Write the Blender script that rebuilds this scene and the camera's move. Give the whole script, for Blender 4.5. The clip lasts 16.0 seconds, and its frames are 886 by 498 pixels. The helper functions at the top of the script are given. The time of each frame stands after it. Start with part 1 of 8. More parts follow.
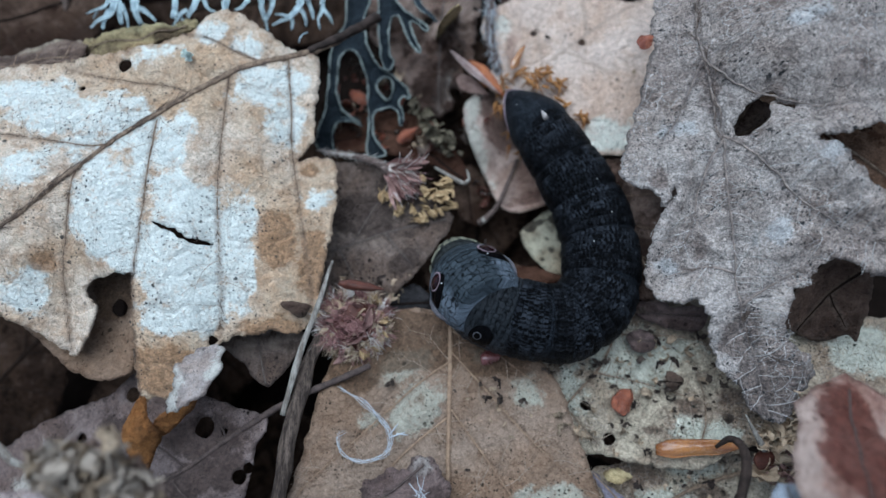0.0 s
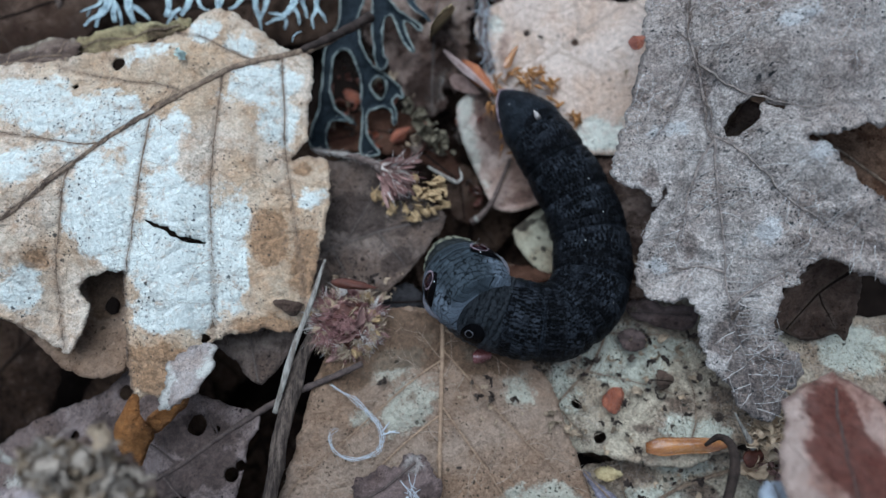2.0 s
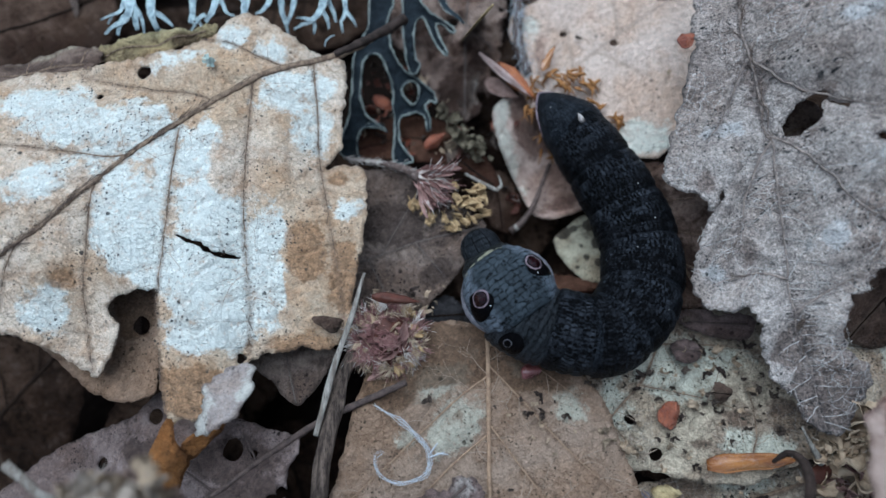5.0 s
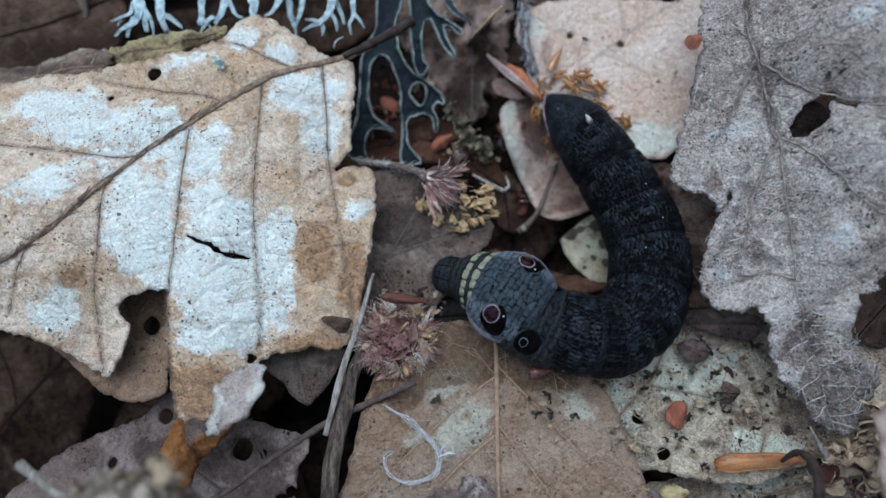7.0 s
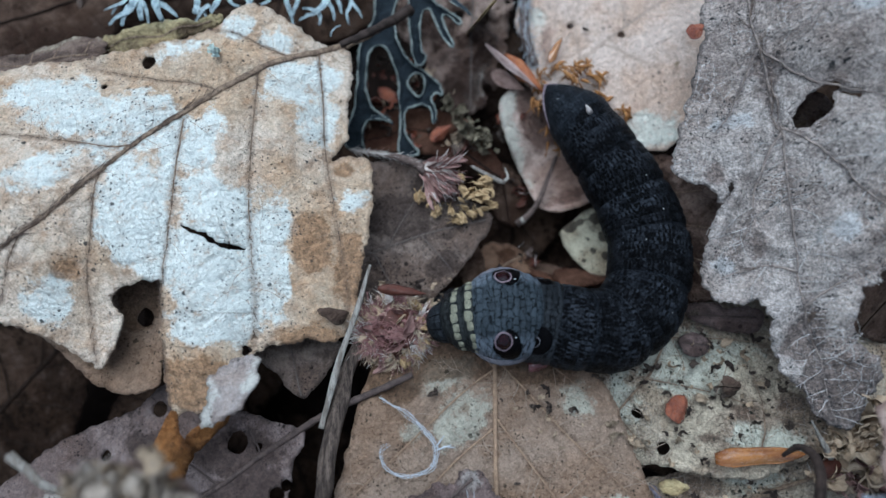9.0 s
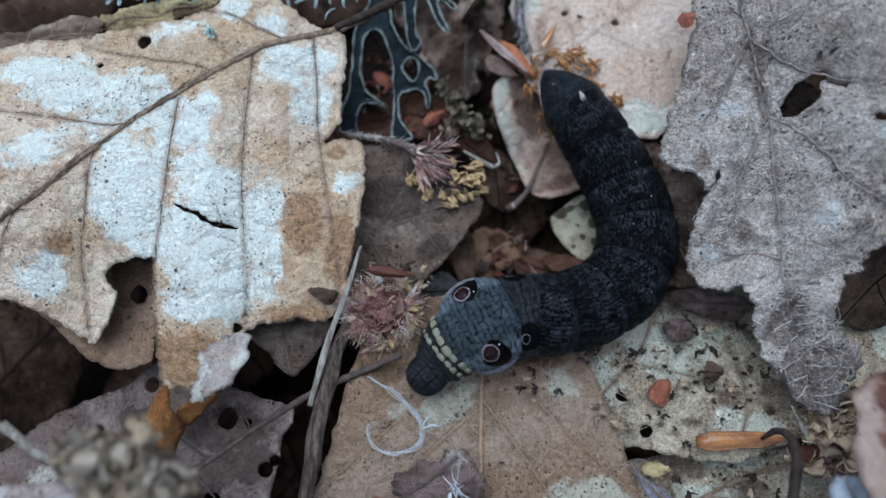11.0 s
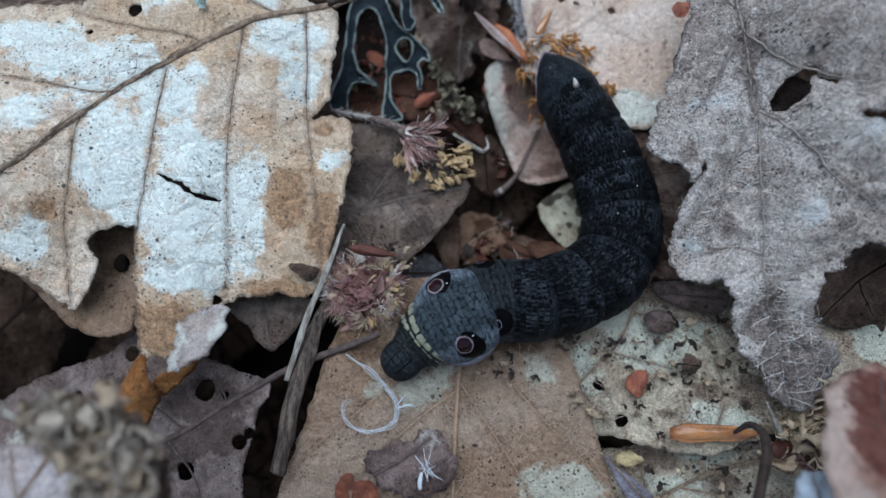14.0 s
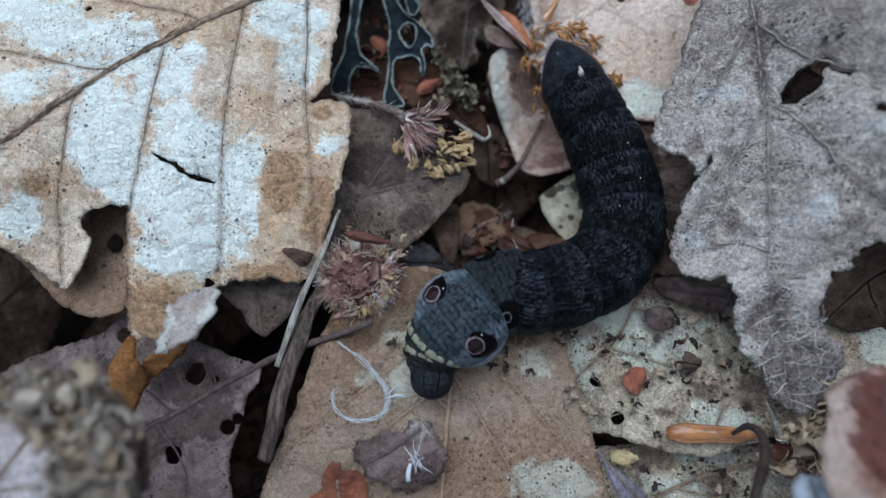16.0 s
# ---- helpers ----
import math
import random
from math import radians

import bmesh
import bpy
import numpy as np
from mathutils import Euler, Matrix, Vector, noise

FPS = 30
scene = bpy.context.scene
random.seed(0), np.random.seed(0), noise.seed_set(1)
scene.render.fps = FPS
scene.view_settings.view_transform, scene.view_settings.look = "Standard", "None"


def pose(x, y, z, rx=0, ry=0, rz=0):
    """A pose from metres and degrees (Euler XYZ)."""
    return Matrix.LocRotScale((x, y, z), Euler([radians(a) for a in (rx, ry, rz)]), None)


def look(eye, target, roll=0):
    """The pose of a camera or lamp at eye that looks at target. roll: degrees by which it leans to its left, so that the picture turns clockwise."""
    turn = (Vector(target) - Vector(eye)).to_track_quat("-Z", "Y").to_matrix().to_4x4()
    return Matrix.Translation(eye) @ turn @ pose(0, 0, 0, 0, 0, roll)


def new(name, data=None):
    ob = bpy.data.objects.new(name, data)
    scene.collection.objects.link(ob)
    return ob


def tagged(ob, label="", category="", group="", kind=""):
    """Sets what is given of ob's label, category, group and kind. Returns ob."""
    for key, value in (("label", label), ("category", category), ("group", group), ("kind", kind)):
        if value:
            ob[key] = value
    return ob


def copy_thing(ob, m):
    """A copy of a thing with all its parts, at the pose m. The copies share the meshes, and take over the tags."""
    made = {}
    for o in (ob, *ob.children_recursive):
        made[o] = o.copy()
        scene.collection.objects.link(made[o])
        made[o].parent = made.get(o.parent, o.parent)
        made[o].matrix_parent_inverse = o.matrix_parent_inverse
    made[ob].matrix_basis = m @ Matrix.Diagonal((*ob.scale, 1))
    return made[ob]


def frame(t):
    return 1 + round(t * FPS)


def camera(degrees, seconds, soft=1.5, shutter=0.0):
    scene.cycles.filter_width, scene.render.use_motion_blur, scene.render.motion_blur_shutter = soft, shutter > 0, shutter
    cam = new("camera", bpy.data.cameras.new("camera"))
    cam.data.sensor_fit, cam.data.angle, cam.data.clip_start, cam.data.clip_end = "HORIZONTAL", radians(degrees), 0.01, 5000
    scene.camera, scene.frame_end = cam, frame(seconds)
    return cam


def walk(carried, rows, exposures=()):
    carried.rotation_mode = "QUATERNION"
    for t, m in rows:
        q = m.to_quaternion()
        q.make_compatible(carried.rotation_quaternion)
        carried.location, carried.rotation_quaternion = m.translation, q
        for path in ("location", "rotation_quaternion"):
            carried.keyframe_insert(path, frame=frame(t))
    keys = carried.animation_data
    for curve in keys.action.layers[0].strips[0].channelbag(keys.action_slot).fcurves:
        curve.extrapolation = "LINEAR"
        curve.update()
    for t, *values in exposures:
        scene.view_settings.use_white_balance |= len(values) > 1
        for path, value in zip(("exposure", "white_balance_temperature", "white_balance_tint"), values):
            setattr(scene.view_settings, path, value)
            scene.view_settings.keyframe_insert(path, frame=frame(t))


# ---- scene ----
from mathutils.geometry import delaunay_2d_cdt

cam = camera(70.8, 16.0)
cam.data.dof.use_dof, cam.data.dof.focus_distance, cam.data.dof.aperture_fstop = True, 0.089, 10.5
METRES, EYE, TILT, LEAN, TURN = 0.0271, 0.1026, -80.0, 0.0, 0.0
EXPOSURE, KELVIN, TINT = 1.15, 5150, 2
ROWS = [
    (0.0, 0.0, 0.0, 0.0, 0.0, 0.0, -0.0),
    (0.5, 0.0087, -0.0013, -0.0014, -0.04, -0.07, -0.02),
    (1.0, 0.0178, -0.0019, -0.0046, -0.13, -0.12, -0.07),
    (1.5, 0.0226, -0.0093, -0.0001, -0.21, -0.13, -0.11),
    (2.0, 0.0276, -0.016, 0.0015, -0.26, -0.12, -0.13),
    (2.5, 0.0276, -0.0159, 0.0003, -0.3, -0.09, -0.11),
    (3.0, 0.0203, 0.0023, -0.0016, -0.3, -0.07, -0.09),
    (3.5, 0.0131, 0.0557, 0.0033, -0.31, -0.15, -0.06),
    (4.0, -0.0502, 0.1067, 0.0116, -0.22, -0.09, 0.12),
    (4.5, -0.1115, 0.1245, 0.0288, -0.09, 0.13, 0.4),
    (5.0, -0.2198, 0.1451, 0.0265, -0.4, 0.49, 0.91),
    (7.5, -0.2612, 0.1257, 0.0151, -0.29, 0.67, 0.94),
    (8.0, -0.2526, 0.1507, 0.0014, -0.4, 0.73, 0.88),
    (8.5, -0.2546, 0.1848, -0.0082, -0.34, 0.61, 0.82),
    (9.0, -0.2527, 0.1717, -0.0132, -0.36, 0.44, 0.77),
    (11.5, -0.1406, 0.1239, -0.0614, -0.27, -0.53, -0.68),
    (12.0, -0.0911, 0.1578, -0.0683, -0.15, -0.68, -1.17),
    (12.5, -0.1114, 0.1874, -0.084, 0.11, -1.2, -1.28),
    (13.0, -0.0954, 0.1668, -0.0882, 0.11, -1.37, -1.6),
    (13.5, -0.0753, 0.1398, -0.0966, -0.12, -1.34, -2.13),
    (14.0, -0.0871, 0.1302, -0.0955, -0.04, -1.39, -2.57),
    (14.5, -0.0898, 0.1043, -0.0969, 0.01, -1.48, -2.84),
    (15.0, -0.0747, 0.1112, -0.1085, 0.07, -1.47, -3.18),
    (15.5, -0.0494, 0.1346, -0.104, 0.63, -1.56, -3.5),
    (16.0, -0.0047, 0.1946, -0.1317, 1.07, -1.81, -4.09),
]
walk(cam, [(t, pose(0, 0, EYE, TILT, LEAN, TURN) @ pose(METRES * x, METRES * y, METRES * z, 90 + pitch, roll, yaw)) for t, x, y, z, yaw, pitch, roll in ROWS], exposures=[(0, EXPOSURE, KELVIN, TINT), (16, EXPOSURE, KELVIN, TINT)])

# ---- world and light: open shade under a bright overcast sky ----
world = bpy.data.worlds.new("world")
scene.world = world
world.use_nodes = True
sky = world.node_tree.nodes.new("ShaderNodeTexSky")
sky.sky_type, sky.sun_disc = "NISHITA", False
sky.sun_elevation, sky.sun_rotation = radians(63), radians(-22)
sky.air_density, sky.dust_density, sky.ozone_density = 1.0, 3.0, 1.0
cloud = world.node_tree.nodes.new("ShaderNodeHueSaturation")
cloud.inputs["Saturation"].default_value = 0.45
world.node_tree.links.new(sky.outputs[0], cloud.inputs["Color"])
world.node_tree.links.new(cloud.outputs[0], world.node_tree.nodes["Background"].inputs[0])
world.node_tree.nodes["Background"].inputs[1].default_value = 0.065
sun = new("sun", bpy.data.lights.new("sun", "SUN"))
sun.data.energy, sun.data.angle, sun.data.color = 1.75, radians(60), (0.97, 0.985, 1.0)
sun.matrix_world = look((-0.08, 0.22, 0.42), (0, 0.02, 0))

# ---- materials ----
MM = 0.001


class Shader:
    """A short hand for node materials."""

    def __init__(self, name):
        self.mat = bpy.data.materials.new(name)
        self.mat.use_nodes = True
        self.tree = self.mat.node_tree
        self.bsdf = self.tree.nodes["Principled BSDF"]
        self.coord = self.add("ShaderNodeTexCoord").outputs["Object"]

    def add(self, kind, **values):
        node = self.tree.nodes.new(kind)
        for key, value in values.items():
            self.put(node.inputs[key.replace("_", " ")], value)
        return node

    def put(self, socket, value):
        if isinstance(value, bpy.types.NodeSocket):
            self.tree.links.new(value, socket)
        elif isinstance(value, tuple) and len(value) == 3 and socket.type == "RGBA":
            socket.default_value = (*value, 1)
        else:
            socket.default_value = value

    def noise(self, per_mm, detail=3.0, rough=0.55, distort=0.0, at=None):
        return self.add("ShaderNodeTexNoise", Vector=at or self.coord, Scale=per_mm / MM, Detail=detail, Roughness=rough, Distortion=distort).outputs["Fac"]

    def voronoi(self, per_mm, feature="F1", at=None, jitter=1.0):
        node = self.add("ShaderNodeTexVoronoi", Vector=at or self.coord, Scale=per_mm / MM, Randomness=jitter)
        node.feature, node.voronoi_dimensions = feature, "2D"
        return node.outputs["Distance"]

    def dots(self, per_mm, size, share, at=None):
        """Uneven specks of many sizes, in a share of the cells."""
        bent = self.add("ShaderNodeTexNoise", Vector=self.coord, Scale=2.2 / MM, Detail=2.0).outputs["Color"]
        wavy = self.add("ShaderNodeVectorMath")
        wavy.operation = "MULTIPLY_ADD"
        self.put(wavy.inputs[0], bent), self.put(wavy.inputs[1], (0.6 * MM, 0.6 * MM, 0.0)), self.put(wavy.inputs[2], at or self.coord)
        node = self.add("ShaderNodeTexVoronoi", Vector=wavy.outputs[0], Scale=per_mm / MM, Randomness=1.0)
        node.voronoi_dimensions = "2D"
        own = self.add("ShaderNodeSeparateColor", Color=node.outputs["Color"]).outputs
        reach = self.calc("MULTIPLY", self.calc("MULTIPLY_ADD", self.calc("POWER", own[1], 2.5), 0.85, 0.15), size)
        return self.calc("MULTIPLY", self.ramp(self.calc("DIVIDE", node.outputs["Distance"], reach), 0.7, 1.1, 1.0, 0.0), self.calc("LESS_THAN", own[0], share))

    def attr(self, name):
        node = self.add("ShaderNodeAttribute")
        node.attribute_name = name
        return node.outputs["Fac"]

    def random(self):
        return self.add("ShaderNodeObjectInfo").outputs["Random"]

    def calc(self, op, a, b=0.0, c=0.0):
        node = self.add("ShaderNodeMath")
        node.operation = op
        for k, v in enumerate((a, b, c)):
            self.put(node.inputs[k], v)
        return node.outputs[0]

    def ramp(self, value, low, high, to_low=0.0, to_high=1.0):
        node = self.add("ShaderNodeMapRange", Value=value, From_Min=low, From_Max=high, To_Min=to_low, To_Max=to_high)
        node.interpolation_type = "SMOOTHSTEP"
        return node.outputs[0]

    def mix(self, fac, a, b, how="MIX"):
        node = self.add("ShaderNodeMix")
        node.data_type, node.blend_type = "RGBA", how
        self.put(node.inputs[0], fac), self.put(node.inputs[6], a), self.put(node.inputs[7], b)
        return node.outputs[2]

    def stretch(self, x, y, z, at=None):
        node = self.add("ShaderNodeMapping", Vector=at or self.coord)
        node.inputs["Scale"].default_value = (x, y, z)
        return node.outputs[0]

    def shift(self, at, amount):
        node = self.add("ShaderNodeVectorMath")
        self.put(node.inputs[0], at), self.put(node.inputs[1], amount)
        return node.outputs[0]

    def done(self, colour, rough=0.7, height=None, depth=0.2, gloss=0.3, strength=1.0, **more):
        self.put(self.bsdf.inputs["Base Color"], colour)
        self.put(self.bsdf.inputs["Roughness"], rough)
        self.put(self.bsdf.inputs["Specular IOR Level"], gloss)
        for key, value in more.items():
            self.put(self.bsdf.inputs[key.replace("_", " ")], value)
        if height is not None:
            bump = self.add("ShaderNodeBump", Height=height, Distance=depth * MM, Strength=strength)
            self.put(self.bsdf.inputs["Normal"], bump.outputs[0])
        return self.mat


def leaf_material(name, tan, brown, bleach, rib, stain_shade, speck=0.35, net=0.5, rough=0.62, fibre=0.0, mottle=0.5, gloss=0.12, depth=0.48, creased=1.2, warm=0.3, grain=0.5):
    """Dead leaf: two tans, bleached and stained areas with ragged rims, nets of veins, grain and black specks."""
    s = Shader(name)
    wide, mid, fine, grit = s.noise(0.055, 5.0, 0.6), s.noise(0.38, 6.0, 0.66), s.noise(3.2, 4.0, 0.75), s.noise(1.15, 6.0, 0.72, 0.6)
    bend = s.add("ShaderNodeTexNoise", Vector=s.coord, Scale=0.9 / MM, Detail=2.0).outputs["Color"]
    node = s.add("ShaderNodeVectorMath")
    node.operation = "MULTIPLY_ADD"
    s.put(node.inputs[0], bend), s.put(node.inputs[1], (0.7 * MM, 0.7 * MM, 0.0)), s.put(node.inputs[2], s.coord)
    warp = node.outputs[0]
    col = s.mix(s.ramp(wide, 0.38, 0.62), tan, brown)
    rusty = tuple(v * k for v, k in zip(brown, (1.0, 0.8, 0.6)))
    col = s.mix(s.ramp(s.noise(0.14, 6.0, 0.7), 0.47, 0.62, 0.0, warm), col, rusty)
    col = s.mix(s.calc("MULTIPLY", s.ramp(mid, 0.48, 0.66), mottle), col, stain_shade)
    col = s.mix(s.ramp(mid, 0.32, 0.47, 0.4 * mottle, 0.0), col, tuple(min(0.8, 1.35 * v + 0.03) for v in tan))
    # bleached areas
    edge = s.noise(0.26, 9.0, 0.72)
    pale = s.ramp(s.calc("ADD", s.attr("bleach"), s.calc("MULTIPLY", s.calc("SUBTRACT", edge, 0.5), 9.0)), -0.7, 0.6)
    dull = tuple(v * 0.55 + t * 0.3 for v, t in zip(bleach, tan))
    pale_col = s.mix(s.ramp(s.noise(0.3, 6.0, 0.68), 0.46, 0.68, 0.0, 0.85), bleach, dull)
    crack = s.ramp(s.voronoi(0.6, "DISTANCE_TO_EDGE", at=warp), 0.0, 0.035, 1.0, 0.0)
    pale_col = s.mix(s.calc("MULTIPLY", crack, s.ramp(s.noise(0.33, 4.0), 0.48, 0.64, 0.0, 0.3)), pale_col, dull)
    pale_col = s.mix(s.ramp(s.noise(1.1, 6.0, 0.75), 0.55, 0.66, 0.0, 0.75), pale_col, tan)
    col = s.mix(s.calc("MULTIPLY", pale, 0.92), col, pale_col)
    # stained areas, some of them painted in place of shade
    dark = s.ramp(s.calc("ADD", s.attr("stain_shade"), s.calc("MULTIPLY", s.calc("SUBTRACT", edge, 0.5), 5.0)), -0.4, 0.5)
    col = s.mix(s.calc("MULTIPLY", dark, 0.85), col, s.mix(s.ramp(grit, 0.4, 0.6), stain_shade, tuple(0.7 * v for v in stain_shade)))
    # nets of veins at three sizes
    cells, small, large = s.voronoi(0.95, "DISTANCE_TO_EDGE", at=warp), s.voronoi(2.6, "DISTANCE_TO_EDGE", at=warp), s.voronoi(0.27, "DISTANCE_TO_EDGE", at=warp)
    lines, tiny, coarse = s.ramp(cells, 0.0, 0.06, 1.0, 0.0), s.ramp(small, 0.0, 0.16, 1.0, 0.0), s.ramp(large, 0.0, 0.028, 1.0, 0.0)
    patchy = s.ramp(s.noise(0.2, 3.0), 0.36, 0.62, 0.25, 1.0)
    col = s.mix(s.calc("MULTIPLY", s.calc("MULTIPLY", lines, patchy), 0.32 * net), col, rib)
    col = s.mix(s.calc("MULTIPLY", s.calc("MULTIPLY", tiny, patchy), 0.15 * net), col, rib)
    col = s.mix(s.calc("MULTIPLY", coarse, 0.4 * net), col, rib)
    if fibre:
        thread = s.ramp(s.voronoi(0.5, "DISTANCE_TO_EDGE", at=warp), 0.0, 0.03, 1.0, 0.0)
        hair = s.ramp(s.voronoi(1.3, "DISTANCE_TO_EDGE", at=s.stretch(0.5, 1.0, 1.0, at=warp)), 0.0, 0.05, 1.0, 0.0)
        col = s.mix(s.calc("MULTIPLY", s.calc("MAXIMUM", thread, s.calc("MULTIPLY", hair, 0.6)), s.calc("MULTIPLY", s.ramp(s.noise(0.11), 0.44, 0.6), fibre)), col, (0.6, 0.57, 0.53))
    # ribs and the dark fibres that fray from them
    ribs = s.ramp(s.attr("vein"), 0.1, 0.75, 1.0, 0.0)
    col = s.mix(s.calc("MULTIPLY", ribs, 0.5), col, rib)
    fray = s.calc("MULTIPLY", s.ramp(s.attr("vein"), 0.3, 3.4, 1.0, 0.0), s.ramp(s.noise(1.5, 5.0, 0.75, 1.5), 0.54, 0.66))
    col = s.mix(s.calc("MULTIPLY", fray, 0.75), col, tuple(0.5 * v for v in rib))
    col = s.mix(s.calc("MULTIPLY", s.ramp(s.attr("rim"), 0.0, 0.7, 1.0, 0.0), s.ramp(mid, 0.4, 0.6, 0.1, 0.6)), col, rib)
    # grain, at two sizes
    still = s.ramp(pale, 0.0, 1.0, 1.0, 0.55)
    swing = s.calc("MULTIPLY", still, grain)
    coarse_grain = s.calc("MULTIPLY", s.ramp(grit, 0.32, 0.68, 0.22, -0.28), swing)
    fine_grain = s.calc("MULTIPLY", s.ramp(fine, 0.3, 0.7, -0.42, 0.36), swing)
    col = s.mix(1.0, col, s.calc("ADD", s.calc("ADD", coarse_grain, fine_grain), 1.0), "MULTIPLY")
    # specks, soot, blots
    where = s.ramp(s.noise(0.16, 4.0, 0.65), 0.42, 0.6, 0.12, 1.0)
    dots = s.calc("MAXIMUM", s.dots(1.9, 0.36, 0.3 + 0.35 * speck), s.calc("MAXIMUM", s.dots(0.34, 0.12, 0.4), s.dots(0.85, 0.26, 0.12 + 0.3 * speck)))
    col = s.mix(s.calc("MULTIPLY", s.calc("MULTIPLY", dots, where), min(1.0, 0.3 + speck)), col, tuple(min(0.03, 0.3 * v) for v in stain_shade))
    soot = s.ramp(s.noise(1.8, 6.0, 0.78), 0.61 - 0.08 * speck, 0.68)
    col = s.mix(s.calc("MULTIPLY", s.calc("MULTIPLY", soot, where), min(1.0, 0.25 + speck)), col, tuple(min(0.04, 0.35 * v) for v in stain_shade))
    blot = s.ramp(s.noise(0.3, 7.0, 0.75), 0.58, 0.66)
    col = s.mix(s.calc("MULTIPLY", blot, 0.25 + 0.35 * speck), col, stain_shade)
    h = s.calc("ADD", s.calc("MULTIPLY", tiny, 0.08), s.calc("ADD", s.calc("MULTIPLY", fine, 0.9), s.calc("MULTIPLY", mid, 1.6)))
    h = s.calc("ADD", h, s.calc("MULTIPLY", s.calc("MULTIPLY", lines, patchy), 0.4))
    h = s.calc("ADD", h, s.calc("MULTIPLY", s.ramp(large, 0.0, 0.2, 0.0, 1.0), 0.5))
    crease = s.calc("ABSOLUTE", s.calc("SUBTRACT", s.noise(0.5, 4.0, 0.6, 0.8), 0.5))
    h = s.calc("ADD", h, s.calc("ADD", s.calc("MULTIPLY", crease, -creased), s.calc("MULTIPLY", grit, -0.7)))
    return s.done(col, s.ramp(mid, 0.3, 0.7, rough - 0.1, rough + 0.15), h, depth, gloss)


def plain_material(name, a, b, per_mm=0.8, rough=0.6, depth=0.2, gloss=0.12, along=(1, 1, 1), dark=None, dirt=0.4, **more):
    """Stalk, scale, lichen or soil: two colours in grain, dirt and relief."""
    dark = dark or tuple(min(0.03, 0.3 * v) for v in b)
    s = Shader(name)
    at = s.shift(s.stretch(*along), s.random())
    grain, fine = s.noise(per_mm, 5.0, 0.65, at=at), s.noise(per_mm * 5, 3.0, 0.7, at=at)
    col = s.mix(s.ramp(grain, 0.33, 0.67), a, b)
    col = s.mix(s.ramp(fine, 0.45, 0.75, 0.0, dirt), col, dark)
    tone = s.ramp(s.random(), 0.0, 1.0, 0.0, 0.3)
    col = s.mix(tone, col, tuple(0.6 * v for v in a))
    return s.done(col, s.ramp(fine, 0.3, 0.7, rough - 0.12, rough + 0.12), s.calc("ADD", grain, s.calc("MULTIPLY", fine, 0.5)), depth, gloss, **more)


# ---- geometry helpers, in millimetres ----
def thing(name, at, label, category, group="", kind=""):
    """An empty at the base of a thing, to hold its parts."""
    ob = new(name)
    ob.empty_display_size = 0.005
    ob.location = [v * MM for v in at]
    return tagged(ob, label, category, group, kind)


def mesh_of(name, verts, faces, material, smooth=True, fields=(), uv=None):
    me = bpy.data.meshes.new(name)
    me.from_pydata([tuple(v) for v in np.asarray(verts, float) * MM], [], [tuple(int(i) for i in f) for f in faces])
    me.materials.append(material)
    if smooth:
        me.shade_smooth()
    for key, values in dict(fields).items():
        me.attributes.new(key, "FLOAT", "POINT").data.foreach_set("value", np.asarray(values, np.float32))
    if uv is not None:
        layer = me.uv_layers.new(name="UVMap")
        index = np.empty(len(me.loops), np.int32)
        me.loops.foreach_get("vertex_index", index)
        layer.data.foreach_set("uv", np.asarray(uv, np.float32)[index].ravel())
    me.update()
    return me


def part(name, me, parent, label="", m=None):
    """Links a mesh as one object under a thing or a part."""
    ob = new(name, me)
    ob.parent = parent
    if m is not None:
        ob.matrix_local = m
    return tagged(ob, label)


def curve(points, step=0.8, closed=False):
    """A smooth line through the points, resampled."""
    p = np.asarray(points, float)
    if len(p) < 3 and not closed:
        n = max(2, int(np.linalg.norm(p[-1] - p[0]) / step) + 1)
        return p[0] + (p[-1] - p[0]) * np.linspace(0, 1, n)[:, None]
    out, n = [], len(p)
    for i in range(n if closed else n - 1):
        a, b = p[i], p[(i + 1) % n]
        before = p[(i - 1) % n] if closed or i > 0 else 2 * a - b
        after = p[(i + 2) % n] if closed or i + 2 < n else 2 * b - a
        m = max(1, int(np.linalg.norm(b - a) / step))
        for t in np.arange(m) / m:
            out.append(0.5 * (2 * a + (b - before) * t + (2 * before - 5 * a + 4 * b - after) * t * t + (3 * a - before - 3 * b + after) * t ** 3))
    if not closed:
        out.append(p[-1])
    return np.array(out)


def ragged(points, step, amount, seed):
    """A closed outline with straight runs, resampled and torn a little."""
    p = np.asarray(points, float)
    cut = []
    for a, b in zip(p, np.roll(p, -1, 0)):
        k = min(0.25, 0.9 / max(1e-6, np.linalg.norm(b - a)))
        cut += [a + (b - a) * k, b - (b - a) * k]
    cut, out = np.array(cut), []
    for a, b in zip(cut, np.roll(cut, -1, 0)):
        m = max(1, int(round(np.linalg.norm(b - a) / step)))
        out += [a + (b - a) * t for t in np.arange(m) / m]
    out = np.array(out)
    way = np.roll(out, -1, 0) - np.roll(out, 1, 0)
    way /= np.linalg.norm(way, axis=1)[:, None] + 1e-9
    side = np.c_[way[:, 1], -way[:, 0]]
    shift = [amount * (noise.noise((x * 0.45, y * 0.45, seed)) * 1.2 + 0.8 * noise.noise((x * 1.3, y * 1.3, seed + 9)) + 0.45 * noise.noise((x * 3.1, y * 3.1, seed + 15))) for x, y in out]
    return out + side * np.array(shift)[:, None]


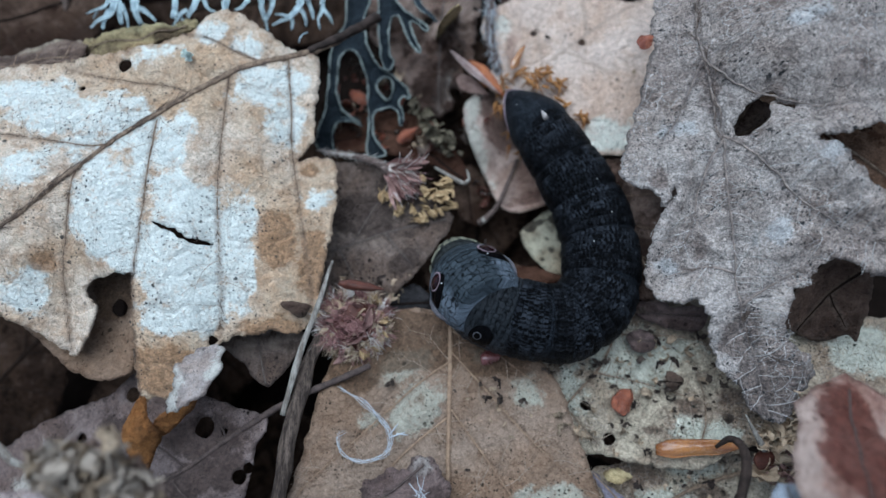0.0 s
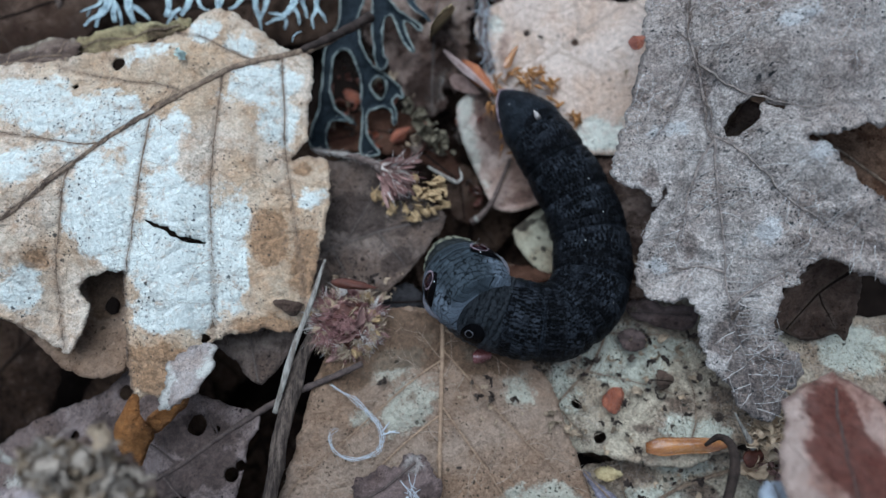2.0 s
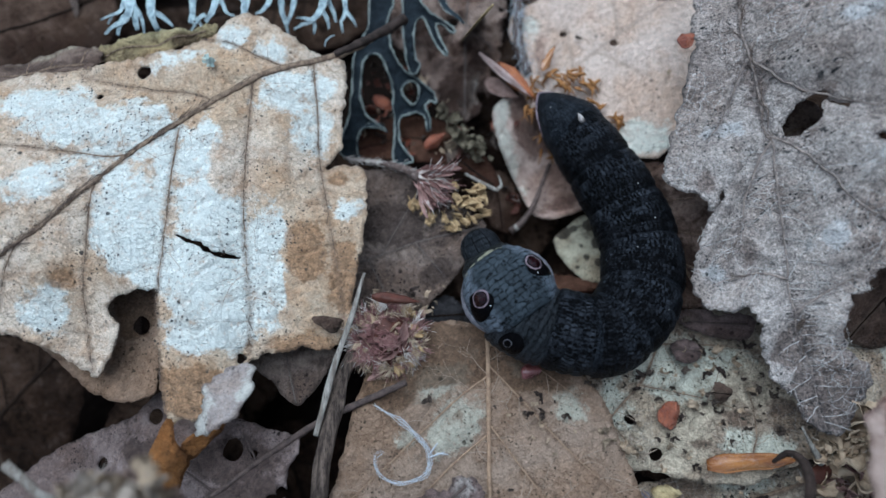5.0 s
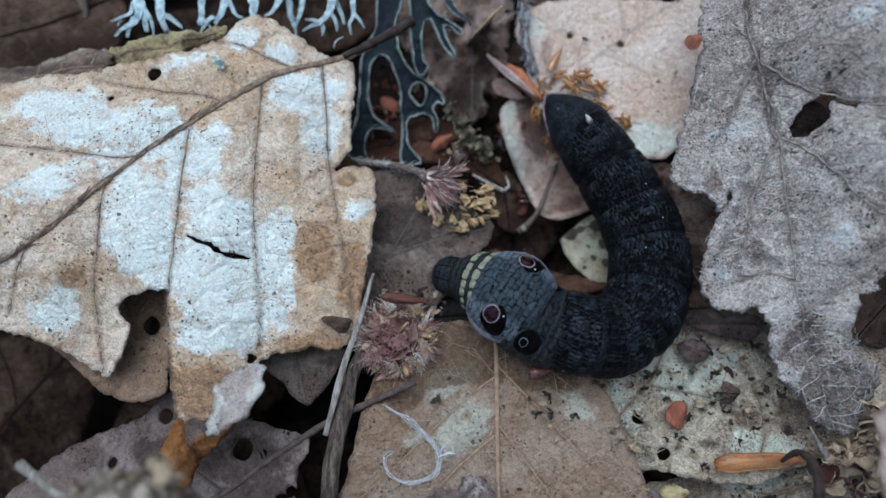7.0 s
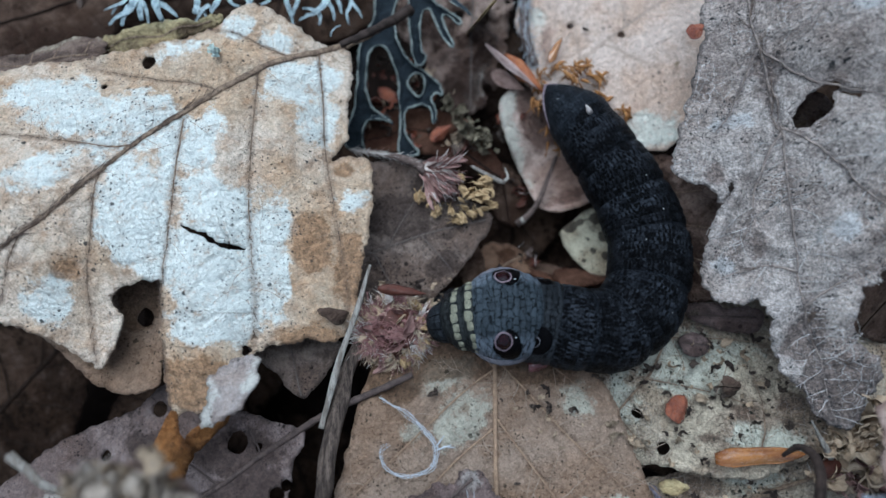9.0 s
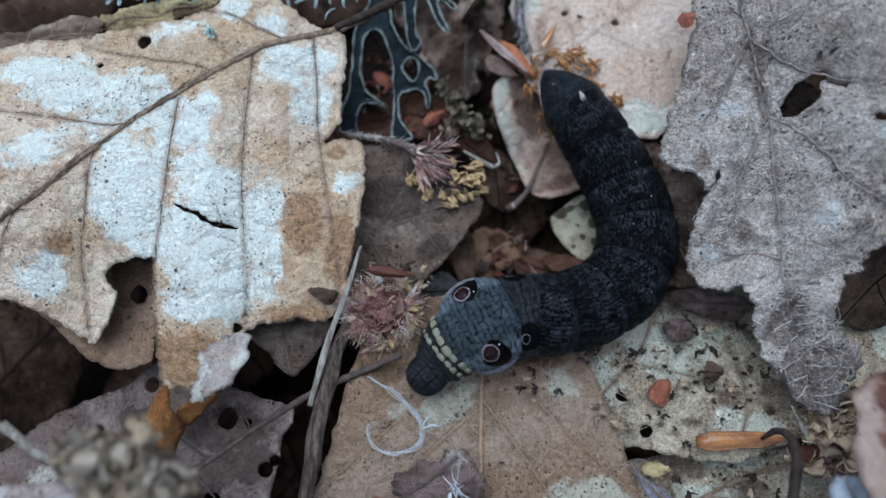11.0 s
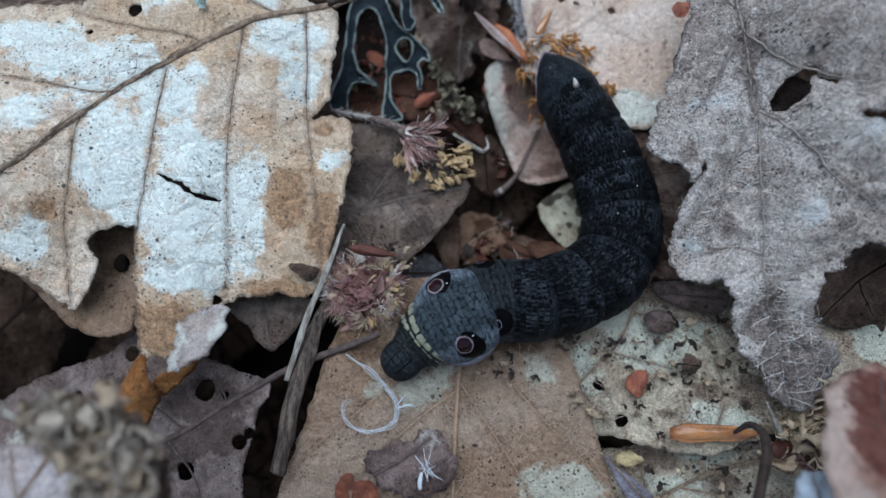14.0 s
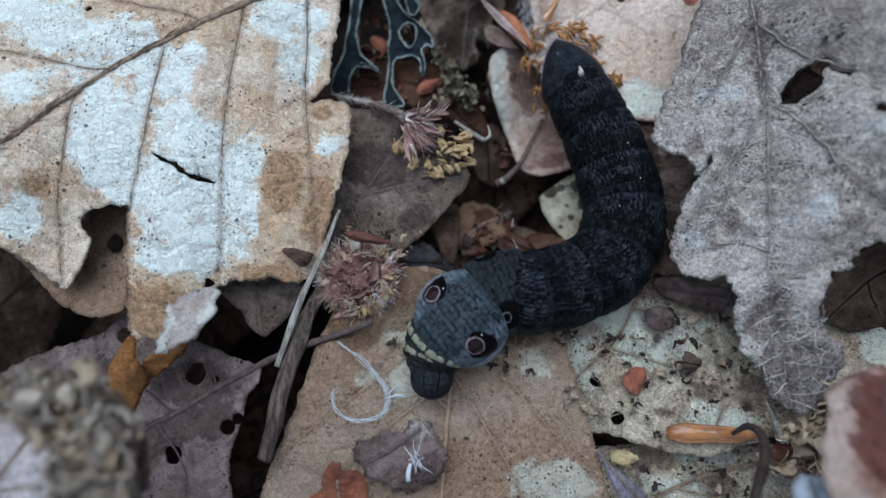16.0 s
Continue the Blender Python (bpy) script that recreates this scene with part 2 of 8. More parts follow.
def to_lines(pts, line):
    """The distance of each point from a line of points."""
    line = np.asarray(line, float)
    a, b = line[:-1], line[1:]
    d = b - a
    best = np.full(len(pts), 1e9)
    for i in range(0, len(pts), 2000):
        q = pts[i:i + 2000, None, :] - a[None]
        t = np.clip((q * d).sum(2) / ((d * d).sum(1) + 1e-12), 0, 1)
        best[i:i + 2000] = np.sqrt((((q - t[..., None] * d) ** 2).sum(2)).min(1))
    return best


def inside(pts, ring):
    x, y = pts[:, 0], pts[:, 1]
    hit = np.zeros(len(pts), bool)
    for (ax, ay), (bx, by) in zip(ring, np.roll(ring, -1, 0)):
        cross = (ay > y) != (by > y)
        if cross.any():
            hit ^= cross & (x < (bx - ax) * (y - ay) / (by - ay + 1e-12) + ax)
    return hit


def relief(heights):
    """A smooth surface (thin plate) through points (x, y, z); gives z at points."""
    h = np.asarray(heights, float)
    n = len(h)

    def kernel(d):
        return d * d * np.log(d + 1e-6)

    a = np.zeros((n + 3, n + 3))
    a[:n, :n] = kernel(np.linalg.norm(h[:, None, :2] - h[None, :, :2], axis=2)) + np.eye(n) * 2.0
    a[:n, n], a[:n, n + 1:] = 1, h[:, :2]
    a[n:, :n] = a[:n, n:].T
    w = np.linalg.solve(a, np.r_[h[:, 2], 0, 0, 0])

    def at(p):
        p = np.asarray(p, float)
        return kernel(np.linalg.norm(p[:, None, :] - h[None, :, :2], axis=2)) @ w[:n] + w[n] + p @ w[n + 1:]

    return at


def tube(points, radii, sides=8, flat=1.0, rough=0.0, seed=0, caps=True, rate=1.3):
    """Vertices and faces of a tapered stalk along points; flat squeezes it in height."""
    p = np.asarray(points, float)
    n = len(p)
    r = np.interp(np.linspace(0, 1, n), np.linspace(0, 1, len(radii)), radii)
    way = np.gradient(p, axis=0)
    way /= np.linalg.norm(way, axis=1)[:, None] + 1e-9
    up = np.array((0.03, 0.02, 1.0))
    side = np.cross(way, up)
    side /= np.linalg.norm(side, axis=1)[:, None] + 1e-9
    top = np.cross(side, way)
    verts, faces = [], []
    for i in range(n):
        for k in range(sides):
            a = 2 * math.pi * k / sides
            wobble = 1 + rough * noise.noise((p[i][0] * rate + k * 2.1, p[i][1] * rate, p[i][2] * rate + seed))
            verts.append(p[i] + r[i] * wobble * (side[i] * math.cos(a) + top[i] * math.sin(a) * flat))
    for i in range(n - 1):
        for k in range(sides):
            j = (k + 1) % sides
            faces.append((i * sides + k, i * sides + j, (i + 1) * sides + j, (i + 1) * sides + k))
    if caps:
        faces += [tuple(range(sides))[::-1], tuple((n - 1) * sides + k for k in range(sides))]
    return verts, faces


def joined(*pieces):
    """Several (vertices, faces) as one."""
    verts, faces = [], []
    for v, f in pieces:
        k = len(verts)
        verts += list(v)
        faces += [tuple(i + k for i in g) for g in f]
    return verts, faces


def blobs(pts, spots):
    """A field that is positive inside the given ellipses (x, y, rx, ry, degrees), in millimetres."""
    best = np.full(len(pts), -9.0)
    for x, y, rx, ry, turn in spots:
        c, s = math.cos(radians(turn)), math.sin(radians(turn))
        d = pts - np.array((x, y))
        u, v = (d[:, 0] * c + d[:, 1] * s) / rx, (d[:, 1] * c - d[:, 0] * s) / ry
        best = np.maximum(best, (1 - np.sqrt(u * u + v * v)) * min(rx, ry))
    return best


def frayed(lines, count, lift, flat, base, rng):
    """Thin fibres that run along the ribs and off them, lying on the blade."""
    pieces = []
    for i, line in enumerate(lines):
        for _ in range(count if i == 0 else count // 16):
            k = int(rng.integers(0, len(line) - 1))
            way = math.atan2(*(line[k + 1] - line[k])[::-1]) + rng.choice((-1, 1)) * abs(rng.normal(0, 0.2))
            l = rng.uniform(0.6, 3.2) * (1 if i == 0 else 0.6)
            bend = rng.normal(0, 0.25)
            p = [line[k] + rng.normal(0, 0.26 if i == 0 else 0.1, 2)]
            for _ in range(5):
                p.append(p[-1] + np.array((math.cos(way), math.sin(way))) * l / 5)
                way += bend * 0.4 + rng.normal(0, 0.12)
            p = np.array(p)
            if np.linalg.norm(flat - p[-1], axis=1).min() > 0.7:
                continue
            far = np.min([to_lines(p, q) for q in lines], axis=0)
            r = rng.uniform(0.02, 0.05)
            pieces.append(tube(np.c_[p, lift(p, far) + 0.05 + (0.22 if i == 0 else 0.08) * np.exp(-(far / 0.5) ** 2)] - base, (r, r, r * 0.4), 4))
    return joined(*pieces)


def cut_sheet(ring, cuts, step, rng):
    """Flat points and triangles that fill a closed outline, less its holes."""
    low, high = ring.min(0), ring.max(0)
    gx, gy = np.meshgrid(np.arange(low[0], high[0], step), np.arange(low[1], high[1], step * 0.87))
    gx[1::2] += step / 2
    grid = np.c_[gx.ravel(), gy.ravel()] + rng.uniform(-0.12, 0.12, (gx.size, 2)) * step
    grid = grid[inside(grid, ring)]
    for line in [ring] + cuts:
        grid = grid[to_lines(grid, np.r_[line, line[:1]]) > step * 0.45]
    for line in cuts:
        grid = grid[~inside(grid, line)]
    pts, edges = [], []
    for line in [ring] + cuts:
        k, n = len(pts), len(line)
        pts += [Vector(v) for v in line]
        edges += [(k + i, k + (i + 1) % n) for i in range(n)]
    pts += [Vector(v) for v in grid]
    got = delaunay_2d_cdt(pts, edges, [], 0, 1e-5)
    flat, tri = np.array([tuple(v) for v in got[0]]), np.array([f for f in got[2]])
    centre = flat[tri].mean(1)
    keep = inside(centre, ring)
    for line in cuts:
        keep &= ~inside(centre, line)
    tri = tri[keep]
    used = np.unique(tri)
    back = np.full(len(flat), -1)
    back[used] = np.arange(len(used))
    flat, tri = flat[used], back[tri]
    return flat, tri


def vein_net(lines, count, lift, flat, base, rng, size, low, high):
    """Small branching veins that run across the blade from the ribs, in one mesh."""
    pieces = []

    def grow(start, way, l, r, depth):
        turn = rng.normal(0, 0.05)
        p = [np.array(start, float)]
        n = max(4, int(l / 0.45))
        for i in range(n):
            way += rng.normal(0, 0.09) + turn
            q = p[-1] + np.array((math.cos(way), math.sin(way))) * l / n
            if np.linalg.norm(flat - q, axis=1).min() > 0.6:
                break
            p.append(q)
            if depth and i > 1 and rng.random() < 0.16:
                grow(q, way + rng.choice((-1, 1)) * rng.uniform(0.6, 1.1), l * rng.uniform(0.3, 0.6), r * 0.7, depth - 1)
        if len(p) > 2:
            p = np.array(p)
            far = np.min([to_lines(p, line) for line in lines], axis=0)
            pieces.append(tube(np.c_[p, lift(p, far) + 0.02] - base, (r, r * 0.9, r * 0.5), 5, 0.8))

    roots = [(line, k) for line in lines for k in range(len(line) - 1)]
    for i in range(count):
        line, k = roots[int((i + rng.uniform(0, 0.8)) * len(roots) / count)]
        if not low <= line[k][1] <= high:
            continue
        way = math.atan2(*(line[k + 1] - line[k])[::-1]) + rng.choice((-1, 1)) * rng.uniform(0.9, 1.5)
        grow(line[k], way, rng.uniform(2.5, 6.5), size * rng.uniform(0.7, 1.2), 2)
    return joined(*pieces)


def leaf(name, label, material, outline, heights, midrib=(), veins=(), holes=(), bleach=(), stain_shade=(), seed=1, step=0.75,
         jag=0.3, puff=0.5, wrinkle=0.35, thick=0.28, ribs=None, rib_size=(0.55, 0.3), stalk=0.0, sink=0.0, crumple=0.0, fray=0, net=None, crisp=1.0, group="leaf litter", onto=None):
    """A dead leaf: a thin blade cut to its outline with holes, bent over its heights, with midrib and side veins."""
    surface = relief(heights)
    ring = ragged(outline, 0.45, jag, seed)
    cuts = [ragged(h, 0.3, 0.3, seed + i) if len(h) > 1 else None for i, h in enumerate(holes)]
    for i, h in enumerate(holes):
        if cuts[i] is None:
            x, y, r = h[0]
            cuts[i] = np.array([(x + r * math.cos(a) * (1 + 0.25 * noise.noise((a, x, seed))), y + r * math.sin(a) * (1 + 0.25 * noise.noise((a, y, seed + 4)))) for a in np.linspace(0, 2 * math.pi, 14, endpoint=False)])
    rng = np.random.default_rng(seed)
    flat, tri = cut_sheet(ring, cuts, step, rng)
    lines = [curve(v, 0.7) for v in ([midrib] if len(midrib) else []) + list(veins)]
    far = np.full(len(flat), 9.0)
    for line in lines:
        far = np.minimum(far, to_lines(flat, line))
    rim = to_lines(flat, np.r_[ring, ring[:1]])

    def lift(p, d):
        bumps = np.array([noise.noise((x * 0.11, y * 0.11, seed)) * 1.5 + noise.noise((x * 0.33, y * 0.33, seed + 3)) * 0.6 + noise.noise((x * 0.8, y * 0.8, seed + 5)) * 0.4 for x, y in p])
        if crumple:
            bumps = bumps + crumple * np.array([1.6 * (0.3 - abs(noise.noise((x * 0.2, y * 0.2, seed + 11)))) + 0.9 * (0.3 - abs(noise.noise((x * 0.5, y * 0.5, seed + 13)))) for x, y in p])
        return surface(p) + wrinkle * bumps + puff * (1 - np.exp(-(d / 2.6) ** 2)) - puff

    z = lift(flat, far)
    base = np.array((*flat.mean(0), float(z.min())))
    if onto is not None:
        base = np.array(onto.location) / MM
    ob = onto or thing(name, base, label, "leaf", group)
    verts = np.c_[flat, z] - base
    # upward faces
    a, b, c = verts[tri[:, 0]], verts[tri[:, 1]], verts[tri[:, 2]]
    down = np.cross(b - a, c - a)[:, 2] < 0
    tri[down] = tri[down][:, ::-1]
    me = mesh_of("blade", verts, tri, material, fields={"bleach": blobs(flat, bleach), "stain_shade": crisp * blobs(flat, stain_shade), "vein": far, "rim": rim})
    blade = part(name if onto else "blade", me, ob, label if onto else "")
    shell = blade.modifiers.new("thickness", "SOLIDIFY")
    shell.thickness, shell.offset = thick * MM, -1
    for i, line in enumerate(lines):
        main = i == 0 and len(midrib) > 0
        p = np.c_[line, lift(line, np.zeros(len(line))) + sink] - base
        size = rib_size[0] if main else rib_size[1]
        r = (size * 0.75, size, size * 1.1) if main else (size * 1.15, size * 0.8, size * 0.4)
        if main and stalk:
            r = (size * 0.8, size, size * 1.5, size * stalk)
        v, f = tube(p, r, 7, 0.75, 0.35, seed + i)
        part("midrib" if main else "side_vein", mesh_of("vein", v, f, ribs), ob)
    if net:
        count, size, stuff, low, high = net
        tagged(part("vein_net", mesh_of("vein_net", *vein_net(lines, count, lift, flat, base, rng, size, low, high), stuff), ob, "net of fine raised veins"), kind="stuff")
    if fray:
        tagged(part("fray", mesh_of("fibres", *frayed(lines, fray, lift, flat, base, rng), rib_fray), ob, "dark fibres frayed from the ribs"), kind="stuff")
    return ob


leaf_pale = leaf_material("leaf_pale", (0.64, 0.515, 0.395), (0.53, 0.385, 0.255), (0.725, 0.735, 0.665), (0.17, 0.11, 0.072), (0.36, 0.205, 0.105), 0.6, 0.4)
leaf_tan = leaf_material("leaf_tan", (0.305, 0.219, 0.158), (0.24, 0.156, 0.101), (0.42, 0.388, 0.3), (0.13, 0.078, 0.047), (0.13, 0.077, 0.044), 0.55, 0.5, mottle=0.2, warm=0.2)
leaf_pink = leaf_material("leaf_pink", (0.64, 0.50, 0.405), (0.57, 0.425, 0.33), (0.64, 0.62, 0.52), (0.38, 0.28, 0.21), (0.36, 0.235, 0.175), 0.25, 0.35, mottle=0.1)
leaf_grey = leaf_material("leaf_grey", (0.475, 0.408, 0.358), (0.34, 0.268, 0.225), (0.54, 0.51, 0.48), (0.09, 0.075, 0.07), (0.2, 0.15, 0.125), 1.0, 0.8, fibre=0.9, mottle=0.4, depth=0.6, creased=2.5, grain=1.0, warm=0.15)
leaf_mauve = leaf_material("leaf_mauve", (0.235, 0.178, 0.158), (0.145, 0.102, 0.086), (0.42, 0.37, 0.31), (0.055, 0.04, 0.035), (0.07, 0.047, 0.038), 0.8, 0.8, mottle=0.6)
leaf_dull = leaf_material("leaf_dull", (0.215, 0.163, 0.13), (0.14, 0.10, 0.078), (0.34, 0.30, 0.24), (0.07, 0.052, 0.044), (0.07, 0.05, 0.04), 0.75, 0.7, mottle=0.85, gloss=0.06)
leaf_crust = leaf_material("leaf_crust", (0.49, 0.405, 0.29), (0.35, 0.262, 0.185), (0.60, 0.575, 0.455), (0.11, 0.08, 0.056), (0.15, 0.10, 0.07), 1.0, 0.8, fibre=0.3, mottle=0.65, depth=0.6, grain=0.8)
leaf_spotty = leaf_material("leaf_spotty", (0.47, 0.42, 0.30), (0.38, 0.32, 0.22), (0.55, 0.51, 0.4), (0.18, 0.14, 0.10), (0.025, 0.018, 0.015), 0.5, 0.3)
leaf_purple = leaf_material("leaf_purple", (0.18, 0.125, 0.108), (0.11, 0.073, 0.062), (0.36, 0.31, 0.27), (0.06, 0.042, 0.037), (0.06, 0.04, 0.034), 0.6, 0.5, mottle=0.8)
leaf_dark = leaf_material("leaf_dark", (0.095, 0.06, 0.043), (0.05, 0.032, 0.024), (0.2, 0.17, 0.14), (0.13, 0.095, 0.07), (0.03, 0.02, 0.016), 0.5, 0.5, mottle=0.9, gloss=0.02)
leaf_olive = leaf_material("leaf_olive", (0.46, 0.365, 0.19), (0.34, 0.225, 0.105), (0.52, 0.47, 0.26), (0.12, 0.08, 0.04), (0.12, 0.075, 0.045), 0.6, 0.3)
leaf_red = leaf_material("leaf_red", (0.36, 0.24, 0.19), (0.27, 0.145, 0.108), (0.41, 0.305, 0.25), (0.09, 0.035, 0.025), (0.1, 0.027, 0.018), 0.2, 0.3, rough=0.4)
leaf_orange = leaf_material("leaf_orange", (0.25, 0.075, 0.03), (0.15, 0.042, 0.02), (0.3, 0.14, 0.08), (0.16, 0.035, 0.015), (0.14, 0.03, 0.015), 0.2, 0.3, rough=0.35, gloss=0.5)
rib_brown = plain_material("rib_brown", (0.30, 0.21, 0.14), (0.10, 0.066, 0.046), 1.6, 0.7, 0.4, along=(1, 0.6, 1), dirt=0.7)
rib_tan = plain_material("rib_tan", (0.30, 0.20, 0.125), (0.2, 0.125, 0.08), 1.2)
rib_grey = plain_material("rib_grey", (0.27, 0.215, 0.18), (0.1, 0.08, 0.07), 1.0, dirt=0.5)
rib_dull = plain_material("rib_dull", (0.14, 0.11, 0.09), (0.09, 0.07, 0.06), 1.2)
rib_stalk = plain_material("rib_stalk", (0.085, 0.06, 0.05), (0.045, 0.032, 0.027), 1.2)
leaf_under = leaf_material("leaf_under", (0.43, 0.37, 0.335), (0.34, 0.275, 0.24), (0.56, 0.525, 0.455), (0.16, 0.12, 0.10), (0.20, 0.14, 0.11), 0.5, 0.6)
leaf_rust = leaf_material("leaf_rust", (0.30, 0.135, 0.04), (0.22, 0.095, 0.028), (0.4, 0.25, 0.12), (0.12, 0.05, 0.02), (0.11, 0.05, 0.02), 0.25, 0.4)
# leaf_rust2 and leaf_brown: the hollow's shade is partly darkened into these browns
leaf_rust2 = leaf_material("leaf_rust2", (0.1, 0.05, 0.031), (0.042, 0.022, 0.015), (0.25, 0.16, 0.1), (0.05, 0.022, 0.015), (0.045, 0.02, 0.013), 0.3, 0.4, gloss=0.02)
# umber lowered to hold the shade of gaps that occlusion leaves too light
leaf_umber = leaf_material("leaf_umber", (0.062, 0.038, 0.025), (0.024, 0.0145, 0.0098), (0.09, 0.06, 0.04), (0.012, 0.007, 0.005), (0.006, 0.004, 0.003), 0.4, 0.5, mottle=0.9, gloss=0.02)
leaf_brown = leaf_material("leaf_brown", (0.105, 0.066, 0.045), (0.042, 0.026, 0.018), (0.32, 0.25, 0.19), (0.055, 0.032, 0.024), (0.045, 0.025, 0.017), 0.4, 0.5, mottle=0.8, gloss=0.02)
# blue-grey stands for the shade on the scrap beside the flower head
leaf_shaded = leaf_material("leaf_shaded", (0.05, 0.045, 0.045), (0.03, 0.027, 0.027), (0.2, 0.2, 0.2), (0.02, 0.018, 0.018), (0.02, 0.018, 0.018), 0.3, 0.3, gloss=0.02)
leaf_violet = leaf_material("leaf_violet", (0.27, 0.24, 0.27), (0.2, 0.165, 0.185), (0.4, 0.38, 0.4), (0.1, 0.08, 0.085), (0.12, 0.09, 0.09), 0.2, 0.3)
leaf_ice = leaf_material("leaf_ice", (0.44, 0.46, 0.52), (0.34, 0.35, 0.4), (0.6, 0.63, 0.68), (0.16, 0.15, 0.16), (0.2, 0.19, 0.2), 0.2, 0.3)
leaf_pinkgrey = leaf_material("leaf_pinkgrey", (0.47, 0.395, 0.375), (0.38, 0.31, 0.29), (0.5, 0.45, 0.42), (0.14, 0.10, 0.09), (0.15, 0.11, 0.10), 0.3, 0.4)
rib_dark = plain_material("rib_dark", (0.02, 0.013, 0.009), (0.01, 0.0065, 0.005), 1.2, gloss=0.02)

leaf_rosy = leaf_material("leaf_rosy", (0.54, 0.405, 0.33), (0.41, 0.28, 0.22), (0.60, 0.555, 0.45), (0.15, 0.09, 0.07), (0.16, 0.09, 0.066), 0.4, 0.6, mottle=0.5)
leaf_warm = leaf_material("leaf_warm", (0.20, 0.12, 0.075), (0.12, 0.066, 0.04), (0.34, 0.27, 0.18), (0.06, 0.035, 0.025), (0.07, 0.035, 0.02), 0.5, 0.5, mottle=0.8, gloss=0.02)
rib_net = plain_material("rib_net", (0.5, 0.46, 0.42), (0.36, 0.32, 0.285), 1.2, dirt=0.3)
rib_netpale = plain_material("rib_netpale", (0.37, 0.275, 0.19), (0.27, 0.19, 0.125), 1.2, dirt=0.3)
rib_nettan = plain_material("rib_nettan", (0.36, 0.275, 0.205), (0.25, 0.18, 0.125), 1.2, dirt=0.3)
rib_fray = plain_material("rib_fray", (0.15, 0.105, 0.078), (0.085, 0.058, 0.044), 1.2)
rib_pale = plain_material("rib_pale", (0.5, 0.39, 0.31), (0.4, 0.3, 0.23), 1.2)
leaf_dullwarm = leaf_material("leaf_dullwarm", (0.20, 0.14, 0.105), (0.13, 0.085, 0.06), (0.44, 0.37, 0.26), (0.08, 0.05, 0.04), (0.075, 0.048, 0.036), 0.5, 0.5)

leaf_hazel = leaf_material("leaf_hazel", (0.27, 0.195, 0.155), (0.15, 0.098, 0.075), (0.40, 0.34, 0.28), (0.08, 0.05, 0.04), (0.05, 0.03, 0.022), 0.5, 0.5, mottle=0.9, gloss=0.05)


# ---- the leaves ----
leaf('oak_leaf', 'dull grey-brown fallen leaf under the dry flower heads', leaf_dull,
     [(-21.2, 32.3), (-13.7, 32.9), (-8.0, 30.5), (-2.3, 26.4), (2.0, 23.6), (1.3, 21.3), (-1.3, 17.7), (-3.3, 14.9), (-5.9, 12.2), (-8.6, 10.0), (-13.2, 6.8), (-20.8, 6.9), (-28.4, 3.3), (-33.7, 10.8), (-33.0, 28.0)],
     [(-21.2, 31.3, 2.0), (-9.9, 31.5, 1.5), (1.5, 23.4, 2.5), (-3.6, 14.9, 2.5), (-12.5, 17.0, 1.5), (-20.9, 10.6, 0.0), (-32.0, 20.3, -1.0)],
     midrib=[(-26.9, 15.4), (-17.2, 18.0), (-8.8, 20.7), (0.6, 22.7)],
     veins=[[(-15.3, 18.4), (-9.8, 27.5)], [(-17.2, 18.0), (-13.3, 10.5)], [(-9.7, 20.5), (-5.0, 15.0)]],
     stain_shade=[(-13.5, 23.6, 5.7, 3.8, 0.0), (-5.9, 15.9, 3.7, 1.9, 30.0), (-7.9, 27.5, 4.7, 1.9, -20.0)],
     seed=3,
     puff=0.3,
     rib_size=(0.13, 0.1),
     crumple=0.4,
     ribs=rib_dull)
leaf('beech_leaf', 'pale pinkish tan beech leaf lying flat under the caterpillar tail', leaf_pink,
     [(6.7, 57.7), (7.8, 62.1), (12.4, 63.8), (17.9, 64.1), (27.6, 62.8), (35.1, 61.2), (38.1, 65.7), (40.4, 56.9), (39.0, 47.8), (34.8, 38.0), (30.5, 34.1), (26.4, 33.7), (21.9, 36.7), (17.2, 38.0), (11.5, 42.4), (7.8, 47.9), (9.2, 53.2)],
     [(8.8, 59.8, -1.0), (17.9, 63.6, 0.0), (35.1, 60.7, 3.0), (24.4, 54.8, 1.0), (30.6, 34.3, 2.0), (17.2, 39.0, 0.0), (8.6, 48.9, -1.0)],
     midrib=[(10.5, 43.5), (17.5, 50.5), (25.4, 56.3), (34.2, 61.8)],
     veins=[[(17.5, 50.5), (16.8, 59.2)], [(21.5, 53.5), (29.8, 48.6)], [(25.4, 56.3), (24.7, 62.9)]],
     holes=[[(24.4, 54.8, 0.7)], [(16.2, 57.3, 0.6)]],
     bleach=[(28.9, 37.4, 3.7, 2.8, 0.0), (10.3, 58.6, 1.6, 2.0, 0.0)],
     stain_shade=[(12.2, 53.5, 1.2, 4.0, 0.0)],
     seed=5,
     puff=0.15,
     wrinkle=0.25,
     rib_size=(0.1, 0.06),
     ribs=rib_pale)
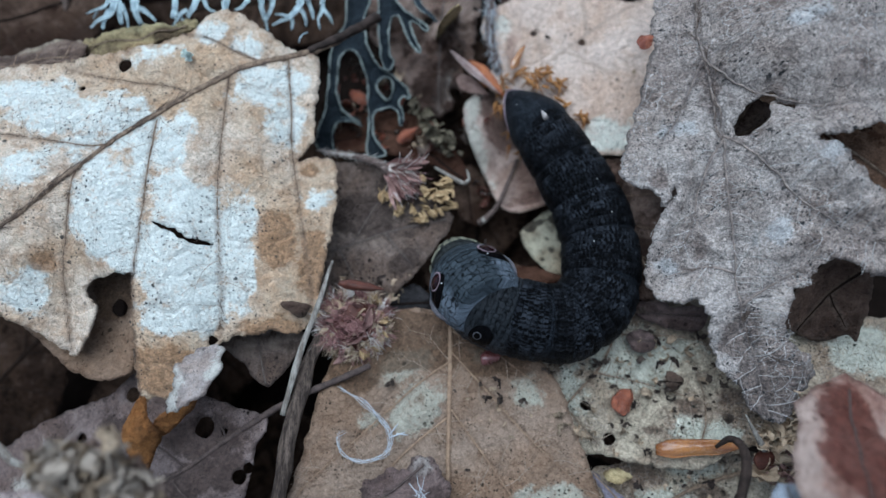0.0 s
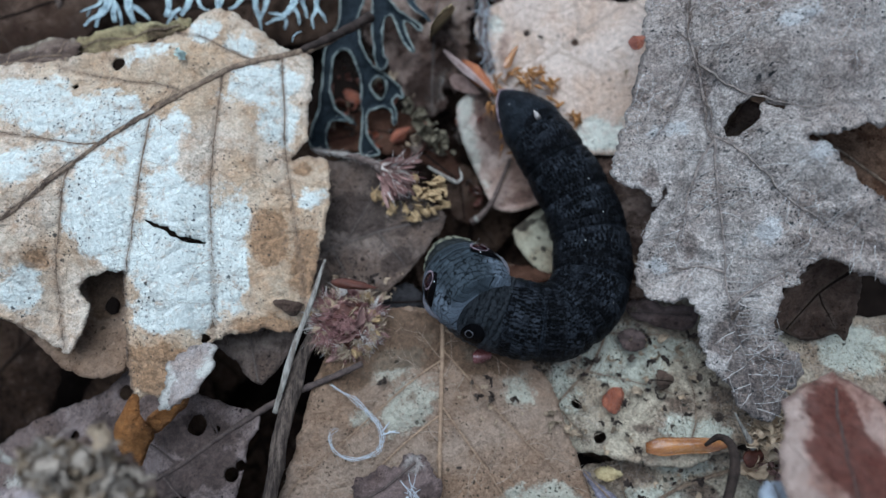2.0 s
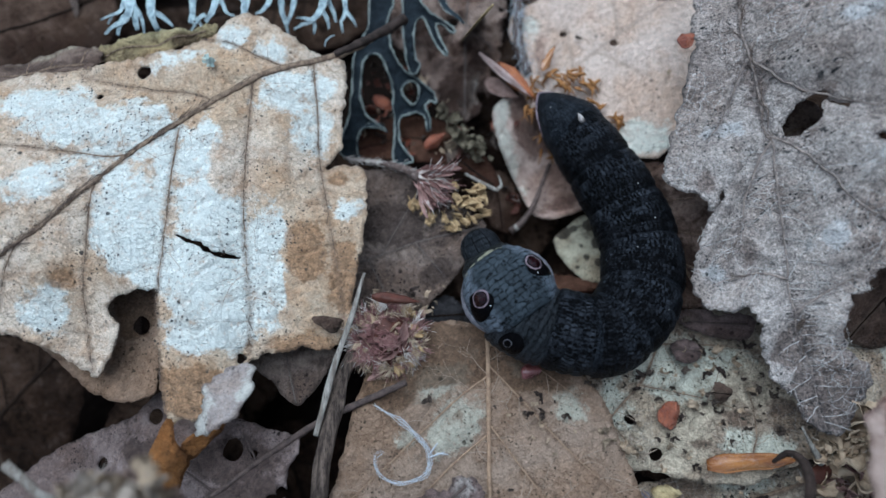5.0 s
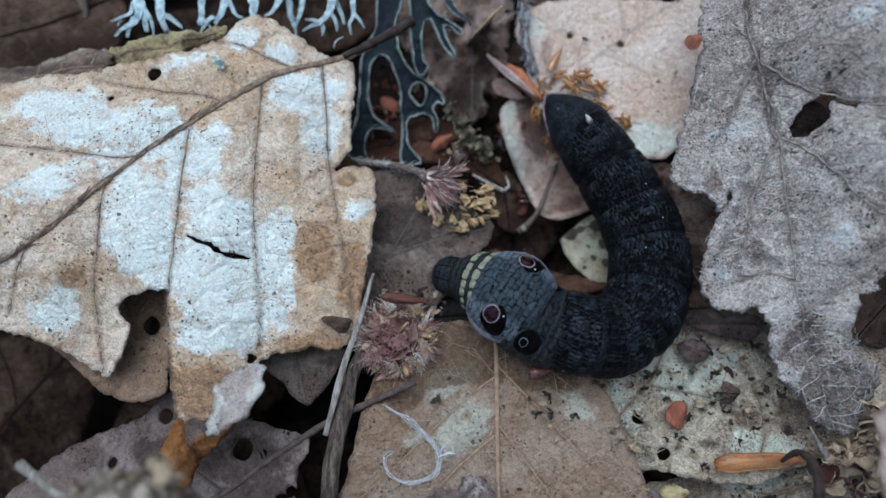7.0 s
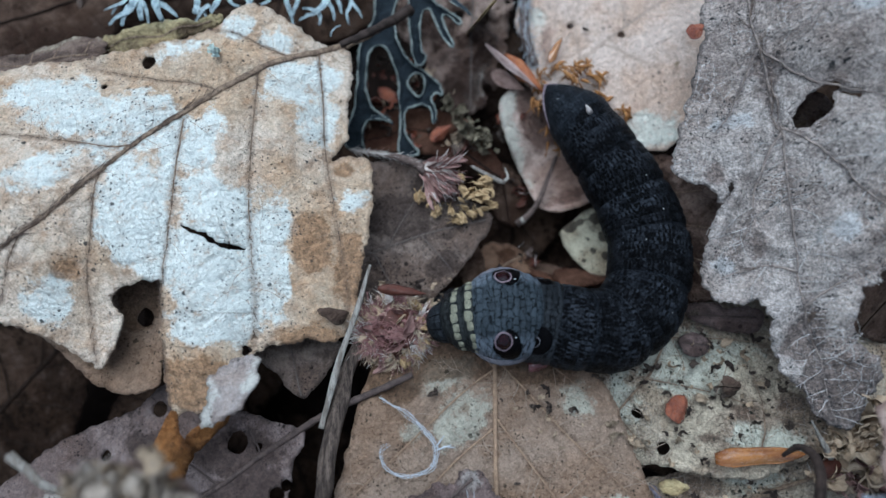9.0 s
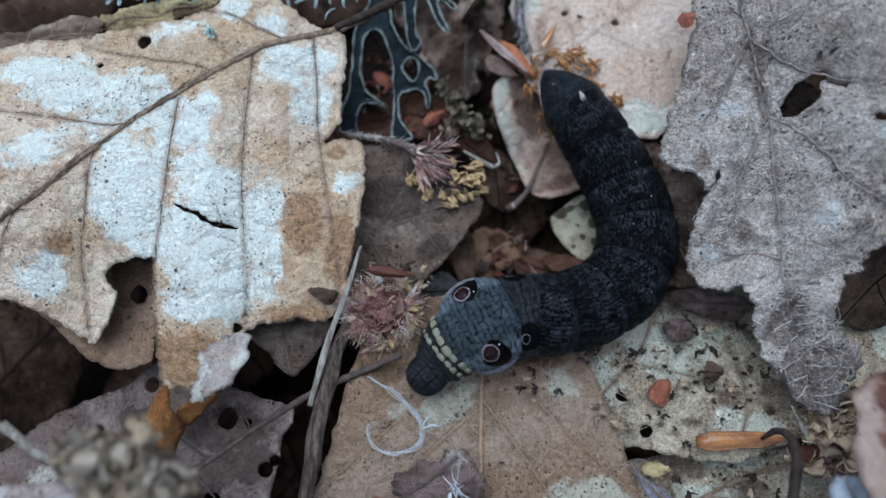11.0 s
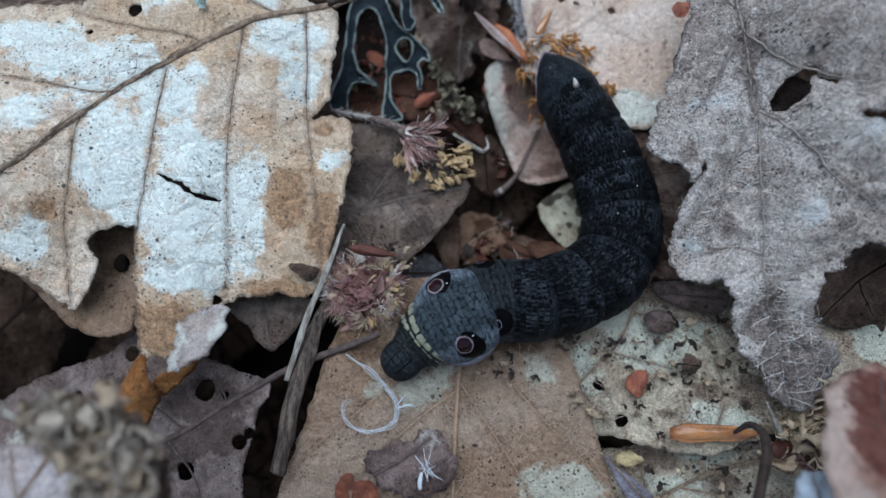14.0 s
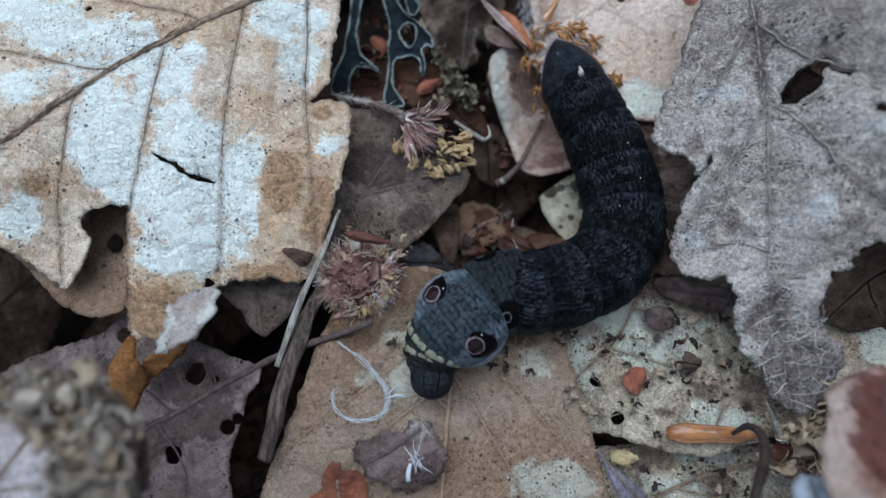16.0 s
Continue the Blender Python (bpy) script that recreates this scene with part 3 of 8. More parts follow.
leaf('beech_leaf', 'pinkish brown curled leaf with a pale rim beside the caterpillar', leaf_rosy,
     [(8.5, 47.5), (5.1, 46.1), (3.6, 44.0), (3.7, 40.4), (5.0, 36.4), (7.5, 32.5), (10.0, 26.3), (11.9, 25.0), (15.3, 25.4), (19.1, 26.7), (24.2, 29.6), (22.9, 37.5), (18.1, 43.1), (14.0, 46.1)],
     [(4.1, 43.6, -1.0), (5.6, 36.7, -2.0), (8.8, 33.8, -6.0), (11.5, 25.8, -3.5), (18.9, 26.7, -2.0), (18.0, 37.7, -5.0), (11.9, 44.8, -4.0)],
     midrib=[(12.4, 45.9), (14.4, 37.9), (11.7, 30.5), (10.0, 26.8)],
     bleach=[(4.8, 43.1, 1.6, 4.0, 0.0), (6.0, 36.6, 1.6, 6.5, 25.0)],
     stain_shade=[(10.3, 42.1, 3.4, 6.2, 10.0), (15.0, 27.9, 5.0, 1.0, 15.0)],
     seed=7,
     jag=0.15,
     puff=0.1,
     wrinkle=0.2,
     rib_size=(0.2, 0.1),
     ribs=rib_brown)
leaf('oak_leaf', 'pale leaf scrap with black spots in the hollow', leaf_spotty,
     [(13.3, 21.6), (14.2, 22.9), (16.5, 24.5), (19.0, 26.2), (22.3, 26.3), (23.9, 20.6), (22.7, 14.7), (19.9, 13.9), (17.4, 15.1), (15.3, 17.5)],
     [(14.0, 22.1, -5.0), (19.0, 26.0, -4.0), (22.0, 18.7, -3.0), (17.2, 15.9, -4.0)],
     stain_shade=[(15.0, 23.2, 1.5, 1.2, -30.0), (16.9, 23.6, 0.9, 0.6, 20.0), (19.8, 24.2, 1.4, 1.0, 0.0), (17.9, 20.6, 0.6, 0.5, 0.0), (18.7, 18.6, 0.55, 0.7, 0.0), (20.4, 20.9, 0.8, 1.0, 0.0), (20.6, 17.6, 0.6, 0.8, 0.0), (17.2, 17.0, 0.5, 0.5, 0.0), (21.6, 23.0, 0.8, 0.7, 0.0)],
     crisp=5.0,
     seed=9,
     jag=0.2,
     puff=0.1,
     wrinkle=0.15,
     rib_size=(0.2, 0.1),
     ribs=rib_brown)
leaf('oak_leaf', 'yellowish grey decayed leaf with round holes and lichen crust', leaf_crust,
     [(13.1, 3.1), (20.3, 5.8), (27.9, 8.1), (38.2, 10.4), (46.7, 10.3), (54.3, 6.6), (62.8, 6.5), (75.3, 6.5), (74.6, -4.6), (65.4, -7.0), (55.0, -8.6), (51.4, -11.9), (46.6, -12.7), (43.4, -13.6), (37.6, -16.6), (32.0, -16.1), (27.1, -14.9), (22.1, -14.4), (17.5, -12.4), (15.5, -5.6)],
     [(19.3, 3.1, 3.0), (22.1, -7.2, 2.5), (25.4, -12.1, 3.5), (28.2, -6.2, 3.0), (37.8, 6.8, 2.0), (42.3, -1.4, 4.5), (43.5, -12.0, 6.0), (36.9, -16.2, 5.0), (57.7, 3.0, 6.0), (70.3, -0.4, 6.0), (53.4, -8.6, 7.0)],
     midrib=[(15.4, -10.7), (24.6, -1.3), (28.7, 6.8), (32.8, 12.3)],
     veins=[[(23.7, -2.1), (34.7, -4.7), (43.9, -8.8)], [(27.1, 4.0), (39.9, 3.1), (47.4, -0.4)], [(19.0, -7.3), (23.9, -13.1)], [(38.7, -13.7), (40.1, -7.2), (39.3, -0.4)]],
     holes=[[(22.1, -7.2, 0.8)], [(25.4, -12.1, 1.0)]],
     bleach=[(29.5, 0.0, 7.0, 4.6, -10.0), (35.4, 1.4, 4.3, 2.1, 0.0), (24.8, 4.0, 5.5, 2.8, 0.0), (39.7, -10.9, 4.8, 1.8, 0.0), (20.0, -4.8, 1.8, 3.6, 0.0), (64.4, 1.3, 5.4, 3.6, 0.0)],
     stain_shade=[(35.7, -3.4, 1.6, 0.8, 0.0), (31.1, 2.7, 1.8, 0.8, 0.0), (44.3, -5.5, 2.6, 1.2, 0.0), (37.7, -7.2, 1.8, 0.8, -20.0), (31.6, -10.6, 2.2, 0.8, 0.0)],
     net=(40, 0.06, rib_nettan, -20.0, 12.0),
     seed=11,
     puff=0.4,
     wrinkle=0.6,
     rib_size=(0.22, 0.12),
     crumple=1.2,
     ribs=rib_brown)
leaf('leaf_scrap', 'small dark purplish leaf scrap at the caterpillar', leaf_purple,
     [(29.1, 8.4), (32.6, 9.3), (36.8, 7.9), (39.3, 8.2), (40.7, 7.5), (40.4, 4.7), (37.9, 4.1), (34.3, 4.9), (30.9, 6.5)],
     [(30.0, 8.0, 4.0), (36.8, 8.3, 5.0), (40.7, 7.3, 7.0), (36.7, 4.4, 4.5)],
     midrib=[(30.9, 7.3), (39.7, 6.5)],
     seed=13,
     puff=0.1,
     wrinkle=0.2,
     rib_size=(0.15, 0.1),
     ribs=rib_stalk)
leaf('leaf_scrap', 'dark brown shrivelled leaf piece under the grey leaf', leaf_dark,
     [(49.0, 5.4), (50.2, 8.5), (51.9, 11.1), (54.7, 13.6), (58.0, 14.2), (61.0, 12.3), (62.1, 7.7), (62.1, 4.2), (61.7, 2.0), (60.7, 3.9), (58.9, 3.0), (55.8, 2.4), (52.4, 3.6)],
     [(50.1, 6.2, 11.0), (53.8, 10.8, 14.0), (57.5, 13.5, 15.0), (61.1, 10.8, 14.0), (61.4, 2.9, 9.0), (55.7, 3.0, 8.0), (56.8, 7.9, 10.5)],
     midrib=[(52.7, 4.2), (56.5, 9.4), (60.0, 12.3)],
     veins=[[(56.5, 9.4), (60.0, 4.6)]],
     seed=15,
     puff=0.2,
     wrinkle=0.4,
     rib_size=(0.2, 0.15),
     ribs=rib_dark)
leaf('beech_leaf', 'tan beech leaf with pale patches and fine ribs', leaf_tan,
     [(-12.8, 6.6), (-7.5, 7.9), (-2.1, 7.9), (4.1, 5.3), (10.2, 2.6), (14.9, 0.3), (17.4, -2.9), (18.9, -7.1), (20.3, -11.6), (22.1, -16.8), (24.0, -21.5), (24.6, -29.3), (9.3, -33.7), (-6.7, -33.3), (-25.0, -30.1), (-23.7, -23.4), (-21.6, -17.3), (-19.9, -10.2), (-18.2, -3.7), (-16.1, 2.2)],
     [(1.0, 6.6, 4.5), (-11.8, 4.8, 4.5), (7.4, -5.4, 5.5), (17.4, -2.9, 5.0), (22.1, -17.5, 6.5), (1.3, -13.3, 6.0), (-15.5, -13.0, 8.0), (-14.0, -4.6, 6.5), (-21.4, -21.1, 8.0), (-2.0, -26.0, 7.0), (21.8, -27.8, 6.0)],
     midrib=[(0.9, -32.0), (0.7, -19.9), (0.9, -8.7), (1.1, -0.4), (1.2, 6.6)],
     veins=[[(0.7, -8.7), (-4.5, -12.7), (-10.2, -18.1), (-15.7, -24.2)], [(1.0, -0.4), (-3.8, -3.8), (-12.0, -11.0), (-19.9, -18.0), (-23.0, -22.7)], [(1.2, -7.5), (5.6, -13.6), (9.6, -19.2), (13.6, -26.2)], [(1.2, 1.2), (6.5, -4.6), (12.4, -11.2), (18.0, -16.4), (22.4, -20.7)], [(1.1, 4.4), (7.5, 1.3), (14.3, -3.8)], [(0.7, -18.3), (-5.2, -23.6), (-10.7, -30.3)]],
     bleach=[(-5.6, -0.4, 4.8, 1.9, 25.0), (-4.2, -7.5, 5.1, 2.9, 35.0), (13.0, -5.0, 2.9, 2.2, 0.0), (-10.4, -9.0, 1.0, 0.8, 0.0), (16.6, -21.5, 5.8, 3.3, 0.0), (6.6, 0.9, 1.7, 1.2, 0.0)],
     # browner blade near the head, plus the caterpillar's shade painted as stain
     stain_shade=[(-8.3, 3.1, 9.0, 5.2, 0.0), (6.5, 0.6, 7.0, 3.0, -20.0), (-2.1, 3.0, 9.0, 4.6, 0.0), (-13.3, -0.4, 4.6, 5.0, 0.0)],
     net=(70, 0.05, rib_nettan, -40.0, 10.0),
     seed=17,
     puff=0.5,
     wrinkle=0.35,
     rib_size=(0.34, 0.13),
     ribs=rib_tan)
leaf('oak_leaf', 'grey-mauve fallen leaf with dark holes and a brown stalk', leaf_mauve,
     [(-75.5, -18.9), (-70.8, -14.6), (-66.0, -10.7), (-59.6, -8.0), (-52.5, -5.7), (-48.9, -1.7), (-42.4, -3.8), (-36.7, -5.5), (-31.0, -7.3), (-26.2, -8.0), (-26.2, -10.2), (-27.4, -12.6), (-27.4, -15.6), (-28.5, -18.7), (-28.4, -22.5), (-27.2, -28.3), (-31.5, -34.2), (-53.3, -36.7), (-73.5, -30.5)],
     [(-70.6, -15.5, -1.0), (-56.6, -10.1, 0.0), (-42.2, -5.5, 4.0), (-36.2, -10.1, 5.0), (-26.4, -8.2, 7.0), (-29.4, -14.8, 8.0), (-27.3, -26.9, 9.0), (-54.1, -22.2, 3.0), (-66.0, -30.2, 3.0), (-41.9, -20.0, 6.0)],
     midrib=[(-55.0, -29.8), (-47.3, -21.8), (-38.0, -16.0), (-32.2, -11.9), (-26.4, -8.2), (-22.2, -5.8), (-16.3, -3.3), (-10.8, -1.0)],
     veins=[[(-38.0, -16.0), (-46.3, -11.5), (-53.0, -9.2)], [(-40.4, -17.7), (-35.2, -22.8), (-33.8, -28.6)], [(-32.2, -12.1), (-34.7, -8.0)], [(-47.3, -21.8), (-57.9, -19.3), (-66.2, -17.1)]],
     holes=[[(-36.1, -10.2, 1.6)], [(-32.9, -10.8, 0.5)], [(-29.3, -16.7, 1.1)], [(-28.1, -15.5, 0.8)], [(-57.1, -12.5, 0.9)], [(-37.2, -21.3, 1.3)], [(-48.8, -5.6, 1.3)]],
     bleach=[(-63.4, -20.2, 3.8, 2.9, 0.0)],
     stain_shade=[(-36.5, -11.7, 7.0, 3.4, 0.0), (-38.3, -18.4, 7.0, 3.0, 35.0), (-31.6, -15.8, 3.7, 2.8, 0.0), (-49.5, -10.8, 4.4, 2.2, 0.0)],
     seed=19,
     puff=0.4,
     wrinkle=0.5,
     rib_size=(0.34, 0.17),
     stalk=1.5,
     crumple=0.6,
     ribs=rib_stalk)
leaf('leaf_scrap', 'grey wedge-shaped leaf end behind the straw', leaf_dull,
     [(-36.2, 3.6), (-31.0, 5.8), (-22.8, 4.9), (-21.3, 3.1), (-24.0, -1.2), (-26.3, -4.5), (-28.5, -3.6), (-31.1, -0.4), (-34.6, 1.8)],
     [(-35.2, 3.1, 3.0), (-22.7, 4.0, 3.0), (-27.1, -4.2, 5.0), (-28.6, 1.3, 4.0)],
     midrib=[(-29.4, 4.0), (-27.2, -3.8)],
     seed=21,
     puff=0.15,
     wrinkle=0.3,
     rib_size=(0.12, 0.1),
     crumple=0.5,
     ribs=rib_dull)
leaf('beech_leaf', 'tan leaf edge bent down beneath the pale leaf', leaf_tan,
     [(-73.1, 8.1), (-67.4, 6.4), (-63.2, 4.8), (-59.3, 1.1), (-55.7, -2.1), (-51.0, -3.6), (-48.3, -2.7), (-47.0, -1.6), (-47.0, 6.5), (-47.1, 14.1), (-54.8, 15.8), (-67.3, 14.0), (-72.9, 14.1)],
     [(-70.3, 6.4, 7.0), (-61.9, 3.8, 7.5), (-51.0, -3.5, 7.0), (-47.1, -1.6, 7.0), (-51.4, 8.3, 5.5), (-47.6, 14.1, 8.0), (-62.0, 13.1, 9.0)],
     midrib=[(-71.1, 11.5), (-62.1, 8.1)],
     holes=[[(-50.3, 7.8, 1.3)]],
     stain_shade=[(-50.8, 10.0, 3.3, 4.2, 0.0)],
     seed=23,
     puff=0.2,
     wrinkle=0.3,
     rib_size=(0.2, 0.1),
     ribs=rib_brown)
leaf('oak_leaf', 'brown crumpled leaf edge behind the pale leaf', leaf_dullwarm,
     [(-78.7, 47.1), (-72.3, 48.9), (-70.0, 49.7), (-68.7, 50.8), (-65.8, 50.8), (-63.5, 51.8), (-61.2, 51.8), (-60.4, 52.8), (-58.6, 50.9), (-57.6, 47.9), (-61.2, 46.1), (-70.0, 44.4), (-76.5, 43.2)],
     [(-72.2, 48.9, 8.0), (-67.5, 50.5, 7.0), (-63.3, 51.6, 8.0), (-59.8, 52.3, 7.0), (-58.7, 48.5, 9.0), (-65.2, 46.8, 10.0), (-70.4, 45.1, 10.0), (-75.8, 45.1, 10.0)],
     midrib=[(-76.1, 45.8), (-60.1, 47.7)],
     veins=[[(-65.4, 47.1), (-65.6, 50.5)], [(-60.8, 47.4), (-60.9, 51.5)], [(-69.4, 46.8), (-70.3, 49.5)]],
     bleach=[(-64.3, 51.2, 5.2, 0.4, 15.0), (-60.6, 52.3, 1.2, 0.3, 0.0), (-70.7, 49.4, 2.7, 0.3, 12.0)],
     stain_shade=[(-68.0, 47.8, 7.3, 1.2, 0.0)],
     seed=25,
     step=0.6,
     jag=0.5,
     puff=0.4,
     wrinkle=0.5,
     rib_size=(0.2, 0.15),
     ribs=rib_brown)
leaf('oak_leaf', 'olive-yellow leaf with a bright curled rim behind the pale leaf', leaf_olive,
     [(-59.4, 51.5), (-55.9, 51.8), (-53.5, 52.6), (-51.7, 53.7), (-48.9, 53.8), (-46.3, 53.8), (-43.9, 54.3), (-41.5, 54.8), (-40.0, 54.5), (-41.4, 53.0), (-45.1, 51.8), (-50.3, 49.8), (-54.8, 48.8), (-59.1, 49.2)],
     [(-59.3, 51.2, 7.5), (-53.4, 52.4, 9.5), (-46.1, 53.5, 9.5), (-40.6, 54.5, 8.5), (-50.9, 52.5, 7.0), (-45.1, 53.0, 7.5), (-50.2, 50.0, 8.0), (-55.7, 49.6, 8.0)],
     midrib=[(-59.0, 49.8), (-42.2, 53.8)],
     bleach=[(-52.8, 53.0, 5.1, 0.3, 12.0), (-45.5, 53.9, 4.3, 0.3, 6.0)],
     stain_shade=[(-54.6, 49.9, 2.8, 0.9, 15.0), (-45.8, 52.7, 2.6, 0.7, 12.0), (-51.1, 52.6, 1.2, 0.5, 0.0)],
     seed=26,
     step=0.5,
     jag=0.4,
     puff=0.2,
     wrinkle=0.4,
     rib_size=(0.14, 0.1),
     ribs=rib_brown)
pale_leaf = leaf('beech_leaf', 'large tan beech leaf with bleached patches and raised ribs', leaf_pale,
     [(-80.3, 41.1), (-73.4, 43.3), (-68.5, 44.2), (-63.5, 45.1), (-58.4, 46.0), (-53.2, 46.6), (-47.4, 48.3), (-43.3, 50.1), (-39.6, 52.1), (-38.3, 54.7), (-35.8, 56.2), (-33.1, 55.6), (-30.6, 53.7), (-27.8, 51.9), (-24.7, 49.4), (-21.6, 49.3), (-20.3, 48.2), (-19.7, 45.2), (-19.9, 40.8), (-20.4, 36.1), (-21.2, 33.0), (-23.2, 30.2), (-20.9, 31.3), (-18.2, 31.3), (-16.9, 30.4), (-16.6, 27.1), (-16.8, 21.2), (-17.8, 15.8), (-18.7, 11.0), (-19.5, 6.3), (-20.7, 4.2), (-23.5, 3.5), (-26.7, 3.8), (-29.4, 3.2), (-31.9, 2.9), (-32.7, 2.2), (-33.7, 1.9), (-34.5, -0.4), (-36.1, -4.4), (-39.6, -6.2), (-41.6, -5.4), (-43.3, -6.7), (-43.9, -4.3), (-44.4, -0.4), (-44.7, 3.6), (-45.2, 4.8), (-44.6, 7.6), (-44.7, 10.3), (-44.4, 12.0), (-47.1, 12.2), (-50.8, 11.9), (-52.7, 10.1), (-52.2, 8.8), (-50.9, 7.8), (-51.3, 5.7), (-52.6, 2.9), (-54.4, 0.0), (-55.6, 1.3), (-58.2, 2.9), (-61.0, 4.9), (-63.8, 5.9), (-68.6, 7.6), (-74.4, 10.6)],
     [(-72.1, 26.9, 16.0), (-67.8, 41.4, 13.0), (-62.6, 18.7, 16.5), (-59.6, 6.1, 11.5), (-54.4, 0.3, 10.0), (-49.4, 45.0, 12.5), (-35.2, 55.2, 9.5), (-37.2, 39.3, 13.5), (-51.4, 30.8, 15.0), (-42.4, 19.5, 15.0), (-34.1, 16.7, 13.0), (-44.4, 9.9, 14.5), (-52.0, 10.3, 11.0), (-44.0, -4.3, 11.5), (-39.6, -5.6, 10.0), (-33.5, 2.9, 11.0), (-23.2, 30.3, 9.5), (-21.3, 48.1, 9.0), (-16.8, 29.4, 8.0), (-19.1, 6.4, 8.0), (-26.5, 16.2, 11.0)],
     midrib=[(-73.6, 12.2), (-62.6, 18.9), (-58.5, 22.7), (-50.9, 30.3), (-38.9, 39.9), (-32.2, 44.9), (-25.7, 47.9), (-20.9, 49.8), (-16.2, 52.8), (-11.3, 56.6)],
     veins=[[(-43.2, 35.5), (-43.5, 28.1), (-44.0, 18.8), (-44.5, 11.5), (-44.6, 3.6), (-43.8, -4.7)], [(-33.5, 43.9), (-33.6, 33.2), (-33.7, 23.5), (-33.1, 15.1), (-32.5, 8.5), (-32.8, 2.9)], [(-25.0, 48.1), (-24.1, 39.9), (-23.6, 31.2), (-21.9, 21.8), (-20.2, 11.4), (-20.4, 6.3)], [(-53.9, 27.3), (-54.6, 19.7), (-55.7, 13.4), (-55.7, 7.0), (-54.6, 0.4)], [(-39.0, 40.2), (-42.5, 41.3), (-46.9, 41.7), (-53.3, 43.1), (-59.0, 44.6)], [(-29.4, 46.8), (-33.0, 48.2), (-37.1, 50.2), (-41.7, 51.3)], [(-49.8, 31.3), (-53.5, 31.2), (-57.7, 31.9), (-65.3, 32.9), (-72.2, 33.4)], [(-59.9, 21.7), (-64.1, 16.9), (-66.4, 9.2)]],
     holes=[[(-42.8, 20.0), (-40.6, 19.1), (-38.6, 18.5), (-36.8, 17.3), (-33.8, 16.9), (-34.0, 16.4), (-36.0, 16.4), (-37.7, 17.0), (-39.4, 18.2), (-41.4, 18.7)], [(-49.3, 44.9, 1.1)], [(-55.3, 40.9, 0.5)], [(-41.0, 36.3, 0.2)], [(-57.5, 33.4, 0.2)], [(-34.3, 3.7), (-32.8, 2.7), (-34.2, 1.7)]],
     bleach=[(-55.3, 36.3, 10.1, 3.7, 0.0), (-63.0, 39.5, 6.0, 2.4, 8.0), (-45.5, 47.0, 3.4, 1.6, 20.0), (-37.0, 51.5, 2.2, 1.8, 30.0), (-31.5, 49.5, 2.4, 1.4, 0.0), (-46.5, 33.9, 5.0, 3.0, 20.0), (-39.9, 24.8, 3.1, 3.1, 0.0), (-42.3, 15.5, 3.2, 4.7, 0.0), (-60.8, 27.8, 4.3, 2.2, 25.0), (-51.0, 28.0, 2.4, 2.4, 0.0), (-48.9, 21.3, 5.1, 7.0, 0.0), (-46.2, 16.4, 3.1, 4.5, 20.0), (-40.1, 31.8, 2.9, 4.6, -10.0), (-37.4, 21.6, 5.2, 4.5, 0.0), (-35.8, 13.3, 8.0, 6.9, 0.0), (-36.8, 6.4, 6.8, 3.0, 0.0), (-30.9, 19.4, 2.9, 5.6, 0.0), (-27.0, 42.4, 5.3, 3.3, 10.0), (-25.0, 36.5, 2.4, 4.1, 0.0), (-19.2, 24.8, 2.2, 1.6, 0.0), (-60.4, 9.7, 2.7, 3.0, -20.0), (-44.6, 29.0, 1.6, 5.6, 0.0), (-52.8, 31.6, 3.3, 1.6, 0.0)],
     stain_shade=[(-25.0, 18.0, 2.8, 4.9, 0.0), (-21.1, 29.1, 1.7, 1.4, 0.0), (-40.5, -1.6, 5.7, 3.8, 0.0), (-25.5, 4.6, 5.7, 1.8, 0.0), (-19.7, 14.0, 2.2, 5.9, 0.0), (-58.0, 14.0, 1.4, 1.2, 0.0)],
     seed=27,
     step=0.6,
     jag=0.5,
     puff=0.75,
     wrinkle=0.5,
     thick=0.35,
     rib_size=(0.34, 0.15),
     stalk=2.1,
     sink=-0.06,
     crumple=0.4,
     fray=300,
     net=(80, 0.03, rib_netpale, -20.0, 60.0),
     ribs=rib_brown)
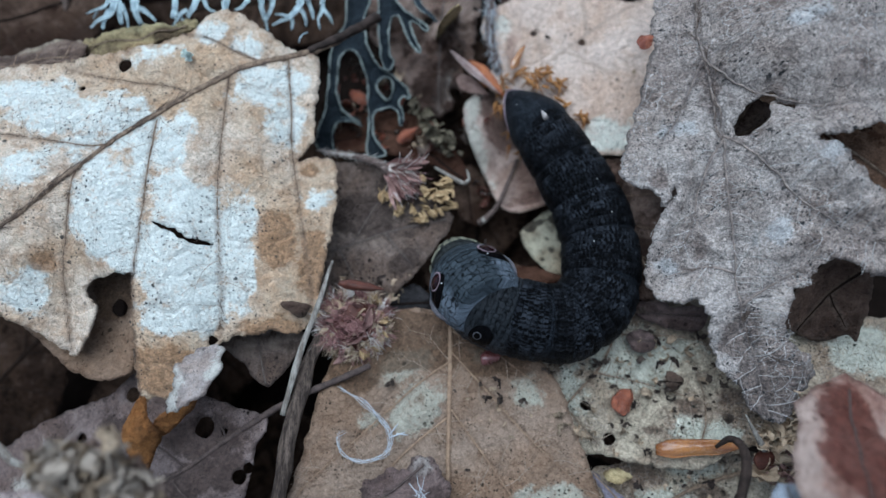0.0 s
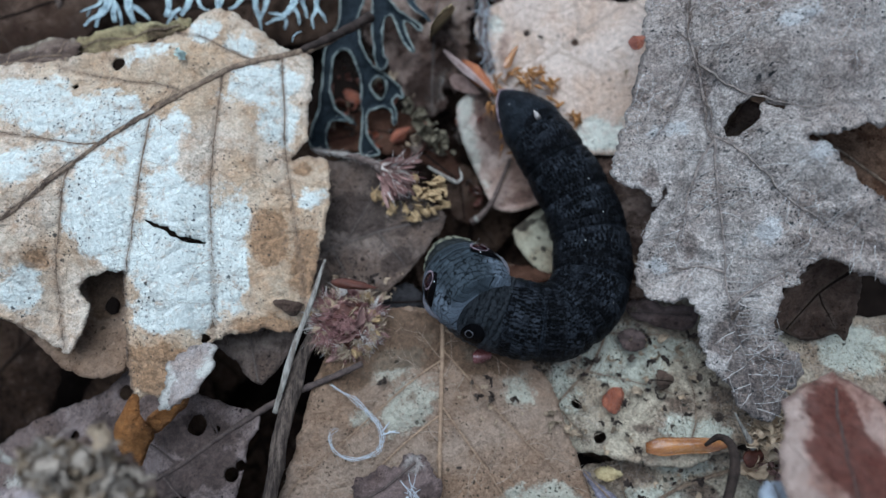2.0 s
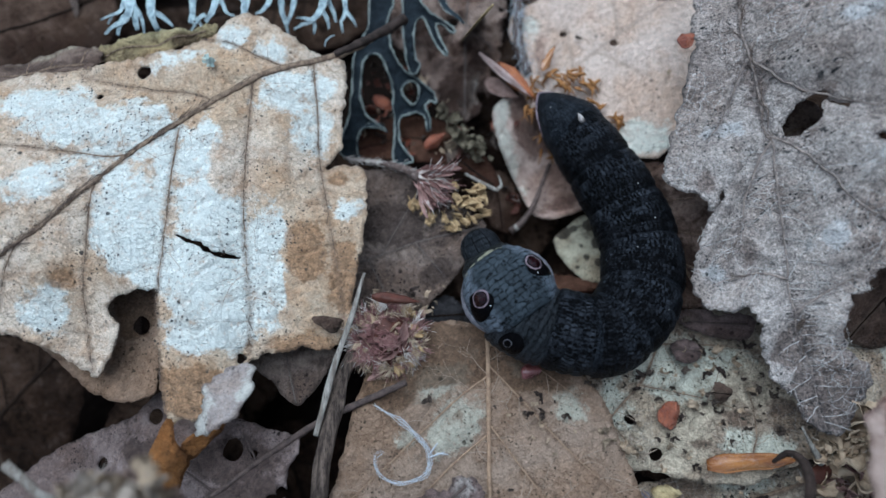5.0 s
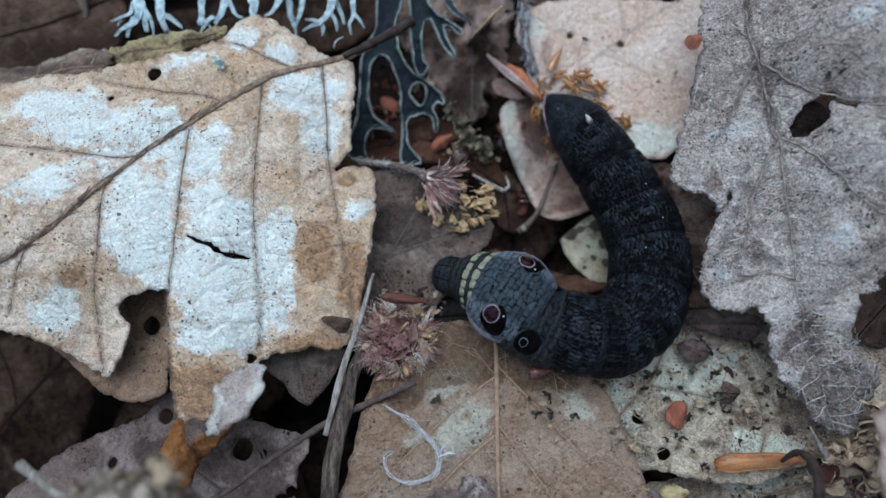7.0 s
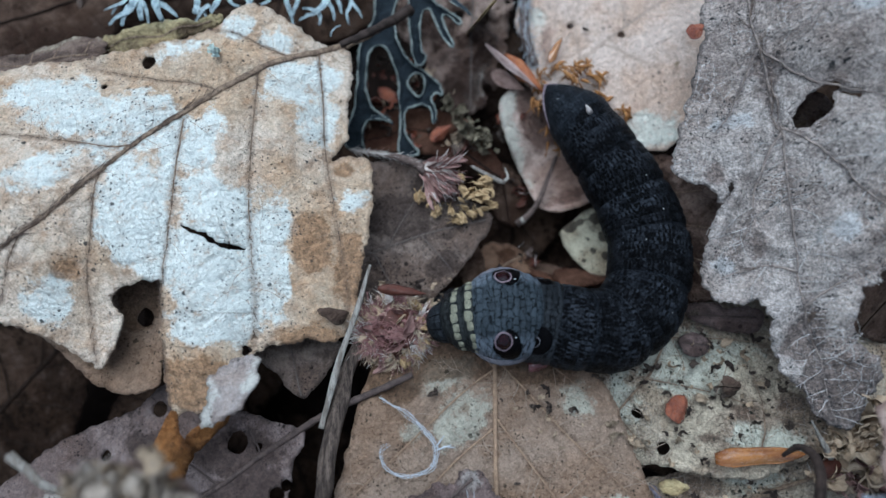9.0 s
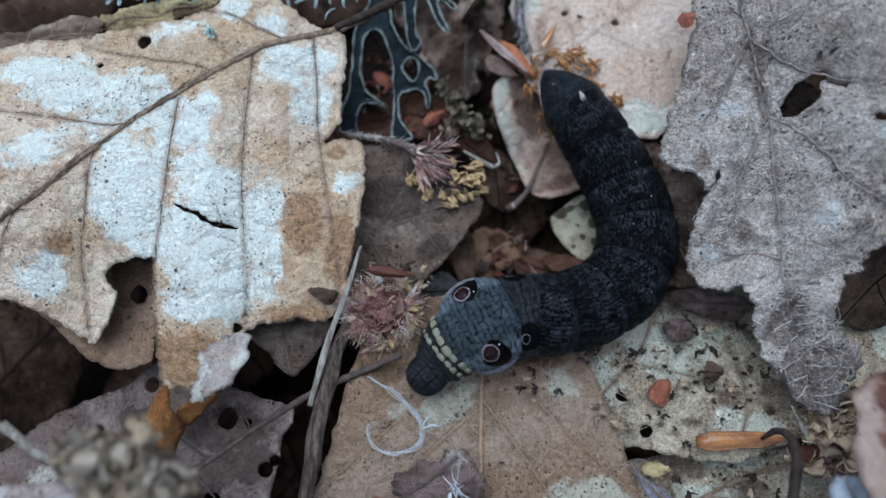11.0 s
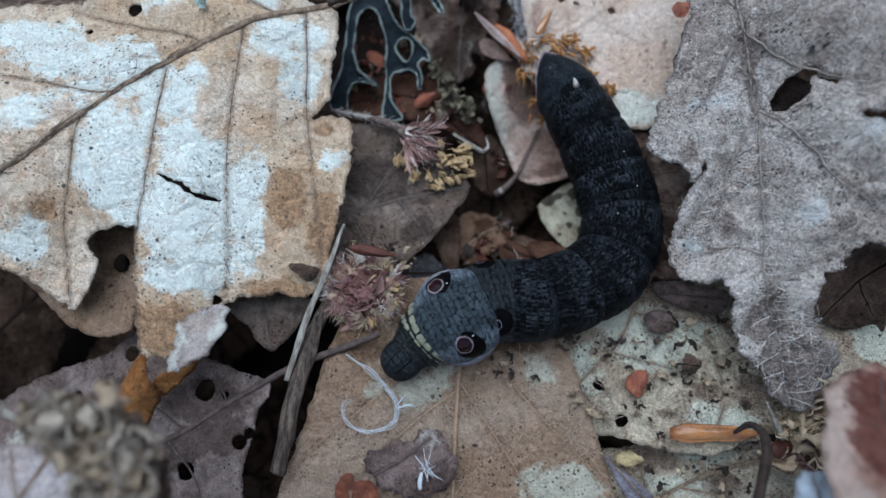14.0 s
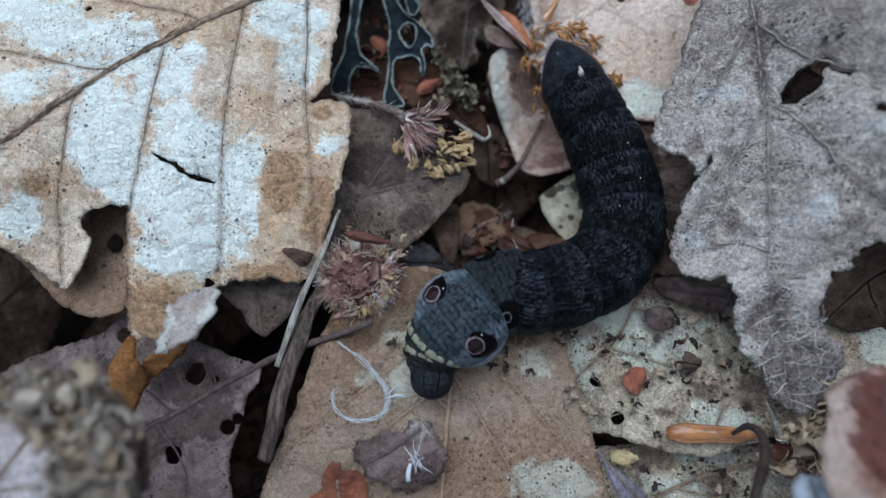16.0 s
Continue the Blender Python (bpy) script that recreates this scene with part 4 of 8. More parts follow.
leaf('oak_leaf', 'large grey lobed oak leaf with torn edge and hole', leaf_grey,
     [(33.6, 64.9), (32.9, 57.5), (32.3, 53.0), (31.4, 49.0), (32.2, 46.4), (30.5, 43.9), (29.5, 38.1), (27.7, 32.9), (26.4, 29.1), (26.0, 26.2), (28.6, 24.6), (30.8, 23.0), (31.7, 21.7), (33.1, 23.1), (33.3, 25.4), (33.5, 22.7), (31.2, 20.2), (29.9, 17.4), (29.7, 13.4), (29.8, 9.1), (31.5, 8.1), (34.1, 7.6), (35.7, 8.4), (37.3, 6.9), (38.1, 3.6), (38.8, 0.4), (40.6, -2.3), (42.8, -3.8), (43.7, -7.4), (45.7, -8.9), (48.8, -8.3), (49.1, -5.4), (51.2, -4.3), (52.9, -1.5), (50.1, 0.8), (47.5, 2.9), (46.1, 5.3), (47.0, 7.9), (49.1, 10.3), (51.7, 12.7), (53.8, 13.0), (56.0, 11.3), (58.8, 9.6), (63.6, 8.5), (66.8, 11.2), (65.9, 16.7), (60.4, 19.6), (56.8, 21.2), (55.1, 22.6), (53.2, 24.6), (52.4, 26.6), (51.3, 27.7), (49.0, 27.7), (47.7, 28.7), (50.0, 28.5), (54.0, 29.0), (56.8, 29.8), (62.4, 30.4), (69.2, 35.3), (70.1, 51.3), (55.0, 58.7), (42.5, 62.9)],
     [(33.1, 53.7, 16.0), (40.4, 50.0, 22.0), (46.2, 42.1, 27.0), (60.5, 42.0, 27.0), (46.4, 34.2, 24.0), (41.7, 31.1, 20.0), (37.5, 39.3, 17.5), (31.0, 40.4, 15.0), (26.5, 27.7, 13.5), (31.3, 22.3, 15.0), (34.2, 14.5, 13.5), (29.8, 9.3, 13.0), (39.4, 7.5, 15.5), (38.7, 2.0, 12.0), (44.4, -8.1, 12.5), (52.8, -1.5, 13.5), (46.3, -0.3, 15.0), (46.6, 22.0, 23.0), (46.3, 27.6, 24.5), (53.7, 13.7, 21.0), (62.8, 14.7, 24.0), (64.0, 35.4, 26.0), (40.9, 18.4, 17.0), (46.2, 7.4, 18.5)],
     midrib=[(40.2, 31.0), (39.6, 35.0), (38.8, 39.6), (37.6, 46.2), (37.4, 55.5)],
     veins=[[(40.3, 31.5), (40.2, 26.0), (41.5, 16.8), (41.9, 7.3), (44.2, -0.3), (46.3, -8.5)], [(40.3, 31.0), (38.5, 28.0), (37.0, 23.2), (35.9, 18.4), (34.8, 14.9)], [(40.5, 31.6), (43.0, 28.3), (45.2, 24.6), (47.3, 21.3), (53.0, 17.2), (59.8, 14.1)], [(37.9, 43.3), (41.5, 38.5), (44.8, 35.8), (49.8, 33.0), (56.5, 33.4)], [(37.9, 42.9), (36.4, 38.7), (34.9, 35.1), (32.9, 32.4)], [(39.3, 37.8), (40.1, 35.1), (40.6, 31.3)], [(41.7, 12.0), (38.1, 13.1), (32.3, 11.7)], [(41.9, 7.3), (45.5, 10.2), (49.6, 12.3)]],
     holes=[[(41.5, 33.5), (42.0, 34.7), (43.5, 35.5), (44.7, 36.1), (45.8, 35.1), (45.0, 34.3), (44.6, 32.5), (43.4, 31.8), (43.0, 30.7), (41.9, 30.8)], [(45.4, 34.8), (47.4, 33.6), (47.3, 33.4), (45.6, 34.3)]],
     stain_shade=[(38.6, 39.6, 1.5, 3.6, 10.0), (54.5, 37.8, 1.6, 1.6, 0.0), (42.6, 5.8, 1.4, 2.8, 0.0), (46.5, -3.4, 5.0, 4.6, 0.0), (42.0, 2.6, 2.6, 2.6, 0.0), (31.4, 25.6, 1.6, 1.6, 0.0), (36.9, 15.6, 1.2, 1.8, 0.0), (49.3, 15.9, 1.6, 1.2, 0.0)],
     bleach=[(35.0, 33.5, 1.6, 1.2, 0.0), (47.0, 44.0, 2.2, 1.4, 20.0), (33.0, 13.0, 1.6, 1.4, 0.0), (50.0, 26.0, 1.8, 1.4, 0.0), (45.5, 17.0, 1.6, 1.6, 0.0)],
     seed=29,
     step=0.6,
     jag=0.6,
     puff=1.5,
     wrinkle=0.9,
     thick=0.32,
     rib_size=(0.22, 0.19),
     sink=-0.02,
     crumple=0.9,
     fray=50,
     net=(120, 0.06, rib_net, -20.0, 30.0),
     ribs=rib_grey)
leaf('beech_leaf', 'red-brown leaf standing up close before the camera', leaf_red,
     [(41.9, -5.4), (43.4, -4.3), (46.0, -3.2), (49.6, -1.6), (50.2, -2.2), (51.5, -2.9), (54.2, -5.6), (55.1, -10.3), (49.4, -19.8), (37.5, -21.4), (36.3, -17.7), (37.0, -14.1), (38.6, -10.7), (41.6, -7.1)],
     [(42.3, -5.6, 26.0), (49.7, -1.7, 24.0), (53.3, -8.0, 28.0), (40.9, -14.9, 36.0), (38.2, -12.7, 33.0), (44.5, -19.6, 38.0)],
     midrib=[(42.0, -19.4), (45.5, -12.7), (49.0, -3.7)],
     bleach=[(42.6, -5.6, 2.2, 2.0, 0.0), (39.6, -10.0, 2.4, 4.6, -35.0), (38.0, -16.0, 2.6, 4.0, 0.0)],
     stain_shade=[(47.5, -6.6, 3.0, 4.0, 0.0), (46.8, -11.2, 4.4, 4.6, 0.0), (43.0, -10.5, 1.4, 1.6, 0.0)],
     seed=31,
     jag=0.2,
     puff=0.2,
     wrinkle=0.5,
     rib_size=(0.14, 0.1),
     crumple=1.2,
     ribs=rib_stalk)
leaf('leaf_scrap', 'small purplish torn leaf scrap with white threads', leaf_purple,
     [(-12.4, -18.2), (-10.7, -16.7), (-8.3, -15.9), (-5.8, -15.3), (-2.8, -13.8), (-1.0, -13.9), (-0.1, -15.8), (1.6, -19.0), (0.4, -21.3), (-2.4, -22.8), (-5.6, -23.5), (-6.9, -22.6), (-9.5, -21.9)],
     [(-12.2, -18.2, 9.0), (-6.1, -15.9, 9.5), (-1.3, -14.1, 9.5), (1.4, -19.1, 9.0), (-6.4, -23.2, 8.5), (-5.0, -19.0, 10.5)],
     midrib=[(-10.4, -20.4), (-6.7, -18.1), (-2.7, -14.9)],
     bleach=[(-3.1, -14.9, 1.1, 0.8, 0.0)],
     jag=0.75,
     seed=33,
     puff=0.25,
     wrinkle=0.6,
     rib_size=(0.22, 0.12),
     ribs=rib_stalk)
leaf('leaf_scrap', 'translucent orange-red leaf scrap', leaf_orange,
     [(-17.3, -25.4), (-15.0, -23.6), (-15.4, -22.1), (-13.9, -19.3), (-12.7, -19.6), (-12.6, -21.1), (-11.2, -20.5), (-9.7, -22.0), (-8.9, -25.1), (-9.7, -30.6), (-15.6, -30.8)],
     [(-15.9, -24.6, 10.0), (-13.6, -19.9, 13.0), (-10.1, -22.0, 10.0), (-12.7, -28.2, 9.0)],
     midrib=[(-12.7, -29.0), (-13.2, -22.0)],
     seed=35,
     puff=0.2,
     wrinkle=0.3,
     rib_size=(0.2, 0.1),
     ribs=rib_brown)
leaf('curled_flap', 'pale grey underside of the torn tip, curled up', leaf_under,
     [(-31.3, 2.5), (-30.8, -0.3), (-30.7, -3.0), (-32.2, -5.3), (-35.9, -6.3), (-37.8, -7.6), (-39.0, -6.8), (-38.1, -5.0), (-37.2, -3.5), (-37.3, -0.4), (-34.3, 1.2)],
     [(-31.5, 1.8, 13.5), (-31.5, -2.2, 16.0), (-35.5, -5.8, 15.5), (-38.7, -7.7, 13.5), (-36.5, -1.9, 14.5), (-34.4, 0.8, 14.0)],
     bleach=[(-31.1, -0.3, 0.7, 3.3, 0.0), (-37.6, -4.6, 1.4, 3.6, 0.0)],
     seed=41,
     step=0.5,
     jag=0.7,
     puff=0.1,
     wrinkle=0.25,
     onto=pale_leaf,
     ribs=rib_brown)
leaf('leaf_tip', 'orange-brown curled leaf tip hanging down', leaf_rust,
     [(-42.3, -5.3), (-43.4, -5.1), (-44.0, -7.6), (-45.0, -10.2), (-44.0, -12.8), (-43.3, -15.2), (-42.8, -16.8), (-41.9, -15.8), (-41.2, -13.1), (-40.2, -11.0), (-41.3, -8.9), (-42.2, -7.0)],
     [(-43.2, -5.2, 11.6), (-44.8, -10.4, 12.5), (-42.8, -16.5, 10.0), (-40.4, -11.0, 9.0), (-41.7, -10.4, 12.5)],
     seed=43,
     step=0.5,
     jag=0.12,
     puff=0.1,
     wrinkle=0.3,
     onto=pale_leaf,
     ribs=rib_brown)
leaf('tip_fold', 'orange-brown inner side of the folded tip', leaf_rust,
     [(-41.7, -9.0), (-40.3, -7.7), (-37.8, -6.3), (-35.3, -5.7), (-36.2, -7.0), (-38.7, -9.0), (-40.5, -11.2), (-41.2, -10.4)],
     [(-41.7, -9.0, 10.5), (-35.5, -5.8, 10.0), (-38.6, -8.6, 8.0), (-40.5, -11.0, 8.8)],
     seed=44,
     step=0.5,
     jag=0.1,
     puff=0.1,
     wrinkle=0.2,
     onto=pale_leaf,
     ribs=rib_brown)
# leaf_brown rather than golden brown, so the colour holds the leaf's shade
leaf('oak_leaf', 'golden brown leaf behind the litter, its shade put into dark brown', leaf_brown,
     [(-97.0, 71.1), (-71.2, 75.6), (-64.1, 67.6), (-65.7, 59.6), (-70.3, 54.8), (-82.0, 52.0), (-96.9, 49.6)],
     [(-91.6, 64.8, -2.0), (-80.7, 60.3, -2.0), (-67.6, 61.5, -6.0), (-72.8, 71.9, -4.0), (-81.8, 53.0, -5.0)],
     midrib=[(-93.6, 58.7), (-78.9, 61.6), (-67.1, 69.4)],
     seed=45,
     step=1.0,
     rib_size=(0.25, 0.1),
     ribs=rib_dark)
leaf('beech_leaf', 'brown crumpled leaf behind the lichen', leaf_hazel,
     [(-15.5, 71.6), (-2.6, 73.4), (8.0, 70.1), (6.4, 61.8), (5.3, 51.9), (1.7, 45.9), (-1.5, 43.5), (-5.1, 46.0), (-8.9, 53.6), (-14.4, 60.8)],
     [(-11.2, 67.3, -6.0), (-2.6, 60.9, -7.0), (5.9, 66.1, -4.0), (3.8, 51.9, -5.0), (-1.5, 45.0, -7.0), (-0.4, 52.5, -4.0)],
     midrib=[(0.6, 71.0), (-0.4, 60.5), (-0.9, 45.0)],
     veins=[[(-0.2, 62.8), (4.8, 56.3)], [(-0.4, 57.8), (-6.7, 53.4)]],
     holes=[[(4.6, 52.1, 0.9)], [(-2.6, 63.1, 0.9)], [(2.2, 48.3, 1.0)], [(6.1, 63.9, 0.6)]],
     bleach=[(0.6, 49.6, 0.6, 3.1, -20.0)],
     # dark patches painted as hole shadows as well as stains
     stain_shade=[(-2.5, 48.8, 3.2, 4.2, 0.0), (-6.9, 60.9, 4.3, 3.2, 0.0), (1.7, 53.8, 1.7, 3.2, -20.0)],
     seed=47,
     step=0.6,
     jag=0.7,
     wrinkle=0.8,
     rib_size=(0.2, 0.12),
     crumple=2.2,
     ribs=rib_dull)
leaf('leaf_scrap', 'small yellow-olive leaf in the litter', leaf_olive,
     [(-1.5, 62.0), (0.1, 69.5), (2.5, 72.5), (3.1, 60.5), (2.1, 50.1), (0.5, 46.1), (-0.8, 48.0)],
     [(-1.2, 58.1, -3.0), (2.9, 62.0, -1.0), (0.6, 59.5, -1.5)],
     midrib=[(-1.1, 51.5), (2.6, 66.1)],
     seed=49,
     step=0.6,
     puff=0.1,
     rib_size=(0.15, 0.1),
     ribs=rib_brown)
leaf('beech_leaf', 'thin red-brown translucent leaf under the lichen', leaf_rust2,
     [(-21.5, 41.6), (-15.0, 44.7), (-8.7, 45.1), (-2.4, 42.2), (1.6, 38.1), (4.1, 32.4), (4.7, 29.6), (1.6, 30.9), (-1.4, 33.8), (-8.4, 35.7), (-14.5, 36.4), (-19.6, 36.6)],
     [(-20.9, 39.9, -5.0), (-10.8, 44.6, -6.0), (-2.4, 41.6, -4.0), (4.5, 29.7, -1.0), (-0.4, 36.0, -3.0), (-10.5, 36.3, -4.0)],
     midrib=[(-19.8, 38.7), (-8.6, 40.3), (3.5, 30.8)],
     stain_shade=[(-4.4, 38.3, 3.1, 2.0, 0.0), (-16.7, 38.7, 3.1, 1.4, 0.0)],
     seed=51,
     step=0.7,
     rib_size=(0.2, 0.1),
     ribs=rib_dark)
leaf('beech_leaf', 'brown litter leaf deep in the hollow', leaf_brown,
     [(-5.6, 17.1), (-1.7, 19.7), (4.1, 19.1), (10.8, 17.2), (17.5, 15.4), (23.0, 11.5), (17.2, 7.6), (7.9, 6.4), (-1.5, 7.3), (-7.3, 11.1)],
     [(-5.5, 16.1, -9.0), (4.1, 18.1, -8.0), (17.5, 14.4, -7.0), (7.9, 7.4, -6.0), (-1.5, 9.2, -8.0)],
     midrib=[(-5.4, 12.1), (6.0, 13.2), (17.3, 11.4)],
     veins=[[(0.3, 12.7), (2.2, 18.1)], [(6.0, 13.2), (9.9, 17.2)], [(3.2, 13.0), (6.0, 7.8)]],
     stain_shade=[(6.0, 14.2, 2.9, 1.9, 0.0)],
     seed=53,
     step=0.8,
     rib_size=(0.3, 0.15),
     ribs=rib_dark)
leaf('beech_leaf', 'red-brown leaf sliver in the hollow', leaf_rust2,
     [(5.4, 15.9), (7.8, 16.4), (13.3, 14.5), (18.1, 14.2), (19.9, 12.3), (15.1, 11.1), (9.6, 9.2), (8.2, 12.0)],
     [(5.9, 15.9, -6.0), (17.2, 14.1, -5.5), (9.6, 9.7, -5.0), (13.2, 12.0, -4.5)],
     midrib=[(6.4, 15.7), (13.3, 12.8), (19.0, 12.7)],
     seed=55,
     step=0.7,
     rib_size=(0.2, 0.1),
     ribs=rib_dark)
leaf('leaf_scrap', 'leaf scrap beside the flower head, its shade painted blue-grey', leaf_shaded,
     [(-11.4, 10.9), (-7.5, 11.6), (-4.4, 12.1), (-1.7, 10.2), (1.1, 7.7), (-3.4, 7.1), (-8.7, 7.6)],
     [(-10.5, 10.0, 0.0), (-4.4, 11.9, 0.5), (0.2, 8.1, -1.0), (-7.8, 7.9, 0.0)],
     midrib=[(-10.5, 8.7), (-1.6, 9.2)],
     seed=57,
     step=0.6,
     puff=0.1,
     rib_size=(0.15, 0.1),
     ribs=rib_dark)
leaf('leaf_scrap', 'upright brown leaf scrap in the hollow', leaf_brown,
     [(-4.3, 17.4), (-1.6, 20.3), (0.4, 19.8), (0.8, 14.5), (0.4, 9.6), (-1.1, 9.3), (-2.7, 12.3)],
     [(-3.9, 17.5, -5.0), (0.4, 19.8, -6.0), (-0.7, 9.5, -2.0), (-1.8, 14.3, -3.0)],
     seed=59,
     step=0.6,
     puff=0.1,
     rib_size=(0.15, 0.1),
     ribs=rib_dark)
leaf('oak_leaf', 'mottled buff leaf remains at the lower edge', leaf_crust,
     [(23.3, -16.8), (30.8, -15.8), (38.9, -15.6), (46.2, -13.9), (53.0, -15.7), (56.0, -23.6), (51.9, -31.4), (33.9, -33.8), (22.2, -32.0), (20.6, -24.3)],
     [(25.0, -17.5, 0.0), (34.8, -16.8, 1.5), (46.2, -14.7, 3.0), (54.3, -23.6, 3.0), (34.2, -21.4, 3.0), (26.2, -31.6, 2.0), (46.1, -30.0, 4.0)],
     midrib=[(23.0, -30.3), (34.2, -21.4), (49.5, -15.8)],
     veins=[[(34.2, -21.4), (42.3, -22.5)], [(30.2, -24.5), (29.0, -18.8)]],
     bleach=[(38.0, -16.5, 4.1, 1.0, 0.0), (34.2, -21.4, 4.1, 1.6, 0.0)],
     stain_shade=[(30.6, -17.8, 4.1, 1.7, 0.0), (41.6, -20.9, 3.3, 1.7, 0.0)],
     seed=61,
     step=0.8,
     rib_size=(0.3, 0.2),
     ribs=rib_brown)
leaf('leaf_scrap', 'pale violet folded bud scale', leaf_violet,
     [(21.8, -16.3), (22.5, -16.8), (24.4, -18.5), (26.9, -20.4), (29.3, -21.8), (30.5, -24.2), (27.8, -24.8), (25.4, -22.7), (23.5, -19.9)],
     [(22.0, -16.4, 7.0), (25.2, -19.2, 8.0), (29.4, -22.5, 6.0), (25.8, -22.7, 6.0)],
     midrib=[(22.0, -16.4), (25.3, -20.0), (29.3, -23.8)],
     seed=63,
     step=0.5,
     puff=0.1,
     wrinkle=0.2,
     rib_size=(0.15, 0.1),
     ribs=rib_brown)
leaf('leaf_scrap', 'small olive-yellow leaf fragment', leaf_olive,
     [(24.2, -17.0), (26.2, -16.1), (28.0, -16.7), (28.7, -17.7), (26.4, -18.5), (24.7, -18.1)],
     [(24.5, -17.4, 3.0), (28.0, -16.7, 4.0), (26.4, -18.3, 4.0)],
     seed=65,
     step=0.5,
     puff=0.1,
     ribs=rib_brown)
leaf('beech_leaf', 'pale pinkish leaf beside the crumbly debris', leaf_pinkgrey,
     [(-62.0, -17.5), (-57.0, -16.2), (-52.1, -15.5), (-49.9, -15.0), (-47.7, -15.3), (-45.1, -15.8), (-42.5, -17.0), (-41.6, -20.8), (-42.1, -24.5), (-46.0, -30.0), (-60.0, -29.0)],
     [(-60.0, -18.0, 22.0), (-50.0, -15.5, 26.0), (-43.0, -17.5, 26.0), (-42.5, -24.0, 27.0), (-47.0, -20.0, 27.5), (-55.0, -27.0, 26.0)],
     midrib=[(-52.0, -28.0), (-47.5, -21.0), (-45.2, -16.4)],
     veins=[[(-48.5, -22.5), (-43.0, -21.5)], [(-47.5, -21.0), (-49.5, -16.2)]],
     stain_shade=[(-44.0, -17.0, 0.8, 1.6, 0.0)],
     seed=67,
     step=0.7,
     rib_size=(0.18, 0.1),
     ribs=rib_brown)
leaf('beech_leaf', 'grey-brown leaf beneath the torn grey leaf', leaf_warm,
     [(56.5, 38.1), (64.3, 38.3), (76.0, 36.4), (75.2, 19.0), (67.9, 17.6), (59.9, 25.9), (54.4, 32.6)],
     [(57.1, 36.2, 10.0), (66.3, 36.3, 12.0), (75.6, 27.6, 14.0), (65.3, 21.2, 12.0)],
     midrib=[(57.9, 36.1), (66.2, 28.2), (74.0, 20.8)],
     seed=69,
     step=0.9,
     rib_size=(0.25, 0.15),
     ribs=rib_brown)
leaf('leaf_scrap', 'tan-brown leaf scrap deep in the hollow', leaf_warm,
     [(-1.0, 18.5), (1.9, 21.2), (5.9, 20.5), (8.9, 18.6), (9.4, 15.5), (5.9, 13.6), (2.7, 11.0), (0.2, 12.8)],
     [(-0.5, 18.0, -7.0), (4.9, 20.7, -8.0), (9.4, 16.5, -7.0), (2.2, 11.5, -5.0), (4.4, 16.0, -5.5)],
     midrib=[(0.0, 12.3), (3.9, 16.5), (8.4, 19.1)],
     stain_shade=[(4.9, 18.2, 2.0, 1.4, 0.0)],
     seed=71,
     step=0.6,
     puff=0.2,
     rib_size=(0.15, 0.1),
     ribs=rib_brown)
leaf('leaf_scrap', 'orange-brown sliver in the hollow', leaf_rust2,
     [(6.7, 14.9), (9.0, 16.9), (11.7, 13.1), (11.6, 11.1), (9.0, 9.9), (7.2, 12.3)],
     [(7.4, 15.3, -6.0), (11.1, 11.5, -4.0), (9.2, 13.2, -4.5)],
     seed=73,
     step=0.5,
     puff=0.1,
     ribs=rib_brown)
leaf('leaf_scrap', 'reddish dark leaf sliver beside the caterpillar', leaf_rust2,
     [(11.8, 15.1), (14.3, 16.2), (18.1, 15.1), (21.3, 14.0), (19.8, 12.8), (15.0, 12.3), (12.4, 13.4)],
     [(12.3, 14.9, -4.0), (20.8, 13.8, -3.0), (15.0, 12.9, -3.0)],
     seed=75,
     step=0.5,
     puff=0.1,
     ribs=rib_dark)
leaf('beech_leaf', 'brown leaf in the gap under the grey leaf', leaf_hazel,
     [(22.0, 33.5), (28.0, 34.0), (34.0, 32.0), (40.0, 27.0), (41.0, 18.0), (37.0, 10.0), (31.5, 9.0), (26.0, 12.5), (22.0, 19.0), (20.5, 27.0)],
     [(22.0, 32.0, -4.5), (28.0, 30.0, -1.0), (36.0, 29.0, 3.5), (39.0, 20.0, 5.0), (34.0, 11.0, 4.5), (29.0, 12.0, 1.0), (24.0, 19.0, -4.5), (27.0, 23.0, -3.0)],
     midrib=[(24.5, 32.0), (30.0, 24.0), (34.0, 11.5)],
     veins=[[(27.5, 27.5), (35.0, 27.0)], [(30.5, 22.5), (38.0, 20.0)], [(32.0, 17.0), (37.0, 13.5)]],
     stain_shade=[(29.0, 27.0, 3.0, 4.0, 0.0), (33.0, 16.0, 2.0, 4.0, 0.0)],
     seed=85,
     step=0.7,
     puff=0.3,
     rib_size=(0.2, 0.12),
     ribs=rib_brown)
leaf('oak_leaf', 'olive-brown leaf seen through the hole of the grey leaf', leaf_hazel,
     [(35.0, 38.0), (41.0, 42.0), (48.0, 41.0), (53.0, 35.0), (51.0, 26.0), (44.0, 23.0), (38.0, 27.0)],
     [(36.0, 37.0, 6.0), (47.0, 40.0, 11.0), (52.0, 31.0, 12.0), (44.0, 24.0, 9.0), (43.0, 33.0, 7.0)],
     midrib=[(40.0, 25.0), (45.0, 34.0), (48.5, 40.5)],
     veins=[[(43.0, 30.0), (49.0, 31.0)], [(45.0, 34.0), (50.0, 36.0)]],
     stain_shade=[(42.0, 34.0, 2.6, 4.0, 0.0)],
     seed=87,
     step=0.8,
     puff=0.3,
     rib_size=(0.3, 0.15),
     ribs=rib_brown)
